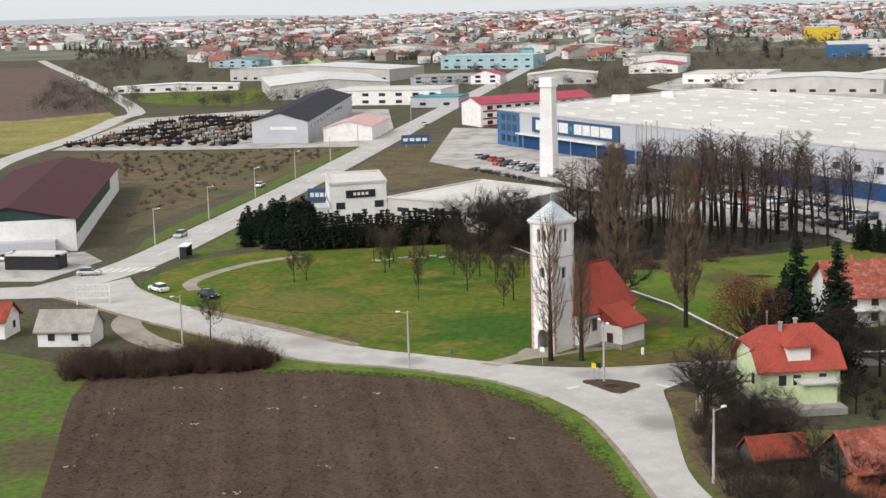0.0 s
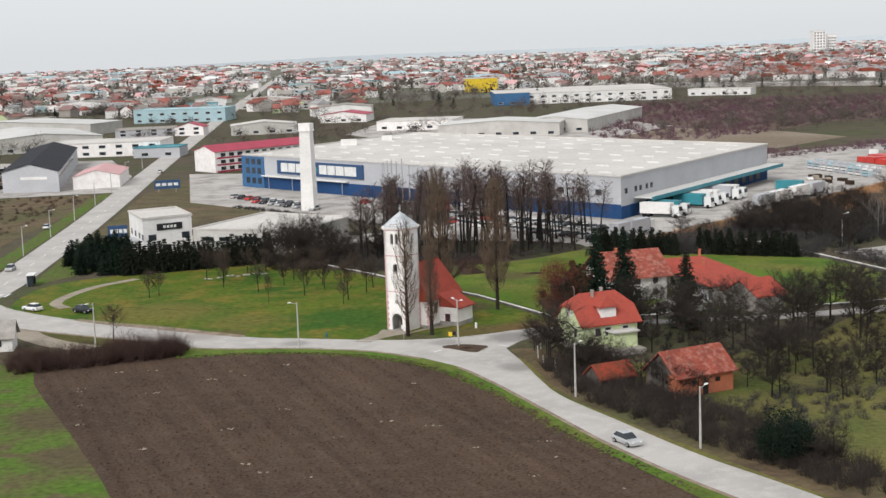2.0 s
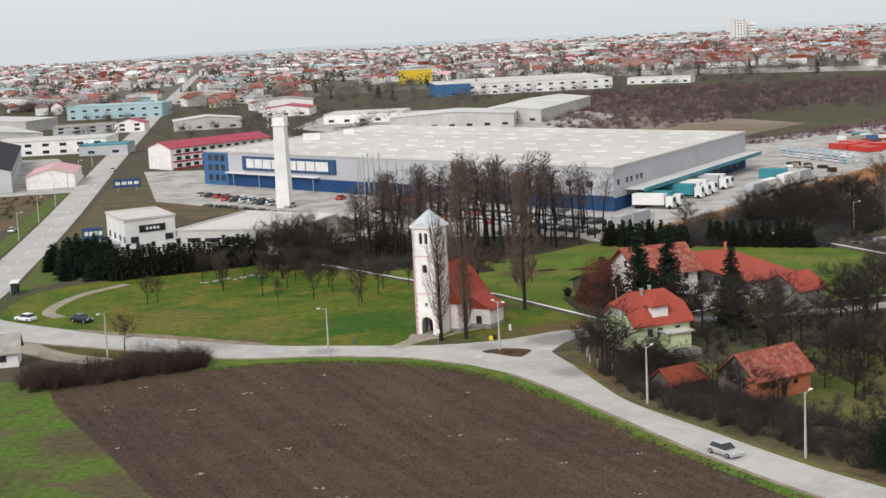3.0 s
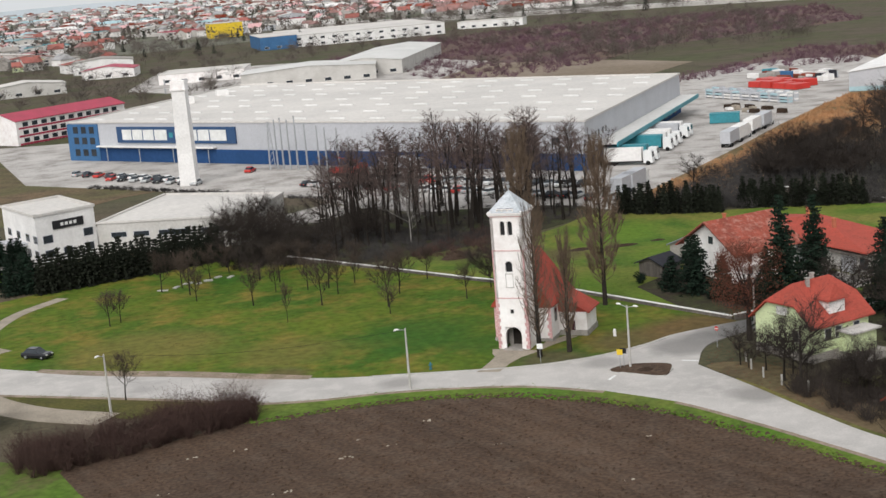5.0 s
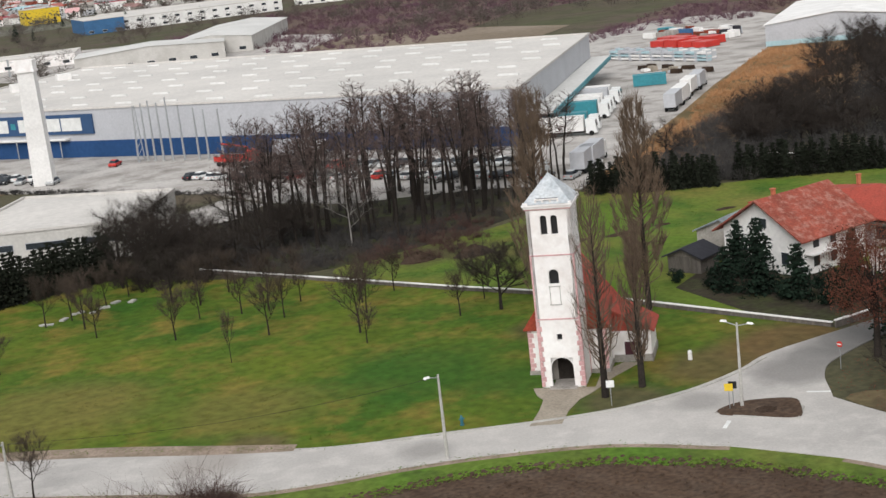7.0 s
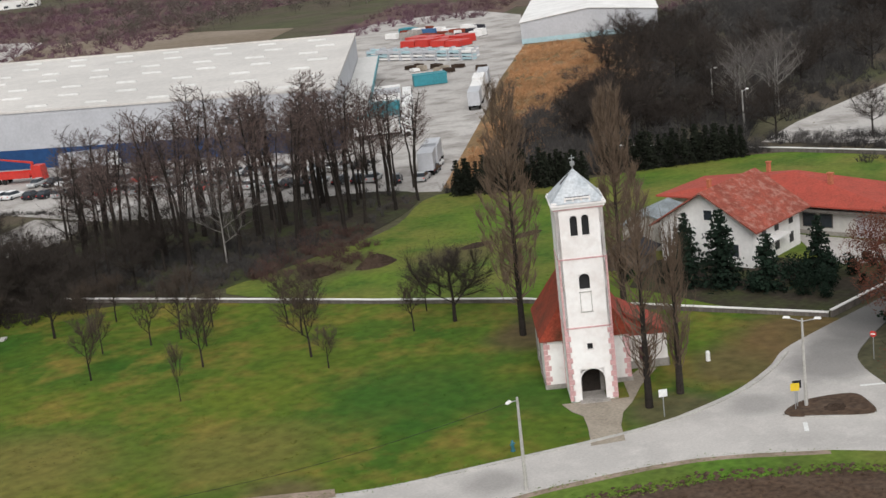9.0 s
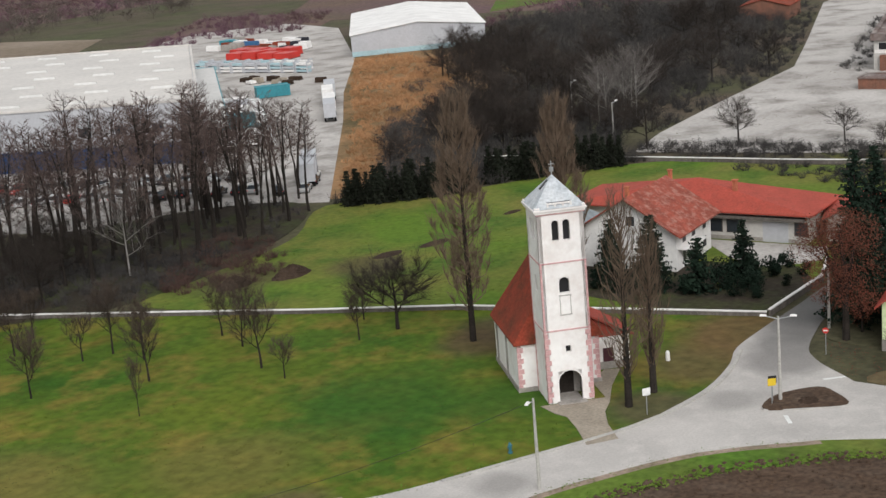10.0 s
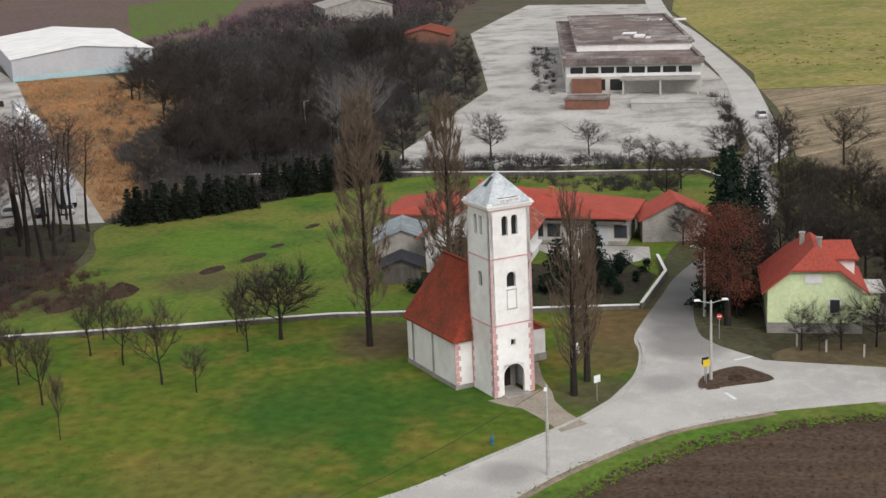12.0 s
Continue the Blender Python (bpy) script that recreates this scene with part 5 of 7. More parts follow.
    town_house("town_house", "stone", "stone", 14, 11, 6.2, 3.0, "grey town house with grey roof"),
    town_house("town_house", "plaster", "pink", 12, 10, 5.6, 3.4, "white town house with roof painted hazy pink"),
]
spots = []
for ob in kinds:
    ob.matrix_basis = pose(rng.uniform(-300, 500), rng.uniform(1250, 1500), 0, 0, 0, rng.uniform(-30, 30))
for i in range(150):
    y = 880 + 900 * rng.random() ** 1.2
    x = rng.uniform(-0.33, 0.42) * (y + 240) - 10
    if abs(x - road_x(y)) < 16 or (20 < x < 200 and y < 1100) or (150 < x < 500 and y < 1180):
        continue
    copy_thing(rng.choice(kinds), pose(x, y, 0, 0, 0, rng.choice((0, 90)) + rng.uniform(-20, 20)))


def far_town(name, count, y0, y1, spread, seed, label, mats, avoid=None, big=1.0):
    """Houses too far and too many to count, walls and roofs as two joined meshes."""
    g = random.Random(seed)
    walls, roofs = {}, {}
    for i in range(count):
        y = y0 + (y1 - y0) * g.random() ** 1.3
        x = g.uniform(*spread) * (y + 240)
        if avoid and avoid(x, y):
            continue
        wd, dp, h = g.uniform(9, 15) * big, g.uniform(8, 12) * big, g.uniform(4, 7)
        t = g.uniform(-0.6, 0.6) + g.choice((0, math.pi / 2))
        c, s = math.cos(t), math.sin(t)
        pt = lambda a, b, z: (x + c * a - s * b, y + s * a + c * b, z)
        wm, rm = g.choice(mats[0]), g.choice(mats[1])
        walls.setdefault(wm, Mesh()).prism([pt(a, b, 0)[:2] for a, b in ((-wd / 2, -dp / 2), (wd / 2, -dp / 2), (wd / 2, dp / 2), (-wd / 2, dp / 2))], 0, h)
        e = 0.6
        r = h + g.uniform(2.2, 3.8)
        roofs.setdefault(rm, Mesh()).add([pt(-wd / 2 - e, -dp / 2 - e, h - 0.2), pt(wd / 2 + e, -dp / 2 - e, h - 0.2), pt(wd / 2 + e, dp / 2 + e, h - 0.2), pt(-wd / 2 - e, dp / 2 + e, h - 0.2), pt(-wd / 2, 0, r), pt(wd / 2, 0, r)], [(0, 1, 5, 4), (2, 3, 4, 5), (0, 4, 3), (1, 2, 5), (3, 2, 1, 0)])
    top = thing(name, pose(0, 0, 0), label, "town", kind="stuff")
    for k, v in walls.items():
        part("house_walls", v, M[k], top)
    for k, v in roofs.items():
        part("house_roofs", v, M[k], top)


# farroof and fargrey carry painted haze
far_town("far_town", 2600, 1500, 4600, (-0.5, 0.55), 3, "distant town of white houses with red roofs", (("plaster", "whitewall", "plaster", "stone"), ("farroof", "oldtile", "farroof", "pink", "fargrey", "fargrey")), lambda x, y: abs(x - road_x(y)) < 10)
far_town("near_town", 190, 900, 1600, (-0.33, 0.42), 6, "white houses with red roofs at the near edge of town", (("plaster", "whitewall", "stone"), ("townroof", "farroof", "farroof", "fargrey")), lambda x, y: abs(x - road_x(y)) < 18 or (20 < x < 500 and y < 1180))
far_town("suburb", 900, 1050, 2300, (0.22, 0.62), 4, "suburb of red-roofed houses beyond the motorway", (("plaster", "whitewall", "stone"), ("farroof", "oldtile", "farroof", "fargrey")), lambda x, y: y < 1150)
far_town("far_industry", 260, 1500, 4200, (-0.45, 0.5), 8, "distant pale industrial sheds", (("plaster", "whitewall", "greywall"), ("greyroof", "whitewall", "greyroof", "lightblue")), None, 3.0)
# silo towers and blocks on the skyline
for x, y, wd, h in ((1010, 2850, 26, 44), (1045, 2870, 18, 36)):
    b = Building("tower_block", [(x - wd / 2, y - wd / 2), (x + wd / 2, y - wd / 2), (x + wd / 2, y + wd / 2), (x - wd / 2, y + wd / 2)], h, "plaster", "distant pale tower block on the skyline", "building", "tower blocks")
    b.flat("greyroof")
    for z in range(3, int(h) - 3, 6):
        b.windows(0, [wd * (k + 0.5) / 4 for k in range(4)], z, z + 3, wd / 8, "whitewall", "glass")
# motorway embankment
solid("motorway", ribbon(*along(smooth_line([(60, 1420), (300, 1110), (450, 940), (800, 560), (1200, 160)], 4), 24), 3.0, 3.2), M["asphalt"], "grey motorway on a low embankment", "road", kind="structure")
# hills on the horizon, haze painted into their colour; they hide the sky's black lower edge
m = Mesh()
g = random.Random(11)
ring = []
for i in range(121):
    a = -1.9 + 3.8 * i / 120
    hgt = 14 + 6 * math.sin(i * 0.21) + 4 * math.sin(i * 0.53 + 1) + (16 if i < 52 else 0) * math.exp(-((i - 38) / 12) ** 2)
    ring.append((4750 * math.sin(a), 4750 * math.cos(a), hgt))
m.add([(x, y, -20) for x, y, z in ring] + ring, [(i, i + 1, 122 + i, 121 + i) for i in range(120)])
solid("backdrop", m, M["hazehill"], "hills on the horizon, painted pale blue for haze", "hills", kind="structure")


# ---- plants ----
def limb(wood, twig, g, p, d, length, r, depth, lift, spread, kids, tw, sides=5):
    """A branch of three bent stretches with side branches, ending in twigs."""
    segs = 3
    for s in range(segs):
        q = p + d * (length / segs)
        wood.tube(p, q, r * (1 - s / segs * 0.6), r * (1 - (s + 1) / segs * 0.6), sides)
        p = q
        d = (d + Vector((g.uniform(-1, 1), g.uniform(-1, 1), g.uniform(-0.4, 0.4))) * 0.16 + Vector((0, 0, lift))).normalized()
        if depth:
            for k in range(kids):
                side = Vector((g.uniform(-1, 1), g.uniform(-1, 1), g.uniform(-0.3, 0.6))).normalized()
                limb(wood, twig, g, p, (d * (1 - spread) + side * spread).normalized(), length * g.uniform(0.42, 0.68), r * 0.5, depth - 1, lift, spread, kids, tw, 3)
        else:
            for k in range(tw):
                side = Vector((g.uniform(-1, 1), g.uniform(-1, 1), g.uniform(-0.5, 0.9))).normalized()
                twig.stick(p - d * g.random() * length / 3, p + (d * 0.5 + side * 0.7) * length * g.uniform(0.5, 1.1), max(0.011, r * 0.3), g)


def bare_tree(name, h, trunk, r, seed, label, lift=0.06, spread=0.6, kids=2, depth=2, tw=4, bark="bark", twig="twigs", crown=0.55, first=None, group="bare trees", limbs=9, lean=0.35):
    g = random.Random(seed)
    wood, fine = Mesh(), Mesh()
    top = thing(name, pose(0, 0, 0), label, "tree", group)
    stem = Mesh()
    p, d = Vector((0, 0, -0.1)), Vector((0, 0, 1))
    n = 7
    line = [p]
    for i in range(n):
        p = p + d * (h * 0.92 / n)
        line.append(p)
        d = (d + Vector((g.uniform(-1, 1), g.uniform(-1, 1), 0)) * 0.05).normalized()
    stem.chain(line, [r * (1 - 0.85 * i / n) for i in range(n + 1)])
    at_h = lambda f: line[min(n, int(f * n))].lerp(line[min(n, int(f * n) + 1)], f * n - int(f * n))
    for i in range(limbs):
        f = trunk + (0.93 - trunk) * (i + g.random()) / limbs
        a = i * 2.4 + g.uniform(-0.5, 0.5)
        d = Vector((math.cos(a), math.sin(a), lean + 0.6 * f)).normalized()
        ln = h * crown * (1 - 0.6 * f) * g.uniform(0.75, 1.15)
        limb(wood, fine, g, at_h(f), d, ln, r * (1 - 0.85 * f) * 0.55, depth - 1, lift, spread, kids, tw, 4)
    part("trunk", stem, M[bark], top)
    part("branchwork", wood, M[bark], top)
    part("crown", fine, M[twig], top)
    return top


def poplar(h, seed, label, dense=16):
    g = random.Random(seed)
    top = thing("poplar", pose(0, 0, 0), label, "tree", "poplars")
    stem, wood, fine = Mesh(), Mesh(), Mesh()
    stem.chain([(0, 0, h * 0.9 * i / 8 - 0.1) for i in range(9)], [0.3 * (1 - i / 8.6) for i in range(9)])
    n = 190 if dense > 15 else 130
    for i in range(n):
        f = i / n
        z = h * (0.12 + 0.78 * f)
        a = g.uniform(0, 6.283)
        out = 0.128 * h * (0.55 + 1.3 * f if f < 0.3 else 0.94 - 0.62 * (f - 0.3) / 0.7) * g.uniform(0.5, 1.05)
        tip = Vector((math.cos(a) * out, math.sin(a) * out, z + g.uniform(2.0, 3.6)))
        b0 = Vector((0, 0, z))
        mid = b0.lerp(tip, 0.5) + Vector((math.cos(a), math.sin(a), 0)) * out * 0.3
        wood.tube(b0, mid, 0.055, 0.036, 3).tube(mid, tip, 0.036, 0.014, 3)
        for k in range(dense):
            t = g.uniform(0.3, 1)
            q = mid.lerp(tip, t)
            fine.stick(q, q + Vector((g.uniform(-0.6, 0.6), g.uniform(-0.6, 0.6), g.uniform(0.5, 1.7))), 0.019 if dense > 15 else 0.0125, g)
    part("trunk", stem, M["bark"], top)
    part("branchwork", wood, M["twigs_tan"], top)
    part("crown", fine, M["twigs_tan"], top)
    return top


def conifer(name, h, rad, seed, label, group="conifers", start=0.08, material="conifer", dens=1.0):
    g = random.Random(seed)
    top = thing(name, pose(0, 0, 0), label, "tree", group)
    part("trunk", Mesh().tube((0, 0, -0.1), (0, 0, h * 0.97), 0.028 * h, 0.02, 7), M["bark"], top)
    br, lf = Mesh(), Mesh()
    levels = int(h * 2.3)
    for i in range(levels):
        f = start + (0.98 - start) * i / levels
        n = int((16 if f < 0.7 else 10) * dens)
        for k in range(n):
            a = g.uniform(0, 6.283)
            ln = rad * (1 - f) ** 0.8 * g.uniform(0.65, 1.12) + 0.15
            d = Vector((math.cos(a), math.sin(a), -0.28 + 0.5 * f))
            p0 = Vector((0, 0, h * f))
            br.tube(p0, p0 + d * ln, 0.03, 0.01, 3)
            k2 = max(4, int(ln * 7))
            for s in range(k2):
                t = (s + g.random()) / k2
                q = p0 + d * ln * t + Vector((g.uniform(-1, 1), g.uniform(-1, 1), g.uniform(-1.0, 0.3))) * 0.26 * (0.4 + ln * 0.16)
                lf.leaf(q, g.uniform(0.15, 0.30), g)
    part("branchwork", br, M["bark"], top)
    part("needles", lf, M[material], top)
    return top


def leafy(name, h, rad, seed, label, material, n=1500, trunk=0.2, group="", size=0.22, bark="bark"):
    """A dense rounded crown of small leaf clumps round a branching stem."""
    g = random.Random(seed)
    top = thing(name, pose(0, 0, 0), label, "tree", group)
    wood, lf = Mesh(), Mesh()
    wood.tube((0, 0, -0.1), (0, 0, h * 0.6), 0.03 * h, 0.012 * h, 7)
    c = Vector((0, 0, h * (0.5 + trunk * 0.5)))
    lobes = []
    for i in range(16):
        v = Vector((g.gauss(0, 1), g.gauss(0, 1), g.gauss(0, 1))).normalized()
        p = c + Vector((v.x * rad * 0.62, v.y * rad * 0.62, v.z * h * (0.5 - trunk * 0.5) * 0.66))
        lobes.append((p, g.uniform(0.32, 0.5) * rad))
        wood.tube((0, 0, h * g.uniform(trunk, 0.5)), p, 0.012 * h, 0.02, 4)
    for i in range(n):
        p, r = g.choice(lobes)
        v = Vector((g.gauss(0, 1), g.gauss(0, 1), g.gauss(0, 1))).normalized() * r * g.uniform(0.55, 1.08)
        lf.leaf(p + v, g.uniform(0.6, 1.2) * size, g)
    part("trunk", wood, M[bark], top)
    part("crown", lf, M[material], top)
    return top


def inside(poly, x, y):
    hit = False
    for (x0, y0), (x1, y1) in zip(poly, poly[1:] + poly[:1]):
        if (y0 > y) != (y1 > y) and x < (x1 - x0) * (y - y0) / (y1 - y0) + x0:
            hit = not hit
    return hit


def thicket(name, poly, count, h, label, twig="scrub", seed=1, sticks=26, width=0.05, wide=1.0, category="bushes"):
    """A tangle of bare bushes over a stretch of ground."""
    g = random.Random(seed)
    m = Mesh()
    xs, ys = [p[0] for p in poly], [p[1] for p in poly]
    done = 0
    while done < count:
        x, y = g.uniform(min(xs), max(xs)), g.uniform(min(ys), max(ys))
        if not inside(poly, x, y):
            continue
        done += 1
        hh = h * g.uniform(0.45, 1.1)
        for k in range(sticks):
            a, o = g.uniform(0, 6.283), g.random()
            b0 = Vector((x + math.cos(a) * o * 0.3 * wide, y + math.sin(a) * o * 0.3 * wide, -0.1))
            d = Vector((math.cos(a) * 0.75 * o * wide, math.sin(a) * 0.75 * o * wide, 1)).normalized()
            tip = b0 + d * hh * g.uniform(0.5, 0.9)
            if k % 3 == 0:
                m.stick(b0, tip, width * 1.3, g)
            else:
                q = b0.lerp(tip, g.uniform(0.25, 0.8))
                m.stick(q, q + Vector((g.uniform(-1, 1), g.uniform(-1, 1), g.uniform(-0.15, 0.9))).normalized() * hh * g.uniform(0.22, 0.5), width * 0.8, g)
    return solid(name, m, M[twig], label, category, kind="stuff")


# alder grove before the warehouse
def alder(h, seed):
    """Tall bare stems with short rising branches in the upper half."""
    g = random.Random(seed)
    top = thing("alder", pose(0, 0, 0), "tall slim bare alder with a fine high crown", "tree", "alder grove")
    stem, wood, fine = Mesh(), Mesh(), Mesh()
    for n in range(1 + seed % 2):
        lean = Vector((g.uniform(-1, 1), g.uniform(-1, 1), 0)) * 0.09
        hh = h * g.uniform(0.85, 1.0)
        line = [Vector((lean.x * hh * f * f + 0.25 * n, lean.y * hh * f * f, hh * f - 0.1)) + Vector((g.uniform(-1, 1), g.uniform(-1, 1), 0)) * 0.12 for f in [i / 8 for i in range(9)]]
        stem.chain(line, [0.25 * (1 - i / 9) + 0.015 for i in range(9)])
        for i in range(30):
            f = 0.48 + 0.51 * ((i + g.random()) / 30) ** 0.85
            k = min(7, int(f * 8))
            p = line[k].lerp(line[k + 1], f * 8 - k)
            a = i * 2.4 + g.uniform(-0.6, 0.6)
            ln = hh * 0.185 * (1 - 0.5 * ((f - 0.44) / 0.55) ** 1.6) * g.uniform(0.7, 1.2)
            d = Vector((math.cos(a), math.sin(a), g.uniform(0.05, 0.75))).normalized()
            mid = p + d * ln * 0.5
            tip = mid + (d + Vector((0, 0, 0.35))).normalized() * ln * 0.5
            wood.tube(p, mid, 0.05, 0.034, 3).tube(mid, tip, 0.034, 0.014, 3)
            for j in range(6):
                q = p.lerp(mid, 0.6) if j == 0 else mid.lerp(tip, (j - 1) / 5)
                v = (d + Vector((g.uniform(-1, 1), g.uniform(-1, 1), g.uniform(-0.2, 0.9)))).normalized() * ln * g.uniform(0.25, 0.45)
                fine.stick(q, q + v, 0.026, g)
                for m in range(5):
                    r = q + v * g.uniform(0.35, 1)
                    fine.stick(r, r + (v + Vector((g.uniform(-1, 1), g.uniform(-1, 1), g.uniform(-0.3, 1))) * ln * 0.25) * 0.6, 0.018, g)
    part("trunk", stem, M["bark"], top)
    part("branchwork", wood, M["twigs"], top)
    part("crown", fine, M["twigs_grey"], top)
    return top


alders = [alder(19.6, 20 + k) for k in range(4)]
rng = random.Random(9)
spots = []
while len(spots) < 82:
    x, y = rng.uniform(-12, 56), rng.uniform(66, 116)
    # outside the churchyard wall, west of the meadow
    if inside([(-10, 90), (0, 76), (13, 70), (30, 76), (44, 83), (53, 97), (46, 111), (0, 114)], x, y):
        if all((x - a) ** 2 + (y - b) ** 2 > 10 for a, b in spots):
            spots.append((x, y))
for i, (x, y) in enumerate(spots):
    m4 = pose(x, y, 0, rng.uniform(-3, 3), rng.uniform(-3, 3), rng.uniform(0, 360)) @ Matrix.Scale(rng.uniform(0.88, 1.05) * (1 - 0.22 * (abs(x - 21) / 32) ** 2) * (1 if y > 78 else 0.9), 4)
    if i < 4:
        alders[i].matrix_basis = m4
    else:
        copy_thing(alders[i % 4], m4)
# poplars round the church
for k, (x, y, h) in enumerate(((7.5, 18, 25), (0.3, -6.7, 18.5), (4.3, -6.5, 14), (17.4, 13.5, 23))):
    t = poplar(h, 40 + k, "bare columnar poplar with tan upright twigs", 9 if k in (1, 2) else 30)
    t.matrix_basis = pose(x, y, 0, 0, 0, 40 * k) @ Matrix.Diagonal((1.2, 1.2, 1, 1))
# orchard trees on the lawn
orch = [bare_tree("fruit_tree", 6.9, 0.3, 0.14, 60 + k, "small bare lawn tree with upright branches", 0.2, 0.46, 2, 2, 10, "bark", "fruittwig", 0.62, group="trees on the lawn", limbs=8, lean=0.8) for k in range(3)]
lawn_spots = [(-18, 38.4), (-14.2, 44.6), (-9.5, 31.2), (-24.6, 30.7), (-10.4, 26.6), (-5.9, 38.6), (1.9, 29), (7.2, 33.8), (-4.5, 43.8), (0.6, 46.2), (-10.2, 50.5), (-14.6, 49.6), (-17.8, 50.5), (-22.6, 52.4), (-27.4, 44.8), (-20.8, 59), (-35, 53.4), (-35.4, 59), (-47.2, 46), (-48.9, 44.4), (-39.4, 64), (-36, 65), (-27.3, 72), (-31, 68), (-16, 63), (-8, 60), (-49.5, 3)]
for i, (x, y) in enumerate(lawn_spots):
    size = rng.uniform(0.72, 1.0)
    # one thin sapling among them
    slim = 0.45 if (x, y) == (-24.6, 30.7) else 1.0
    m4 = pose(x, y, 0, 0, 0, 70 * i) @ Matrix.Diagonal((size * slim, size * slim, size, 1))
    if i < 3:
        orch[i].matrix_basis = m4
    else:
        copy_thing(orch[i % 3], m4)
apple = bare_tree("apple_tree", 6.4, 0.28, 0.24, 77, "spreading bare apple tree with a dark crown", 0.05, 0.6, 3, 2, 17, "bark", "twigs", 0.85, group="apple trees", limbs=9)
apple.matrix_basis = pose(6.6, 28, 0)
# birches and bare trees east
birch = bare_tree("birch", 13, 0.25, 0.16, 81, "pale-barked bare birch tree at the wood edge", 0.1, 0.5, 2, 2, 7, "birch", "birchtwig", 0.5, group="birches", limbs=12)
for i, (x, y) in enumerate(((126, 84), (122, 80), (118, 84), (129, 88), (113, 82), (121, 88), (13.3, 106), (9, 104), (6, 76))):
    birch.matrix_basis = pose(x, y, 0) if i == 0 else birch.matrix_basis
    if i:
        copy_thing(birch, pose(x, y, 0, 0, 0, 80 * i) @ Matrix.Scale(rng.uniform(0.8, 1.1), 4))
big = [bare_tree("bare_tree", 11, 0.3, 0.3, 90 + k, "broad bare deciduous tree with dark branches", 0.05, 0.62, 3, 2, 10, "bark", "twigs", 0.7, group="bare trees", limbs=10) for k in range(3)]
big_spots = [(20.1, -35.3, 0.8), (20.4, -31.1, 0.6), (37, -16.7, 0.8), (42.9, -22.1, 1), (48.9, -29.6, 0.9), (42.7, -37.1, 0.9), (52, -15.6, 0.9), (55.9, -39.1, 0.8), (60.8, -23.9, 0.9), (48.8, -47.9, 0.7), (67.1, -36.4, 0.8), (41, -12, 0.8), (64, -11.2, 0.9), (73.7, -19.1, 0.8), (56.6, -56.2, 0.6), (78.1, 9, 0.7), (24, -39.9, 0.55), (98.9, 61.4, 0.9), (106.4, 48.5, 0.8), (114.5, 33.9, 0.8), (100.3, 70.7, 0.8), (74, -11.7, 0.8),
             (-23.4, 63.5, 1.0), (-20, 79, 0.9), (-22, 90, 1.0), (-13, 82, 0.9), (-5, 96, 1.0), (42.7, 109, 0.9), (46.3, 102.6, 0.7), (-16, 96, 0.9), (8, 117, 1.0), (2, 90, 0.9), (4, 112, 1.0), (-8, 74, 0.8), (-12, 90, 0.8), (-1, 80, 0.9), (57, 0.2, 0.5), (60, -16, 0.9), (65, -19, 1.0), (62, -25, 0.9), (97, -11, 0.45), (94, -17, 0.4), (91, -10, 0.45), (100, -6, 0.5), (84, -11, 0.55), (76, -14, 0.7), (112, 10, 0.9), (118, 2.4, 0.8), (108, 0, 0.8), (124, 11, 0.7), (103, 2, 0.6), (70, -26, 0.9), (36.6, -28.5, 0.7), (84.5, -15.2, 0.5), (27.6, -35.7, 0.5), (34, -63.3, 0.4), (90.7, 10.6, 0.7)]
g = random.Random(52)
for k in range(26):
    x, y = g.uniform(40, 96), g.uniform(-56, 6)
    if inside([(34.1, -13.4), (53, -15.6), (69.4, -6.8), (87.1, 8.4), (90, -9.7), (78.7, -41.9), (58.7, -62.5), (46.8, -43.6), (38.7, -32.8)], x, y):
        big_spots.append((x, y, g.uniform(0.5, 0.95)))
for k in range(9):
    big_spots.append((g.uniform(-16, 4), g.uniform(80, 98), g.uniform(0.4, 0.7)))
for k in range(90):
    x, y = g.uniform(90, 300), g.uniform(76, 200)
    if inside([(81.1, 93.3), (103.4, 108.5), (157.4, 143.8), (208.3, 186.6), (277.6, 180.3), (277.4, 129.9), (167, 96.4), (103.6, 76.2), (88.2, 74.5)], x, y):
        big_spots.append((x, y, g.uniform(0.7, 1.1)))
for k in range(44):
    f = g.random()
    big_spots.append((88 + 108 * f + g.uniform(-9, 12), 98 + 88 * f + g.uniform(-12, 7), g.uniform(0.65, 1.0)))
for k in range(8):
    big_spots.append((g.uniform(33, 56), g.uniform(-64, -52), g.uniform(0.35, 0.65)))
for k in range(9):
    big_spots.append((g.uniform(42, 60), g.uniform(-56, -14), g.uniform(0.45, 0.9)))
for k in range(26):
    s = g.random()
    big_spots.append((74 + 40 * s + g.uniform(-8, 8), 92 - 14 * s + g.uniform(-4, 8), g.uniform(0.5, 0.9)))
for k in range(4):
    big_spots.append((g.uniform(70, 120), g.uniform(-30, 30), g.uniform(0.5, 0.9)))
for k in range(14):
    big_spots.append((g.uniform(80, 190), g.uniform(88, 130), g.uniform(0.6, 0.95)))
for k in range(8):
    big_spots.append((18.5 + 1.2 * k + g.uniform(-1, 1), -22 - 2.6 * k + g.uniform(-1, 1), g.uniform(0.3, 0.55)))
for k in range(16):
    f = g.random()
    big_spots.append((23 + 18 * f + g.uniform(-1, 5), -40 - 52 * f + g.uniform(-2, 2), g.uniform(0.35, 0.6)))
for k in range(12):
    big_spots.append((g.uniform(-27, -8), g.uniform(73, 98), g.uniform(0.7, 1.0)))
for i, (x, y, s) in enumerate(big_spots):
    m4 = pose(x, y, 0, 0, 0, 50 * i) @ Matrix.Scale(s, 4)
    if i < 3:
        big[i].matrix_basis = m4
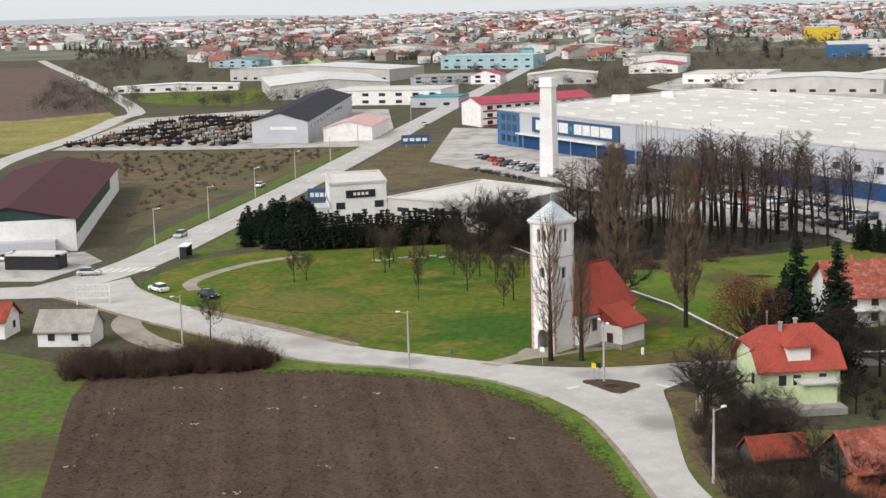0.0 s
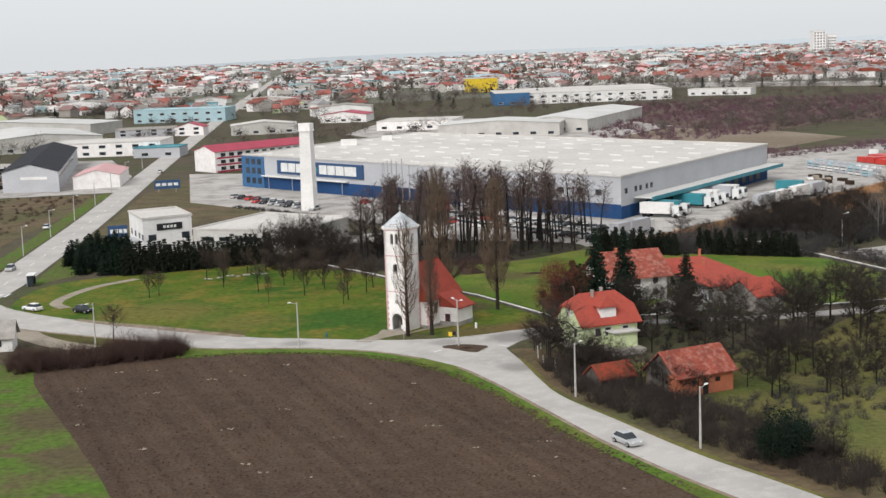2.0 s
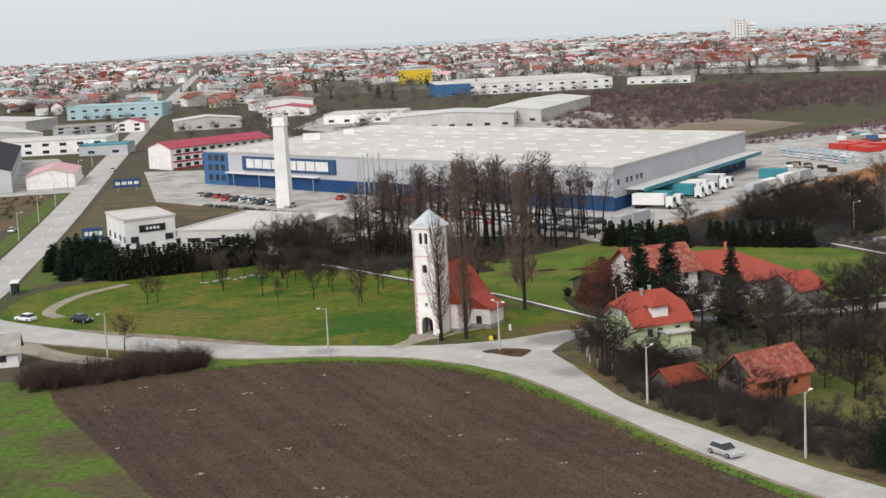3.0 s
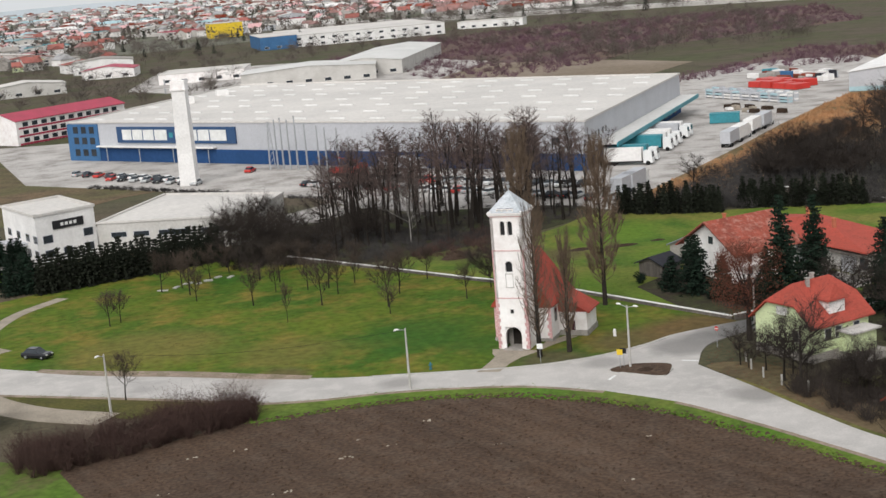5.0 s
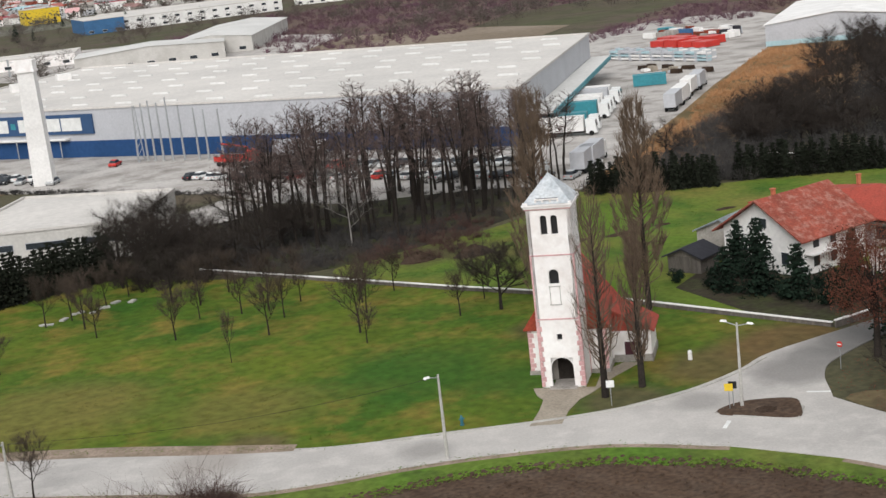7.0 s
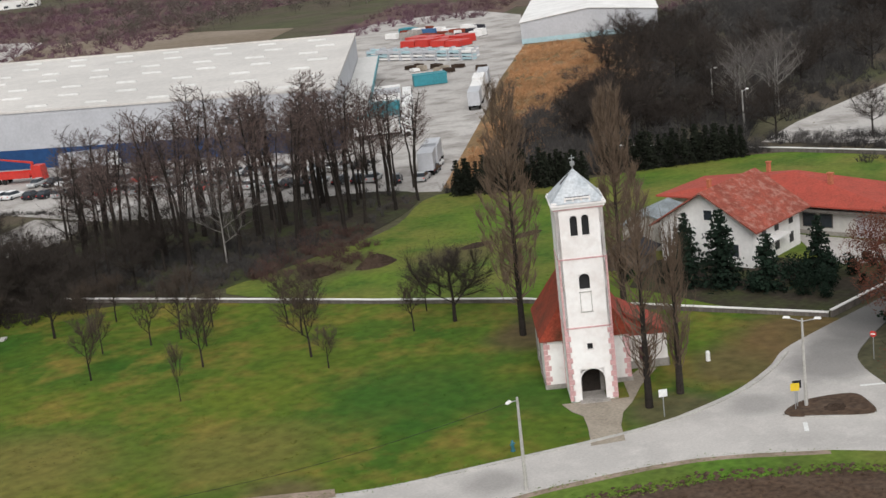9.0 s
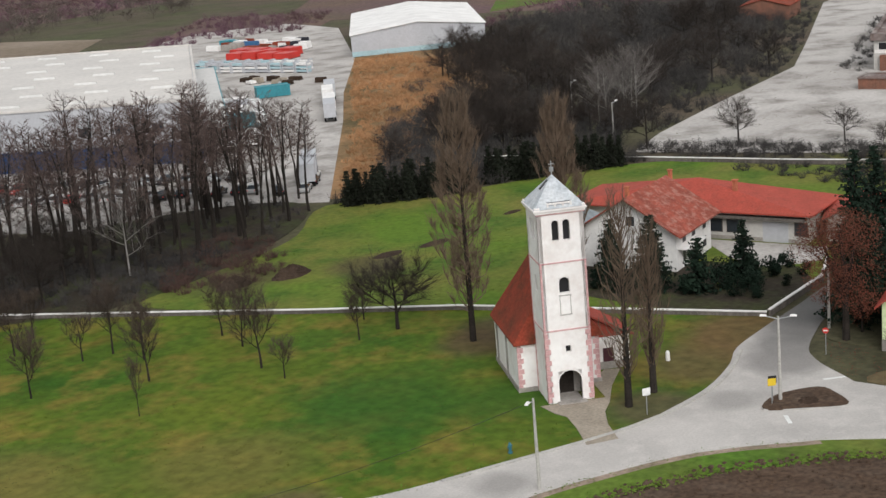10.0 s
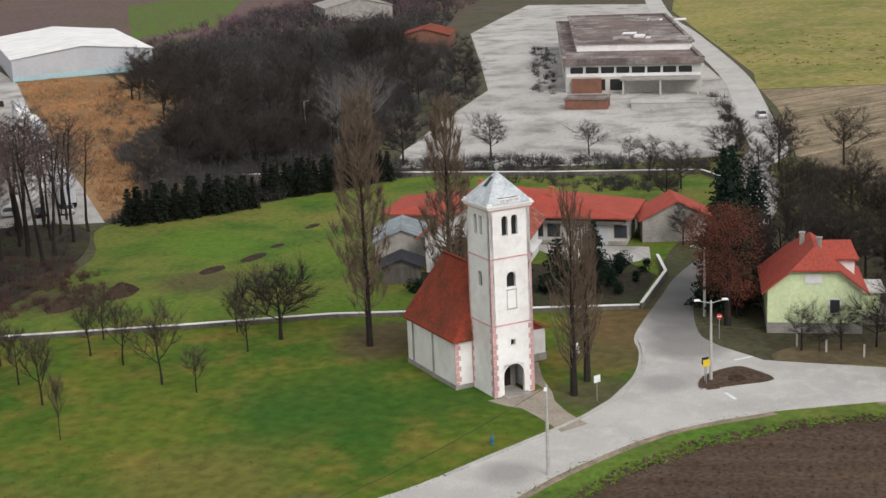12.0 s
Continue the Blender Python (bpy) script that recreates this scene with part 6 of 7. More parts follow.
    else:
        copy_thing(big[i % 3], m4)
# conifers by the farmstead and house
for k, (x, y, h, rd) in enumerate(((31, 12.5, 8.8, 3.2), (32.4, 7.4, 6.4, 2.5), (38, 5.2, 7.4, 2.1), (31, -12, 17.8, 4.0), (35.8, -11.6, 17.2, 3.8), (46, -11.5, 13, 3.6), (28.6, 15.5, 5.5, 2), (33.5, 20, 7, 2.2))):
    t = conifer("spruce", h, rd, 100 + k, "dark green spruce standing by the garden", "spruces", 0.06)
    t.matrix_basis = pose(x, y, 0)
t = leafy("copper_tree", 13.0, 5.2, 120, "tree with dry copper-brown leaves beside the junction", "rust", 13000, 0.28, "", 0.085)
t.matrix_basis = pose(25.2, -14, 0)
t = leafy("copper_bush", 5, 2.6, 121, "small tree with dry reddish leaves", "rust", 1300, 0.25, "", 0.11)
t.matrix_basis = pose(28, -14.2, 0)
t = leafy("evergreen_bush", 6.0, 3.6, 122, "round dark evergreen bush by the road", "conifer", 9000, 0.05, "", 0.13)
t.matrix_basis = pose(39, -88.3, 0)
# thuja row and hedge by the office, pines by the junction
th = conifer("thuja", 6.3, 1.5, 130, "dark green thuja in a clipped row", "thuja row", 0.02, "hedge", 1.2)
row = [(-58 + 31 * k / 30, 76 + 9 * k / 30) for k in range(31)] + [(47.5 + 0.6 * k + 0.8 * math.sin(k * 2), 79 - 0.44 * k + 1.2 * math.sin(k * 3)) for k in range(26)] + [(68 + 0.72 * k + 0.8 * math.sin(k * 2), 69 - 0.45 * k + 1.0 * math.sin(k * 3)) for k in range(26)]
for i, (x, y) in enumerate(row):
    m4 = pose(x, y, 0, 0, 0, 60 * i) @ Matrix.Scale(rng.uniform(0.9, 1.15) * (0.78 if i > 30 else 1), 4)
    th.matrix_basis = m4 if i == 0 else th.matrix_basis
    if i:
        copy_thing(th, m4)
pn = [conifer("pine", 6.5, 2.6, 140 + k, "dark bushy pine beside the road", "pines by the road", 0.05, "conifer", 0.9) for k in range(2)]
for i in range(44):
    x, y = -73 + 15 * rng.random(), 78 + 34 * rng.random()
    x -= (y - 80) * 0.08
    m4 = pose(x, y, 0, 0, 0, 60 * i) @ Matrix.Scale(rng.uniform(0.6, 1.15), 4)
    if i < 2:
        pn[i].matrix_basis = m4
    else:
        copy_thing(pn[i % 2], m4)
# thickets
thicket("scrub_wood", [(60, 78), (80, 86), (103, 108), (140, 132), (188, 178), (214, 204), (262, 230), (340, 190), (325, 164), (228, 114), (186, 94), (142, 83), (112, 75), (98, 67), (90, 60)], 2300, 6.0, "dense dark bare scrub wood", "scrub", 1, 44, 0.04, 1.6)
thicket("reed_bed", [(54, 88), (76, 92), (103, 116), (140, 142), (186, 190), (192, 216), (178, 216), (134, 170), (104, 138)], 1300, 1.7, "tawny dry reed bed between yard and wood", "reed", 21, 22, 0.08, 1.8, "reeds")
thicket("roadside_hedge", [(-63, -22), (-49, -19), (-36.5, -14.6), (-35.5, -9.4), (-48, -11), (-62, -13)], 150, 4.9, "dense reddish-brown bare hedge by the field", "twigs_red", 2, 110, 0.02, 1.1)
thicket("hedge_shrubs", [(-47, -16.5), (-38, -14.6), (-36.6, -10.4), (-46, -11.4)], 34, 6.4, "tall reddish bare shrubs at the hedge end", "twigs_red", 32, 120, 0.02, 0.9)
thicket("bank_bushes", [(18.6, -33), (21, -54), (27, -68), (34, -84), (43, -102), (50, -102), (44, -80), (36, -61), (29, -42), (24, -30)], 620, 3.6, "brown bare bushes on the roadside bank", "twigs", 3, 60, 0.02, 1.3)
thicket("grove_undergrowth", [(-10, 84), (0, 71), (14, 70), (30, 76), (44, 84), (48, 100), (38, 114), (-4, 118), (-16, 104)], 240, 2.1, "dark undergrowth beneath the alders", "scrub", 4, 26, 0.04, 1.3)
thicket("lawn_edge_scrub", [(-22, 98), (-16, 84), (-8, 71), (-2, 64), (6, 66), (14, 69), (22, 72), (14, 84), (0, 98)], 330, 2.6, "dark bare bushes at the lawn edge", "scrub", 14, 26, 0.04, 1.3)
thicket("office_bushes", [(-28, 76), (-24, 71), (-14, 71), (-8, 75), (-9, 92), (-18, 97), (-27, 92)], 190, 3.0, "tangled bare bushes between lawn and office", "twigs", 17, 40, 0.035, 1.5)
thicket("wood_fringe", [(58, 84), (97, 120), (124, 131), (115, 111.5), (72, 74), (62, 78)], 320, 4.6, "grey-brown bare bushes between reeds and wood", "scrub", 18, 44, 0.04, 1.6)
thicket("lane_bushes", [(86, 24), (88, 10), (99, 14), (94, 36), (90, 42)], 90, 2.0, "dark bare bushes behind the farmstead", "scrub", 19, 40, 0.035, 1.5)
thicket("heap_bushes", [(24, 82), (27, 73), (20, 60), (13, 57.5), (2, 62.5), (6, 70), (14, 76)], 150, 2.0, "reddish bare bushes round the earth heaps", "twigs_red", 16, 44, 0.03, 1.4)
thicket("meadow_hedge", [(46, 83), (59, 72), (75, 64), (90, 55), (92, 60), (78, 72), (60, 84)], 300, 3.6, "dark bare hedge along the meadow edge", "scrub", 15, 40, 0.035, 1.5)
thicket("far_scrub", [(240, 232), (300, 262), (457, 300), (637, 436), (760, 420), (635, 300), (480, 220), (420, 196), (340, 196), (270, 232)], 1300, 5.5, "purplish grey scrub beyond the wood", "heathtwig", 25, 18, 0.12, 2.4)
thicket("factory_brush", [(184, 68), (187, 68), (277, 105), (275, 110), (225, 90), (182, 72)], 70, 2.2, "dark bushes along the factory wall", "scrub", 27, 30, 0.05, 1.6)
thicket("yard_edge_brush", [(112, 68), (144, 76), (189, 87), (230, 107), (316, 150), (316, 158), (228, 115), (186, 95), (142, 84), (112, 76)], 200, 3.0, "dark bushes creeping over the yard edge", "scrub", 28, 30, 0.05, 1.6)
thicket("lane_brush", [(104, 12), (124, 12), (150, 20), (186, 33), (184, 30), (150, 16.5), (124, 9.6), (104, 10)], 60, 3.0, "bare bushes between yard and lane", "twigs", 29, 34, 0.045, 1.5)
thicket("yard_heath_scrub", [(122.1, 280), (165.9, 306), (214.8, 326.5), (245.7, 313.5), (301.1, 354.8), (277.2, 410.2), (185.7, 328.9), (137.8, 357.8), (118.5, 387.8)], 420, 4.0, "purple-brown scrub behind the yard", "heathtwig", 30, 20, 0.1, 2.2)
thicket("reed_scrub", [(58, 84), (82, 92), (112, 116), (150, 146), (186, 184), (170, 184), (114, 139), (76, 98)], 90, 3.0, "dark bushes scattered through the reeds", "scrub", 22, 34, 0.04, 1.6)
thicket("car_park_hedge", [(-45, 206), (-25, 180), (0, 144), (8, 132), (9.5, 133), (1.5, 145.5), (-23, 182), (-43, 208)], 260, 1.3, "low dark hedge along the car park", "scrub", 23, 30, 0.04, 1.2)
thicket("wall_scrub", [(94, 60), (98, 66), (105, 58), (112, 34), (114, 12), (106, 10), (99, 34)], 260, 2.4, "dark bushes behind the meadow wall", "scrub", 24, 34, 0.035, 1.5)
thicket("heath_scrub", [(116.6, 394.9), (172, 416.7), (240.3, 502.1), (393.7, 548.2), (480.3, 740.3), (300, 799.9), (198.9, 779.3), (103.9, 639.5)], 1900, 5, "purplish scrub on the heath", "heathtwig", 5, 20, 0.13, 2.6)
thicket("orchard_scrub", [(36.1, -15.6), (69.5, -8.9), (87.9, -5.8), (85.2, -24.6), (69.6, -51.1), (50.8, -50), (38.8, -34.9)], 230, 2.2, "brown tangled orchard undergrowth", "twigs", 6, 56, 0.022, 1.3)
thicket("barn_scrub", [(26.2, -48.6), (31.1, -56.6), (41.6, -58.9), (56.5, -51.9), (59.9, -43.2), (69.6, -49), (58.9, -70.9), (43.7, -78.1), (35.9, -67.8)], 150, 2.0, "dark brambles and bushes round the barn", "scrub", 26, 46, 0.024, 1.4)
thicket("wood_by_halls", [(-255.6, 988.7), (-116.5, 922), (-126.2, 1001), (-245.7, 1064)], 300, 10, "bare grey wood behind the halls", "scrub", 7, 16, 0.3, 1.6)
thicket("waste_bushes", [(-179.2, 256.8), (-124.6, 265.5), (-95, 265.2), (-104.9, 150.1), (-109.1, 118.1), (-128.6, 184.7), (-166.1, 193.1)], 300, 1.8, "scattered dry bushes on waste ground", "twigs_red", 9, 30, 0.05, 1.5)
thicket("east_woods", [(220, 222.4), (279.4, 229.8), (404.4, 284.7), (508.6, 252.5), (381.5, 184.5), (226.1, 127.3), (191.9, 141.1)], 700, 7, "bare dark woods beyond the yard", "scrub", 10, 18, 0.14, 1.6)
g = random.Random(31)
row = conifer("far_conifer", 14, 4.5, 150, "dark conifer among the distant houses", "distant conifers", 0.05, "conifer", 0.35)
far = [(-760 + 20 * k, 1510 - 30 * k) for k in range(14)] + [(g.uniform(-0.3, 0.38) * (yy + 240), yy) for yy in [g.uniform(850, 2300) for k in range(120)]]
for i, (x, y) in enumerate(far):
    m4 = pose(x, y, 0, 0, 0, 30 * i) @ Matrix.Scale(g.uniform(0.6, 1.2), 4)
    row.matrix_basis = m4 if i == 0 else row.matrix_basis
    if i:
        copy_thing(row, m4)


def far_trees(name, count, y0, y1, spread, seed, label, avoid, big=1.0):
    """Bare trees and bushes among far houses, as one joined crown mesh."""
    g = random.Random(seed)
    m = Mesh()
    done = 0
    while done < count:
        y = y0 + (y1 - y0) * g.random() ** 1.4
        x = g.uniform(*spread) * (y + 240)
        done += 1
        if avoid(x, y):
            continue
        h, r = g.uniform(4, 10) * big ** 0.5, g.uniform(1.6, 4) * big
        near = y < 1100
        m.stick((x, y, -0.1), (x, y, h * 0.8), 0.14, g)
        for k in range(110 if near else 34):
            v = Vector((g.gauss(0, 0.5), g.gauss(0, 0.5), g.gauss(0, 0.4)))
            q = Vector((x + v.x * r, y + v.y * r, max(0.8, h * 0.58 + v.z * h * 0.5)))
            if near:
                m.stick(q, q + Vector((v.x * 2 + g.uniform(-0.6, 0.6), v.y * 2 + g.uniform(-0.6, 0.6), g.uniform(0.3, 1.8))), 0.11, g)
            else:
                m.leaf(q, g.uniform(0.4, 0.9) * big, g)
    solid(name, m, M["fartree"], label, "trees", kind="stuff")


busy = lambda x, y: abs(x - road_x(y)) < 12 or (-70 < x < 135 and y < 470) or (90 < x < 250 and 830 < y < 980) or (-165 < x < -88 and y < 410) or any(abs(x - fx) < fr and abs(y - fy) < fr for fx, fy, fr in FOOT)
far_trees("town_trees", 1500, 900, 2600, (-0.42, 0.5), 43, "dark garden trees among the town houses", busy, 2.0)
far_trees("far_trees", 2900, 440, 4200, (-0.42, 0.45), 41, "bare grey trees and bushes among the houses", busy)

# ---- walls, lamps, signs ----
def low_wall(name, pts, h, label, post=6.0):
    top = thing(name, pose(0, 0, 0), label, "wall", kind="structure")
    for (x0, y0), (x1, y1) in zip(pts, pts[1:]):
        a, b = Vector((x0, y0)), Vector((x1, y1))
        n = max(1, round((b - a).length / post))
        for k in range(n):
            p, q = a.lerp(b, k / n), a.lerp(b, (k + 1) / n)
            part("panel", edge_box(Mesh(), p, q, 0.0, (q - p).length - 0.03, -0.1, h - 0.12, -0.11, 0.11), M["boards"], top)
            part("coping", edge_box(Mesh(), p, q, -0.02, (q - p).length + 0.02, h - 0.12, h, -0.17, 0.17), M["whitewall"], top)
    return top


low_wall("churchyard_wall", [(-16, 78), (-4, 58), (6, 41), (15, 27), (23, 8.5), (28.2, -3.6)], 0.55, "low wall with white coping along the churchyard")
low_wall("garden_wall", [(28.4, -3.8), (42, -2.2), (49, 1)], 0.75, "low garden wall with white coping along the lane")
low_wall("lane_wall", [(103, 11), (97, 5), (80, 0.8), (68, -0.8)], 0.7, "low white-coped wall along the lane")
low_wall("meadow_wall", [(82, 84), (91, 54), (96, 34), (103, 12)], 0.7, "low white wall behind the farmstead")
# dark ground colour paints the shade under the garden conifers
patch("garden_bed", [(29.6, -2.8), (42, -1.2), (46, 3), (44, 11), (41, 22), (34, 27), (25.5, 21), (25.5, 7)], 0.02, M["litter_shade"], "garden ground inside the wall, darkened as conifer shade", "garden", closed_smooth=False)
patch("farm_court", [(44, 7), (47, 3.5), (49.5, 2), (55, 4), (52, 20), (49, 16), (46, 12)], 0.03, M["yard"], "pale paved farm court", "yard", closed_smooth=False)
solid("lawn_path", ribbon(*along(smooth_line([(-64, 37), (-67, 43), (-66, 52), (-62, 62), (-55, 70)], 5), 2.4), 0.03), M["gravel"], "pale trodden path across the lawn", "path", kind="structure")
solid("dirt_track", ribbon(*along(smooth_line([(-71, 27), (-67.5, 21), (-66, 12), (-60, 3), (-52, -4)], 5), 4.5), 0.02), M["gravel"], "muddy pale track beside the road", "path", kind="structure")
patch("bank_grass", [(-66, 15), (-53, 6), (-42, -2), (-35, -7.6), (-37, -10), (-50, -5), (-58, 2)], 0.0, M["dry"], "patchy brown grass by the track", "verge", closed_smooth=False)
solid("shoulder", ribbon(*along(SE, 1.5), 0.024), M["shoulder"], "dirt shoulder between road and verge", "shoulder", kind="structure")
solid("shoulder_north", ribbon([p + Vector((0.5, 0.9)) for p in NE[14:35]], [p + Vector((-0.75, -1.3)) * (0.4 + 0.6 * math.sin(i / 20 * math.pi)) for i, p in enumerate(NE[14:35])], 0.033), M["shoulder"], "dirt shoulder along the lawn", "shoulder", kind="structure")
solid("shoulder_south", ribbon(*along(SB[18:], 1.3), 0.026), M["shoulder"], "dirt shoulder of the south road", "shoulder", kind="structure")
kerb = smooth_line([(-20.5, -3.9), (-16, -5.5), (-6, -9.1), (1, -10.6), (8, -10.4), (13.5, -8.9), (17.6, -7.1)])
solid("kerb", ribbon(*along(kerb, 0.32), 0.14), M["concrete"], "pale concrete kerb along the lawn", "kerb", kind="structure")
ik = [Vector(q) for q in ((5.3, -17), (8.6, -16), (12.3, -18.1), (11.7, -20.5), (9.7, -22.5), (7.1, -19.9), (5.3, -17))]
solid("island_kerb", ribbon(*along(ik, 0.3), 0.13), M["concrete"], "concrete kerb round the island", "kerb", kind="structure")
for pts in ([(14.3, -17.6), (15.9, -18.9)], [(5.1, -19.2), (3.7, -20.5)]):
    solid("road_marking", ribbon(*along([Vector(q) for q in pts], 0.36), 0.046, 0.004), M["whitepaint"], "worn white stop line on the road", "road marking", "road markings")
for k in range(7):
    c = Vector((-88.5 + 1.5 * k, 52 + 0.3 * k))
    solid("crossing_stripe", ribbon(*along([c, c + Vector((0.4, 4))], 0.6), 0.048, 0.004), M["whitepaint"], "faded white pedestrian crossing stripe", "road marking", "crossing stripes")
for k in range(20):
    c = Vector((-83.3 - 0.15 * k, 70 + 14 * k))
    solid("lane_dash", ribbon(*along([c, c + Vector((-0.02, 5))], 0.22), 0.046, 0.004), M["whitepaint"], "faded white lane dash on asphalt", "road marking", "lane dashes")


def lamp_post(h, arms, label, turn=0):
    t = thing("street_lamp", pose(0, 0, 0), label, "street lamp", "street lamps")
    part("pole", Mesh().chain([(0, 0, -0.1), (0, 0, h * 0.5), (0, 0, h)], [0.16, 0.13, 0.09], 8), M["concrete"], t)
    for s in arms:
        part("arm", Mesh().tube((0, 0, h - 0.25), (s * 1.3, 0, h + 0.05), 0.05, 0.04, 5), M["metal"], t)
        hd = part("lamp_head", Mesh().hull([(s * 1.25 - 0.3, -0.13, h), (s * 1.25 + 0.3, -0.13, h), (s * 1.25 + 0.3, 0.13, h), (s * 1.25 - 0.3, 0.13, h)], [(s * 1.25 - 0.22, -0.08, h + 0.15), (s * 1.25 + 0.22, -0.08, h + 0.15), (s * 1.25 + 0.22, 0.08, h + 0.15), (s * 1.25 - 0.22, 0.08, h + 0.15)]), M["whitewall"], t, "white lamp head")
    return t


one = lamp_post(7.4, (1,), "concrete street lamp with one white head")
one.matrix_basis = pose(-17.6, -11.4, 0, 0, 0, 200)
for x, y, a in ((-51.6, -2.6, 230), (20.9, -53.5, 40), (31.2, -81, 40), (27.6, -10.9, 90), (100, 69, 0), (118, 92, 0), (-88.5, 82, 0), (-89, 116, 0), (-89.5, 152, 0), (-90, 190, 0), (-91, 232, 0), (-92, 272, 0), (-94, 320, 0), (-96, 380, 0), (-98, 450, 0)):
    copy_thing(one, pose(x, y, 0, 0, 0, a))
two = lamp_post(7.6, (-1, 1), "concrete street lamp with two white heads on the island")
two.matrix_basis = pose(7.9, -17.1, 0, 0, 0, 118)


def road_sign(x, y, turn, kind, label):
    t = thing("road_sign", pose(x, y, 0, 0, 0, turn), label, "road sign", "road signs")
    part("post", Mesh().tube((0, 0, -0.1), (0, 0, 2.2), 0.04, 0.04, 6), M["metal"], t)
    if kind == "stop":
        part("plate", Mesh().hull([(0.3 * math.cos(k * math.pi / 4 + 0.39), -0.04, 2.3 + 0.3 * math.sin(k * math.pi / 4 + 0.39)) for k in range(8)], [(0.3 * math.cos(k * math.pi / 4 + 0.39), -0.07, 2.3 + 0.3 * math.sin(k * math.pi / 4 + 0.39)) for k in range(8)]), M["red"], t, "red octagonal plate")
        part("bar", Mesh().box(-0.2, -0.09, 2.24, 0.2, -0.068, 2.36), M["whitepaint"], t)
    else:
        part("plate", Mesh().box(-0.36, -0.07, 1.75, 0.36, -0.03, 2.4), M[kind], t, "plain sign plate")
    return t


road_sign(20.6, -14.4, -65, "stop", "red stop sign on a post by the junction")
road_sign(-0.5, -9.2, -30, "whitepaint", "white backed sign plate on a post")
road_sign(6.7, -17.0, -40, "yellow", "yellow direction plate on the traffic island")
road_sign(7.3, -16.7, -40, "dark", "dark backed sign plate on the traffic island")
hy = thing("hydrant", pose(-13.2, -4.7, 0), "small blue street hydrant on the lawn edge", "hydrant")
part("barrel", Mesh().chain([(0, 0, -0.1), (0, 0, 0.12), (0, 0, 0.14), (0, 0, 0.75), (0, 0, 0.95)], [0.2, 0.2, 0.14, 0.14, 0.05], 10), M["hydrant"], hy)
for s in (-1, 1):
    part("outlet", Mesh().tube((0, 0, 0.6), (s * 0.25, 0, 0.6), 0.07, 0.07, 8), M["hydrant"], hy)
st = thing("marker_stone", pose(12, -2.7, 0), "small white stone post on the lawn", "stone post")
part("stone", Mesh().chain([(0, 0, -0.1), (0, 0, 0.8), (0, 0, 0.95)], [0.22, 0.2, 0.1], 8), M["whitewall"], st)
for x, y in ((20.4, -22.1), (19.5, -25.1), (19.1, -28.7), (19.4, -32.3), (20.7, -35.8)):
    f = thing("fence_post", pose(x, y, 0), "short pale concrete fence post in grass", "fence post", "fence posts")
    part("post", Mesh().box(-0.08, -0.08, -0.1, 0.08, 0.08, 1.2), M["concrete"], f)
# overhead cable between lamp posts
cb = thing("cable", pose(0, 0, 0), "thin sagging black overhead cable between posts", "cable")
pa, pb = Vector((-17.6, -11.4, 7.2)), Vector((-51.6, -2.6, 7.2))
pts = [pa.lerp(pb, k / 12) - Vector((0, 0, 1.0 * math.sin(math.pi * k / 12))) for k in range(13)]
wire = Mesh()
ring = [(0, 0.024, 0), (0.012, -0.02, -0.014), (-0.012, -0.02, 0.014)]
wire.add([p + Vector(o) for p in pts for o in ring], [(3 * k + a, 3 * k + (a + 1) % 3, 3 * k + 3 + (a + 1) % 3, 3 * k + 3 + a) for k in range(len(pts) - 1) for a in range(3)])
part("wire", wire, M["dark"], cb)
# bus shelter and sign frame
bs = thing("bus_shelter", pose(-77, 68.5, 0, 0, 0, 95), "small white roadside bus shelter with flat roof", "bus shelter")
part("roof", Mesh().box(-2.2, -0.9, 2.3, 2.2, 0.9, 2.45), M["whitewall"], bs)
part("back_wall", Mesh().box(-2.1, 0.7, 0, 2.1, 0.8, 2.3), M["greywall"], bs)
for s in (-1, 1):
    part("side_wall", Mesh().box(s * 2.05 - 0.05, -0.6, 0, s * 2.05 + 0.05, 0.7, 2.3), M["glass"], bs)
fr = thing("sign_frame", pose(-77, 25.5, 0, 0, 0, 8), "large open white slatted roadside frame on posts", "sign")
for z in (1.0, 2.1, 3.15):
    part("rail", Mesh().box(-2.6, -0.06, z - 0.07, 2.6, 0.06, z + 0.07), M["whitepaint"], fr)
for k in range(6):
    part("slat", Mesh().box(-2.2 + 0.8 * k, -0.03, 1.07, -1.9 + 0.8 * k, 0.03, 3.08), M["paleroof"], fr)
for s in (-1, 1):
    part("post", Mesh().box(s * 2.7 - 0.1, -0.1, -0.1, s * 2.7 + 0.1, 0.1, 3.3), M["whitepaint"], fr)


# ---- vehicles ----
def car(label, paint, group="parked cars"):
    t = thing("car", pose(0, 0, 0), label, "car", group)
    low = [(-2.1, -0.82, 0.25), (2.1, -0.82, 0.25), (2.1, 0.82, 0.25), (-2.1, 0.82, 0.25)]
    mid = [(-2.15, -0.88, 0.6), (2.15, -0.88, 0.6), (2.15, 0.88, 0.6), (-2.15, 0.88, 0.6)]
    top = [(-2.05, -0.8, 0.88), (1.95, -0.8, 0.82), (1.95, 0.8, 0.82), (-2.05, 0.8, 0.88)]
    part("body", Mesh().hull(low, mid).hull(mid, top), M[paint], t)
    part("cabin_glass", Mesh().hull([(-1.75, -0.78, 0.86), (1.0, -0.78, 0.83), (1.0, 0.78, 0.83), (-1.75, 0.78, 0.86)], [(-1.3, -0.62, 1.38), (0.25, -0.62, 1.4), (0.25, 0.62, 1.4), (-1.3, 0.62, 1.38)]), M["glass"], t)
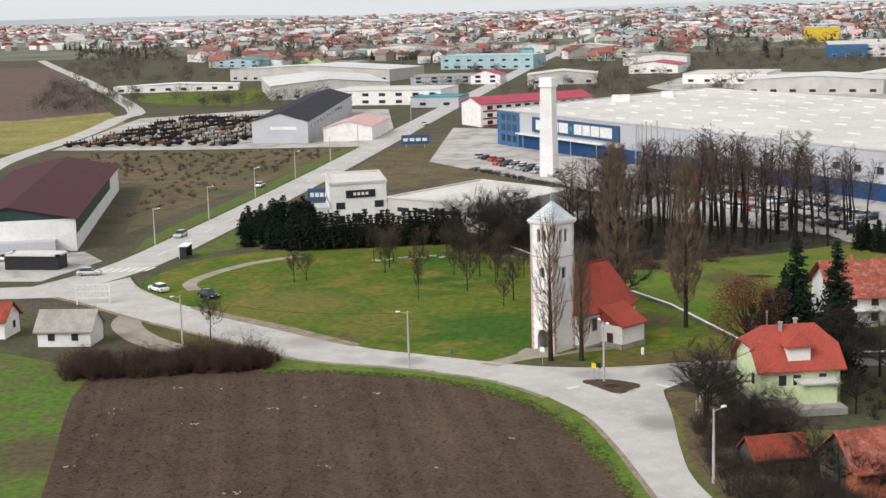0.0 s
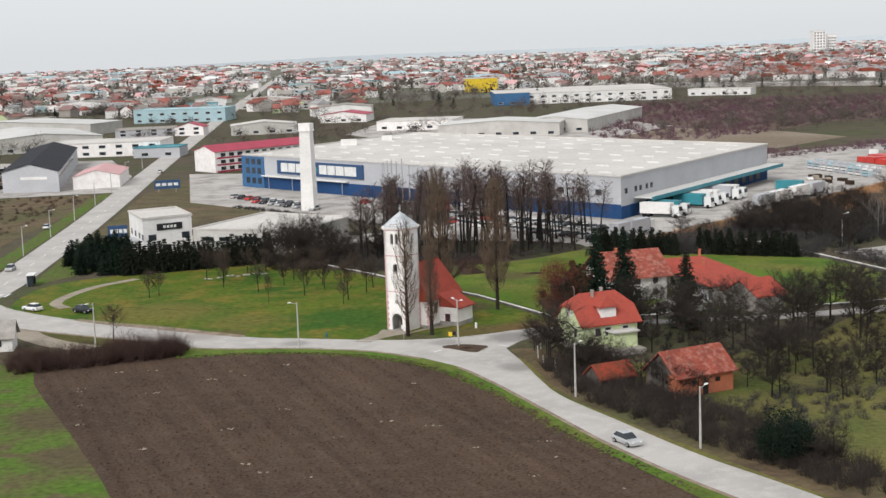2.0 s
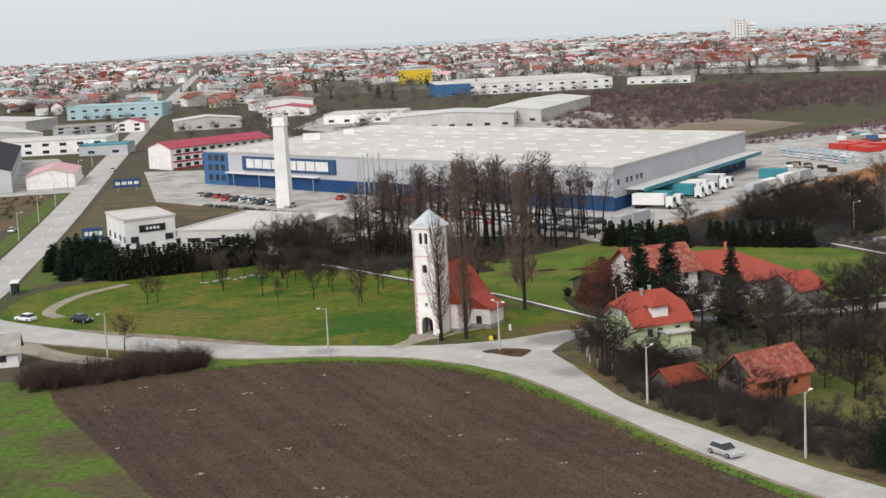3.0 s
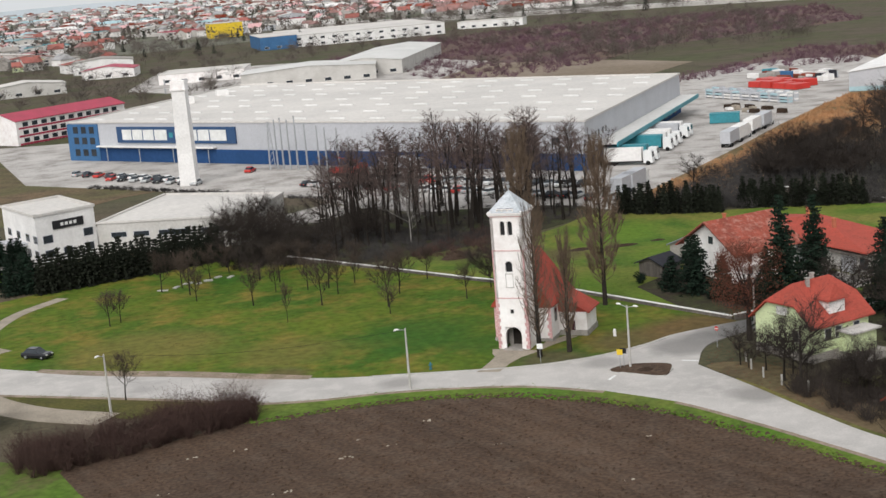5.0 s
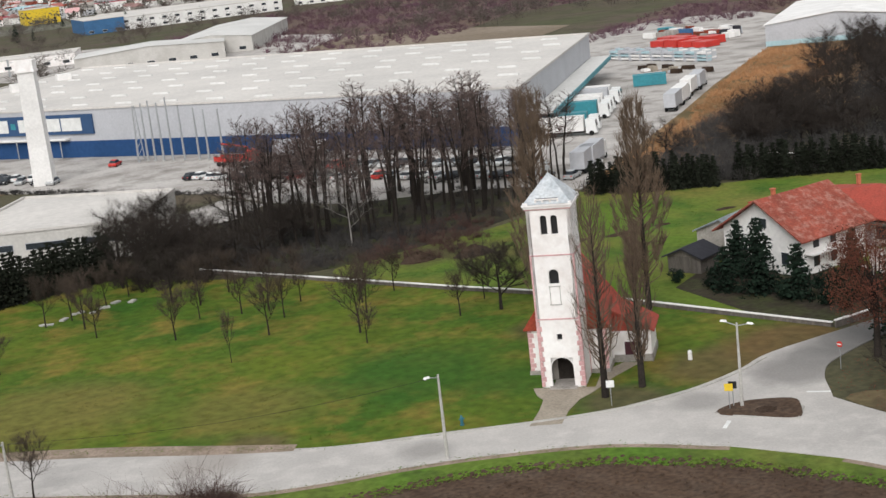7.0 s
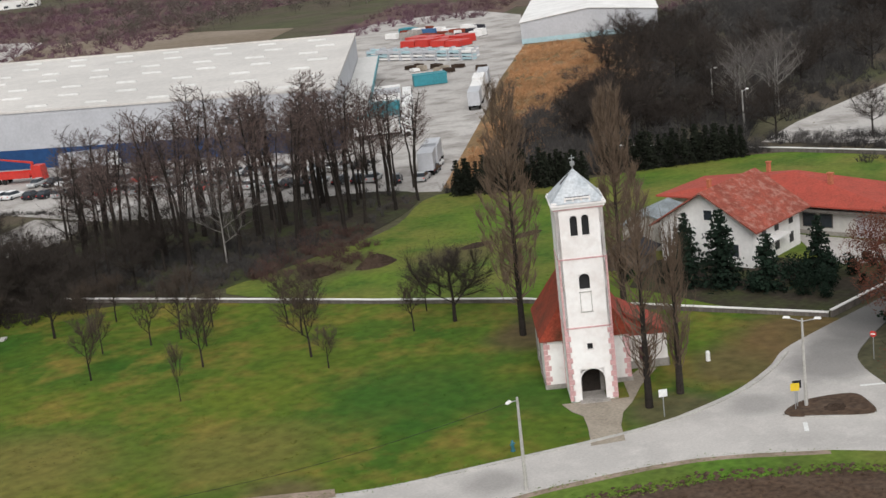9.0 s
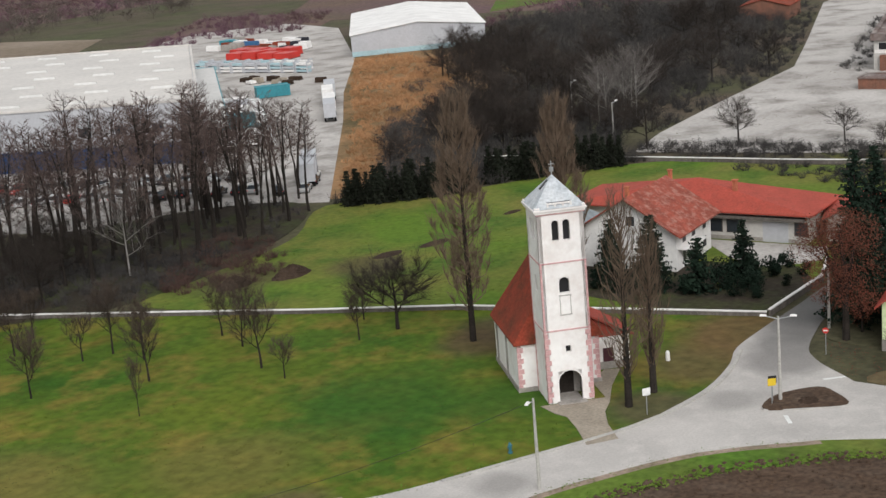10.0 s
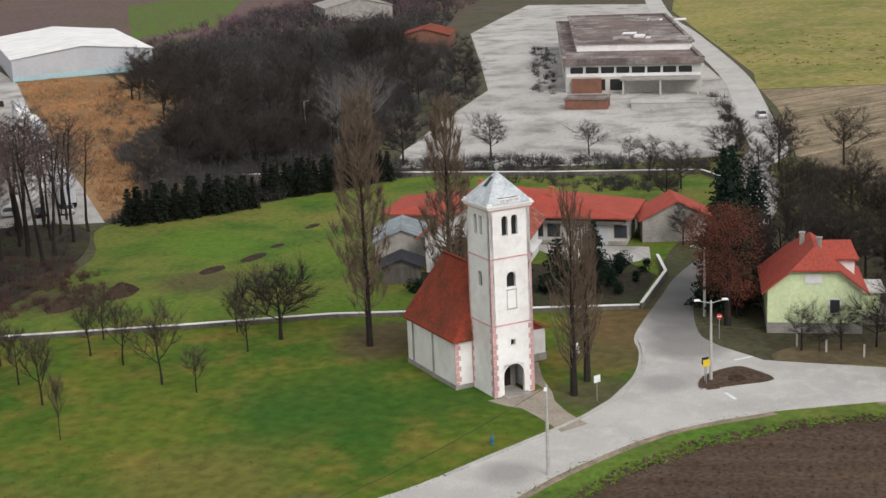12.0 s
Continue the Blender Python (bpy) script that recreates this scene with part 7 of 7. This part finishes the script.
    part("roof_panel", Mesh().hull([(-1.32, -0.64, 1.38), (0.27, -0.64, 1.4), (0.27, 0.64, 1.4), (-1.32, 0.64, 1.38)], [(-1.2, -0.55, 1.46), (0.15, -0.55, 1.47), (0.15, 0.55, 1.47), (-1.2, 0.55, 1.46)]), M[paint], t)
    for x in (-1.35, 1.35):
        for s in (-1, 1):
            wh = part("wheel", Mesh().tube((x, s * 0.68, 0.31), (x, s * 0.9, 0.31), 0.31, 0.31, 12), M["tyre"], t)
            part("rim", Mesh().tube((x, s * 0.88, 0.31), (x, s * 0.915, 0.31), 0.19, 0.19, 10), M["metal"], wh)
    for s in (-1, 1):
        part("headlight", Mesh().box(2.0, s * 0.6 - 0.17, 0.58, 2.17, s * 0.6 + 0.17, 0.72), M["whitepaint"], t)
        part("tail_light", Mesh().box(-2.17, s * 0.65 - 0.12, 0.6, -2.0, s * 0.65 + 0.12, 0.75), M["red"], t)
    return t


silver = car("silver hatchback car on the asphalt", "silver")
black = car("black hatchback car on the asphalt", "blackcar")
white = car("white hatchback car on the asphalt", "whitecar")
redcar = car("red hatchback car on the asphalt", "red")
black.matrix_basis = pose(-59.5, 31, 0.03, 0, 0, -40)
silver.matrix_basis = pose(23.2, -77.5, 0.03, 0, 0, -67)
white.matrix_basis = pose(-70, 36, 0.03, 0, 0, 140)
redcar.matrix_basis = pose(-3.7, 201.4, 0.03, 0, 0, 60)
g = random.Random(77)
cars = [silver, black, white, white, silver, black, white, silver, black, redcar, black, silver]
for k in range(10):
    copy_thing(g.choice(cars), pose(-46 + 2.7 * k + g.uniform(-0.3, 0.3), 236 - 4.1 * k, 0.02, 0, 0, 60 + g.uniform(-4, 4)))
for k in range(8):
    copy_thing(g.choice(cars), pose(-38 + 2.7 * k, 218 - 4.1 * k, 0.02, 0, 0, 240 + g.uniform(-4, 4)))
for k in range(26):
    copy_thing(g.choice(cars), pose(4 + 1.75 * k + g.uniform(-0.4, 0.4), 164 - 2.5 * k + g.uniform(-1, 1), 0.02, 0, 0, 30 + g.uniform(-8, 8)))
for k in range(22):
    copy_thing(g.choice(cars), pose(16 + 1.8 * k, 164 - 2.4 * k + g.uniform(-0.6, 0.6), 0.02, 0, 0, 210 + g.uniform(-8, 8)))
for x, y, a in ((-94.4, 171.7, 90), (-86.7, 91.6, -90), (-88.4, 49.8, 10), (-85.1, 351.7, 90), (-102.2, 460, -90), (160, 15.6, 22), (52, 94, 40), (57, 97.6, 40), (60, 101, 35), (49, 97, 50), (-111.1, 63.4, 0), (-119.6, 60.1, 90)):
    copy_thing(g.choice(cars[:5]), pose(x, y, 0.04, 0, 0, a))


def truck(label, box, cab):
    t = thing("truck", pose(0, 0, 0), label, "truck", "trucks in the yard")
    part("box_body", Mesh().box(-6.2, -1.25, 1.0, 2.6, 1.25, 3.9), M[box], t)
    part("chassis", Mesh().box(-6.0, -0.6, 0.6, 5.0, 0.6, 1.0), M["tyre"], t)
    cb2 = part("cab", Mesh().hull([(3.0, -1.2, 0.5), (5.2, -1.2, 0.5), (5.2, 1.2, 0.5), (3.0, 1.2, 0.5)], [(3.0, -1.15, 3.2), (4.9, -1.1, 3.2), (4.9, 1.1, 3.2), (3.0, 1.15, 3.2)]), M[cab], t)
    part("windscreen", Mesh().hull([(5.08, -1.0, 1.8), (5.16, -1.0, 1.8), (5.16, 1.0, 1.8), (5.08, 1.0, 1.8)], [(4.94, -0.95, 2.9), (5.02, -0.95, 2.9), (5.02, 0.95, 2.9), (4.94, 0.95, 2.9)]), M["glass"], cb2)
    for x in (-5.0, -3.8, 4.1):
        for s in (-1, 1):
            part("wheel", Mesh().tube((x, s * 0.85, 0.5), (x, s * 1.22, 0.5), 0.5, 0.5, 10), M["tyre"], t)
    return t


ta, tb, tc_ = truck("white box truck in the yard", "whitewall", "whitecar"), truck("teal and white lorry at the dock", "teal", "whitecar"), truck("grey curtain-sided lorry in the yard", "greywall", "whitecar")
A, B = Vector((63, 134)), Vector((128, 222))
d = (B - A).normalized()
nrm = Vector((d.y, -d.x))
turn = math.degrees(math.atan2(nrm.y, nrm.x))
docks = [(0.07, ta), (0.12, tb), (0.27, tb), (0.32, ta), (0.37, ta), (0.46, tc_), (0.50, ta)]
for i, (s, t) in enumerate(docks):
    p = A.lerp(B, s) + nrm * 8.5
    m4 = pose(p.x, p.y, 0.01, 0, 0, turn)
    if i in (0, 1, 5):
        t.matrix_basis = m4
    else:
        copy_thing(t, m4)
for x, y, a in ((58, 100, 48), (62, 104, 48), (106, 147, 48), (112, 153.5, 48), (121, 164, 48), (128, 171, 48), (29, 168, -35)):
    copy_thing(g.choice((ta, tc_)), pose(x, y, 0.01, 0, 0, a))
ct = thing("container", pose(125, 188, 0, 0, 0, -30), "teal open-top steel skip container", "container")
part("shell", Mesh().box(-4, -1.6, 0.1, 4, 1.6, 2.6), M["teal"], ct)
part("rim", Mesh().box(-4.1, -1.7, 2.6, 4.1, -1.5, 2.75).box(-4.1, 1.5, 2.6, 4.1, 1.7, 2.75), M["teal"], ct)
# stacked goods at the end of the yard
def goods(x, y, turn, ln, wd, h, c, label):
    p = thing("goods_stack", pose(x, y, 0, 0, 0, turn), label, "pallet stack", "goods stacks")
    part("pallet", Mesh().box(-ln / 2, -wd / 2, 0, ln / 2, wd / 2, 0.15), M["boards"], p)
    part("load", Mesh().hull([(-ln / 2 + 0.1, -wd / 2 + 0.1, 0.15), (ln / 2 - 0.1, -wd / 2 + 0.1, 0.15), (ln / 2 - 0.1, wd / 2 - 0.1, 0.15), (-ln / 2 + 0.1, wd / 2 - 0.1, 0.15)], [(-ln / 2 + 0.2, -wd / 2 + 0.2, h), (ln / 2 - 0.2, -wd / 2 + 0.2, h), (ln / 2 - 0.2, wd / 2 - 0.2, h), (-ln / 2 + 0.2, wd / 2 - 0.2, h)]), M[c], p)
    return p


ax, ay = Vector((0.2, -0.98)), Vector((0.72, 0.69))
for i in range(4):
    for j in range(2):
        q = Vector((178, 266)) + ax * (6.0 * i) + ay * (8.5 * j)
        goods(q.x, q.y, -78 + g.uniform(-4, 4), 5.6, 6.4, g.uniform(1.6, 2.6), "red", "red-wrapped stack of building goods")
for i in range(9):
    for j in range(2):
        q = Vector((152, 250)) + ax * (4.4 * i) + ay * (6 * j)
        p = thing("pipe_rack", pose(q.x, q.y, 0, 0, 0, -78), "open pale rack with white pipes", "rack", "pipe racks")
        for sx in (-1.9, 1.9):
            part("upright", Mesh().box(sx - 0.15, -0.9, 0, sx + 0.15, 0.9, 3.0), M["greywall"], p)
        for z in (0.3, 1.2, 2.1):
            part("load", Mesh().box(-2.1, -0.8, z, 2.1, 0.8, z + 0.5), M[g.choice(("whitewall", "whitewall", "lightblue", "greywall"))], p)
for k in range(34):
    q = Vector((190, 296)) + ax * g.uniform(0, 40) + ay * g.uniform(0, 24)
    goods(q.x, q.y, -78 + g.uniform(-10, 10), g.uniform(3, 6), g.uniform(2, 3), g.uniform(1, 2.8), g.choice(("whitewall", "whitewall", "greywall", "midblue", "teal", "stone", "blackroof", "oldtile")), "stack of wrapped building goods on pallets")
for k in range(12):
    q = Vector((138, 216)) + ax * g.uniform(0, 26) + ay * g.uniform(0, 9)
    goods(q.x, q.y, -78 + g.uniform(-20, 20), g.uniform(2, 4), g.uniform(1.6, 2.4), g.uniform(0.6, 1.4), g.choice(("whitewall", "greywall", "gravel", "spoil")), "low heap of stored building goods")
rt = thing("crane_lorry", pose(16, 172, 0.01, 0, 0, -50), "red lorry with a folded loading crane", "truck")
part("flatbed", Mesh().box(-5, -1.25, 1.0, 2.6, 1.25, 1.5).box(-5, -1.25, 1.5, 2.6, -1.15, 2.1).box(-5, 1.15, 1.5, 2.6, 1.25, 2.1), M["red"], rt)
part("cab", Mesh().hull([(3.0, -1.2, 0.5), (5.2, -1.2, 0.5), (5.2, 1.2, 0.5), (3.0, 1.2, 0.5)], [(3.0, -1.15, 3.2), (4.9, -1.1, 3.2), (4.9, 1.1, 3.2), (3.0, 1.15, 3.2)]), M["red"], rt)
part("boom", Mesh().box(2.65, -0.3, 1.5, 2.95, 0.3, 3.8).tube((2.8, 0, 3.7), (-3.5, 0, 4.6), 0.25, 0.18, 4), M["red"], rt, "folded red crane boom")
for x in (-4.0, -2.8, 4.1):
    for sd in (-1, 1):
        part("wheel", Mesh().tube((x, sd * 0.85, 0.5), (x, sd * 1.22, 0.5), 0.5, 0.5, 10), M["tyre"], rt)
# steel racks in the storage yard
for k in range(96):
    x, y = -196 + 6.2 * (k % 12) + g.uniform(-2, 2), 268 + 18 * (k // 12) + g.uniform(-2, 2)
    if not inside([(-196.8, 277.5), (-136.9, 274), (-142.9, 424.8), (-177.9, 437), (-216.3, 407)], x, y):
        continue
    p = thing("steel_rack", pose(x, y, 0, 0, 0, 66 + g.uniform(-8, 8)), "rack of dark rusty steel bars", "rack", "steel racks")
    part("steel_bar", Mesh().box(-5, -0.8, 0.5, 5, 0.8, 1.4), M[g.choice(("bark", "blackroof", "bark", "spoil", "stone", "stone", "dullbrick", "shoulder"))], p)
    for s in (-3, 3):
        part("stand", Mesh().box(s - 0.2, -1.1, 0, s + 0.2, 1.1, 0.5).box(s - 0.2, -1.1, 0.5, s + 0.2, -0.9, 2.2).box(s - 0.2, 0.9, 0.5, s + 0.2, 1.1, 2.2), M["bark"], p)


# ---- earth heaps, clods, stones ----
def heap(x, y, rx, ry, h, seed, label):
    q = random.Random(seed)
    m = Mesh()
    n, k = 24, 9
    v = [(0, 0, h)]
    for j in range(1, k + 1):
        for i in range(n):
            a = 2 * math.pi * i / n
            f = j / k
            v.append((rx * f * math.cos(a) * q.uniform(0.9, 1.1), ry * f * math.sin(a) * q.uniform(0.9, 1.1), max(-0.1, h * (1 - f ** 1.5) * q.uniform(0.75, 1.2) - 0.05 * f)))
    f = [(0, 1 + i, 1 + (i + 1) % n) for i in range(n)] + [(1 + (j - 1) * n + i, 1 + j * n + i, 1 + j * n + (i + 1) % n, 1 + (j - 1) * n + (i + 1) % n) for j in range(1, k) for i in range(n)]
    return solid("spoil_mound", m.add(v, f), M["spoil"], label, "earth heap", "earth heaps", at=pose(x, y, 0))


heap(9.3, 59, 2.6, 1.7, 1.2, 1, "brown heap of dug earth on the meadow")
heap(16.2, 56.2, 3.0, 1.7, 1.3, 2, "brown heap of dug earth on the meadow")
heap(29, 52, 2.6, 1.3, 0.25, 3, "flat dark patch of bare earth")
heap(36, 50.5, 3.0, 1.2, 0.25, 4, "flat dark patch of bare earth")
heap(42.5, 51, 1.6, 0.8, 0.2, 6, "flat dark patch of bare earth")
heap(54, 52.5, 2.0, 0.8, 0.2, 7, "flat dark patch of bare earth")
heap(8.9, -19.2, 1.8, 1.4, 0.35, 5, "low earth mound on the traffic island")
g = random.Random(88)
m = Mesh()
fieldpoly = [(-57, -22), (-47, -18), (-36, -15), (-25, -14.8), (-15, -17), (-7, -21.4), (0, -28.2), (5.6, -37), (10.4, -50), (16.4, -71), (25, -96), (10, -140), (-24, -128), (-34.6, -88), (-44, -60)]
for k in range(9000):
    x, y = g.uniform(-58, 26), g.uniform(-140, -18)
    if inside(fieldpoly, x, y):
        s = g.uniform(0.04, 0.17)
        m.hull([(x - s, y - s, -0.05), (x + s, y - s * 0.7, -0.05), (x + s * 0.6, y + s, -0.05), (x - s, y + s * 0.8, -0.05)], [(x - s * 0.5, y - s * 0.4, s), (x + s * 0.5, y - s * 0.4, s * 0.9), (x + s * 0.3, y + s * 0.5, s), (x - s * 0.4, y + s * 0.4, s * 0.8)])
solid("soil_clods", m, M["soil"], "scattered clods of brown soil", "clods", kind="stuff")
m = Mesh()
for k in range(90):
    x, y = g.uniform(-58, 26), g.uniform(-140, -18)
    if inside(fieldpoly, x, y):
        for j in range(g.randint(2, 7)):
            px, py, s = x + g.gauss(0, 0.5), y + g.gauss(0, 0.2), g.uniform(0.05, 0.14)
            m.hull([(px - s * 1.6, py - s, -0.05), (px + s * 1.4, py - s, -0.05), (px + s, py + s, -0.05), (px - s, py + s, -0.05)], [(px - s, py - s * 0.5, s * 0.7), (px + s, py - s * 0.5, s * 0.6), (px + s * 0.6, py + s * 0.5, s * 0.7), (px - s * 0.6, py + s * 0.5, s * 0.5)])
solid("field_stalks", m, M["gravel"], "pale crop remains scattered on soil", "crop remains", kind="stuff")

# leaf-strewn earth round trees and along the lawn edge
for x, y, rx, ry in ((27.5, -14.5, 4.0, 4.5),):
    patch("bare_earth", [(x + rx * math.cos(a) * (0.85 + 0.3 * noise.noise((x + a, y, 0))), y + ry * math.sin(a) * (0.85 + 0.3 * noise.noise((x, y + a, 0)))) for a in (0, 0.7, 1.4, 2.1, 2.8, 3.5, 4.2, 4.9, 5.6)], 0.012, M["earth"], "bare brown leaf-strewn earth", "bare earth")


# ---- grass tufts and weeds ----
def tufts(name, spots, size, material, label, seed):
    q = random.Random(seed)
    m = Mesh()
    for x, y in spots:
        for j in range(3):
            s = q.uniform(0.5, 1.2) * size
            a = q.uniform(0, 6.283)
            o = Vector((x + q.gauss(0, size), y + q.gauss(0, size), -0.02))
            w = Vector((math.cos(a), math.sin(a), 0)) * s * 0.7
            t = Vector((q.uniform(-1, 1), q.uniform(-1, 1), 0.35)) * s
            m.add([o - w, o + w, o + t + w * 0.3, o + t - w * 0.4], [(0, 1, 2, 3)])
    return solid(name, m, M[material], label, "grass", kind="stuff")


g = random.Random(61)
edge = []
for line, n in ((NE[:44], 700), (SE, 700)):
    for k in range(n):
        i = g.randrange(len(line) - 1)
        p = line[i].lerp(line[i + 1], g.random())
        edge.append((p.x + g.gauss(0, 0.25), p.y + g.gauss(0, 0.25)))
rim = [Vector(q) for q in ((-37, -14.4), (-25, -14.2), (-15, -16.2), (-6.8, -20.6), (0.4, -27.4), (6, -36.6), (11, -49.6), (17, -70.6), (27, -97))]
for k in range(3000):
    i = g.randrange(len(rim) - 1)
    p = rim[i].lerp(rim[i + 1], g.random())
    edge.append((p.x + g.gauss(0, 0.45), p.y + g.gauss(0, 0.45)))
g = random.Random(71)
LAWN = [(-73, 40), (-62, 28), (-52, 20), (-42, 13), (-32, 5), (-25, 0), (-16, -3.6), (-6, -7), (8, -8.6), (18, -5.6), (25, -4.4), (22, 8), (13.6, 27), (5, 41), (-5, 58), (-17, 78), (-26, 86), (-36, 84), (-55, 76)]
def clumps(count):
    """Grass stands in loose clumps, thicker here and there."""
    out = []
    while len(out) < count:
        cx, cy, rad = g.uniform(-72, 29), g.uniform(-9, 100), g.uniform(0.4, 3.0)
        for k in range(g.randint(3, 16)):
            x, y = cx + g.gauss(0, rad), cy + g.gauss(0, rad * 0.5)
            if inside(LAWN, x, y) and not (-4 < x < 20 and -6 < y < 20):
                out.append((x, y))
    return out
tufts("lawn_tufts", clumps(5200), 0.16, "lawn", "uneven grass tufts over the churchyard lawn", 72)
MEADOW = [(33, 4), (54, 6), (76, 31), (90, 45), (89, 52), (74, 62), (58, 70), (46, 80), (32, 70), (20, 66), (9, 64), (1, 61), (8, 44), (17, 28)]
tufts("meadow_tufts", [(x, y) for x, y in ((g.uniform(1, 91), g.uniform(4, 82)) for k in range(4800)) if inside(MEADOW, x, y) and noise.noise((x * 0.12, y * 0.12, 5)) > -0.1], 0.17, "meadowgrass", "uneven grass tufts over the mown meadow", 74)
tufts("dry_lawn_tufts", clumps(1500), 0.13, "dry", "dry yellowish grass tufts on the lawn", 73)
tufts("edge_grass", edge, 0.2, "verge", "ragged grass along road and field edges", 62)
spots = [(x, y) for x, y in ((g.uniform(97.1, 382.9), g.uniform(7.5, 156.6)) for k in range(1500)) if inside([(97.1, 63.2), (131.2, 78.8), (167.1, 84.6), (277.8, 114.7), (373.4, 147.5), (382.2, 129.9), (313.5, 112), (174, 62.9), (193.5, 35.2), (136.2, 18.8), (107, 39.1)], x, y) and noise.noise((x * 0.08, y * 0.08, 3)) > 0.0]
tufts("yard_weeds", spots, 0.22, "dry", "dry weeds in the cracks of the yard", 65)
# loose concrete slabs left by the hedge
g2 = random.Random(93)
for k in range(9):
    f = k / 8
    sl = thing("concrete_slab", pose(-40 + 12 * f + g2.uniform(-0.6, 0.6), 65.5 + 4 * f + g2.uniform(-1.4, 1.0), 0, 0, 0, g2.uniform(-30, 60)), "pale weathered concrete slab lying on the grass", "slab", "loose slabs")
    part("slab", Mesh().box(-g2.uniform(0.3, 0.8), -0.35, -0.02, g2.uniform(0.3, 0.8), 0.35, g2.uniform(0.1, 0.25)), M["concrete"], sl)
# weeds over the hay meadow beyond the lane
spots = [(x, y) for x, y in ((g2.uniform(200, 330), g2.uniform(-20, 72)) for k in range(600)) if inside([(202, 25), (226, 32), (312, 68), (330, 60), (330, -20), (218, -8)], x, y) and noise.noise((x * 0.1, y * 0.1, 7)) > -0.05]
tufts("hay_tufts", spots, 0.5, "dry", "dry tussocks in the hay meadow", 67)
# evergreen shrubs and parked car in the garden
sh = leafy("garden_shrub", 1.6, 1.0, 161, "low dark evergreen garden shrub", "conifer", 900, 0.02, "garden shrubs", 0.1)
sh.matrix_basis = pose(33.2, 0.5, 0)
for x, y, s in ((36, 2.5, 1.6), (39, 4.5, 1.5), (37, 7, 1.8), (41, 6, 1.4), (33, 3, 1.4), (38.7, 0.3, 0.8), (41.5, 3.4, 1.4), (34.7, 5.7, 1.5), (43.3, 0.8, 1.0), (31.2, 7.9, 1.3), (45.2, 3.9, 1.1), (28.6, 18.5, 1.4), (26.9, 22.8, 1.1)):
    copy_thing(sh, pose(x, y, 0, 0, 0, 70 * x) @ Matrix.Scale(s, 4))
m = Mesh()
for k in range(650):
    i = g.randrange(len(rim) - 1)
    p = rim[i].lerp(rim[i + 1], g.random())
    x, y, s = p.x + g.gauss(0, 0.35), p.y + g.gauss(0, 0.35), g.uniform(0.06, 0.24)
    m.hull([(x - s * 1.4, y - s, -0.05), (x + s * 1.3, y - s * 0.7, -0.05), (x + s, y + s, -0.05), (x - s, y + s * 0.8, -0.05)], [(x - s * 0.7, y - s * 0.4, s * 0.5), (x + s * 0.6, y - s * 0.4, s * 0.45), (x + s * 0.4, y + s * 0.5, s * 0.5), (x - s * 0.5, y + s * 0.4, s * 0.4)])
solid("edge_clods", m, M["soil"], "clods of soil thrown onto the verge", "clods", kind="stuff")

spots = [(x, y) for x, y in ((g.uniform(14.9, 38.7), g.uniform(-46.2, -1.7)) for k in range(2600)) if inside([(16.4, -18.1), (21.3, -13.7), (25.8, -12), (30.4, -11.8), (26.7, -15.4), (23.1, -18.5), (24.6, -32.4), (28.1, -47.6), (22.5, -49.5), (18.5, -42.8), (16.2, -29.8)], x, y)]
tufts("fallen_leaves", spots, 0.1, "rust", "fallen copper leaves on the bank", 66)
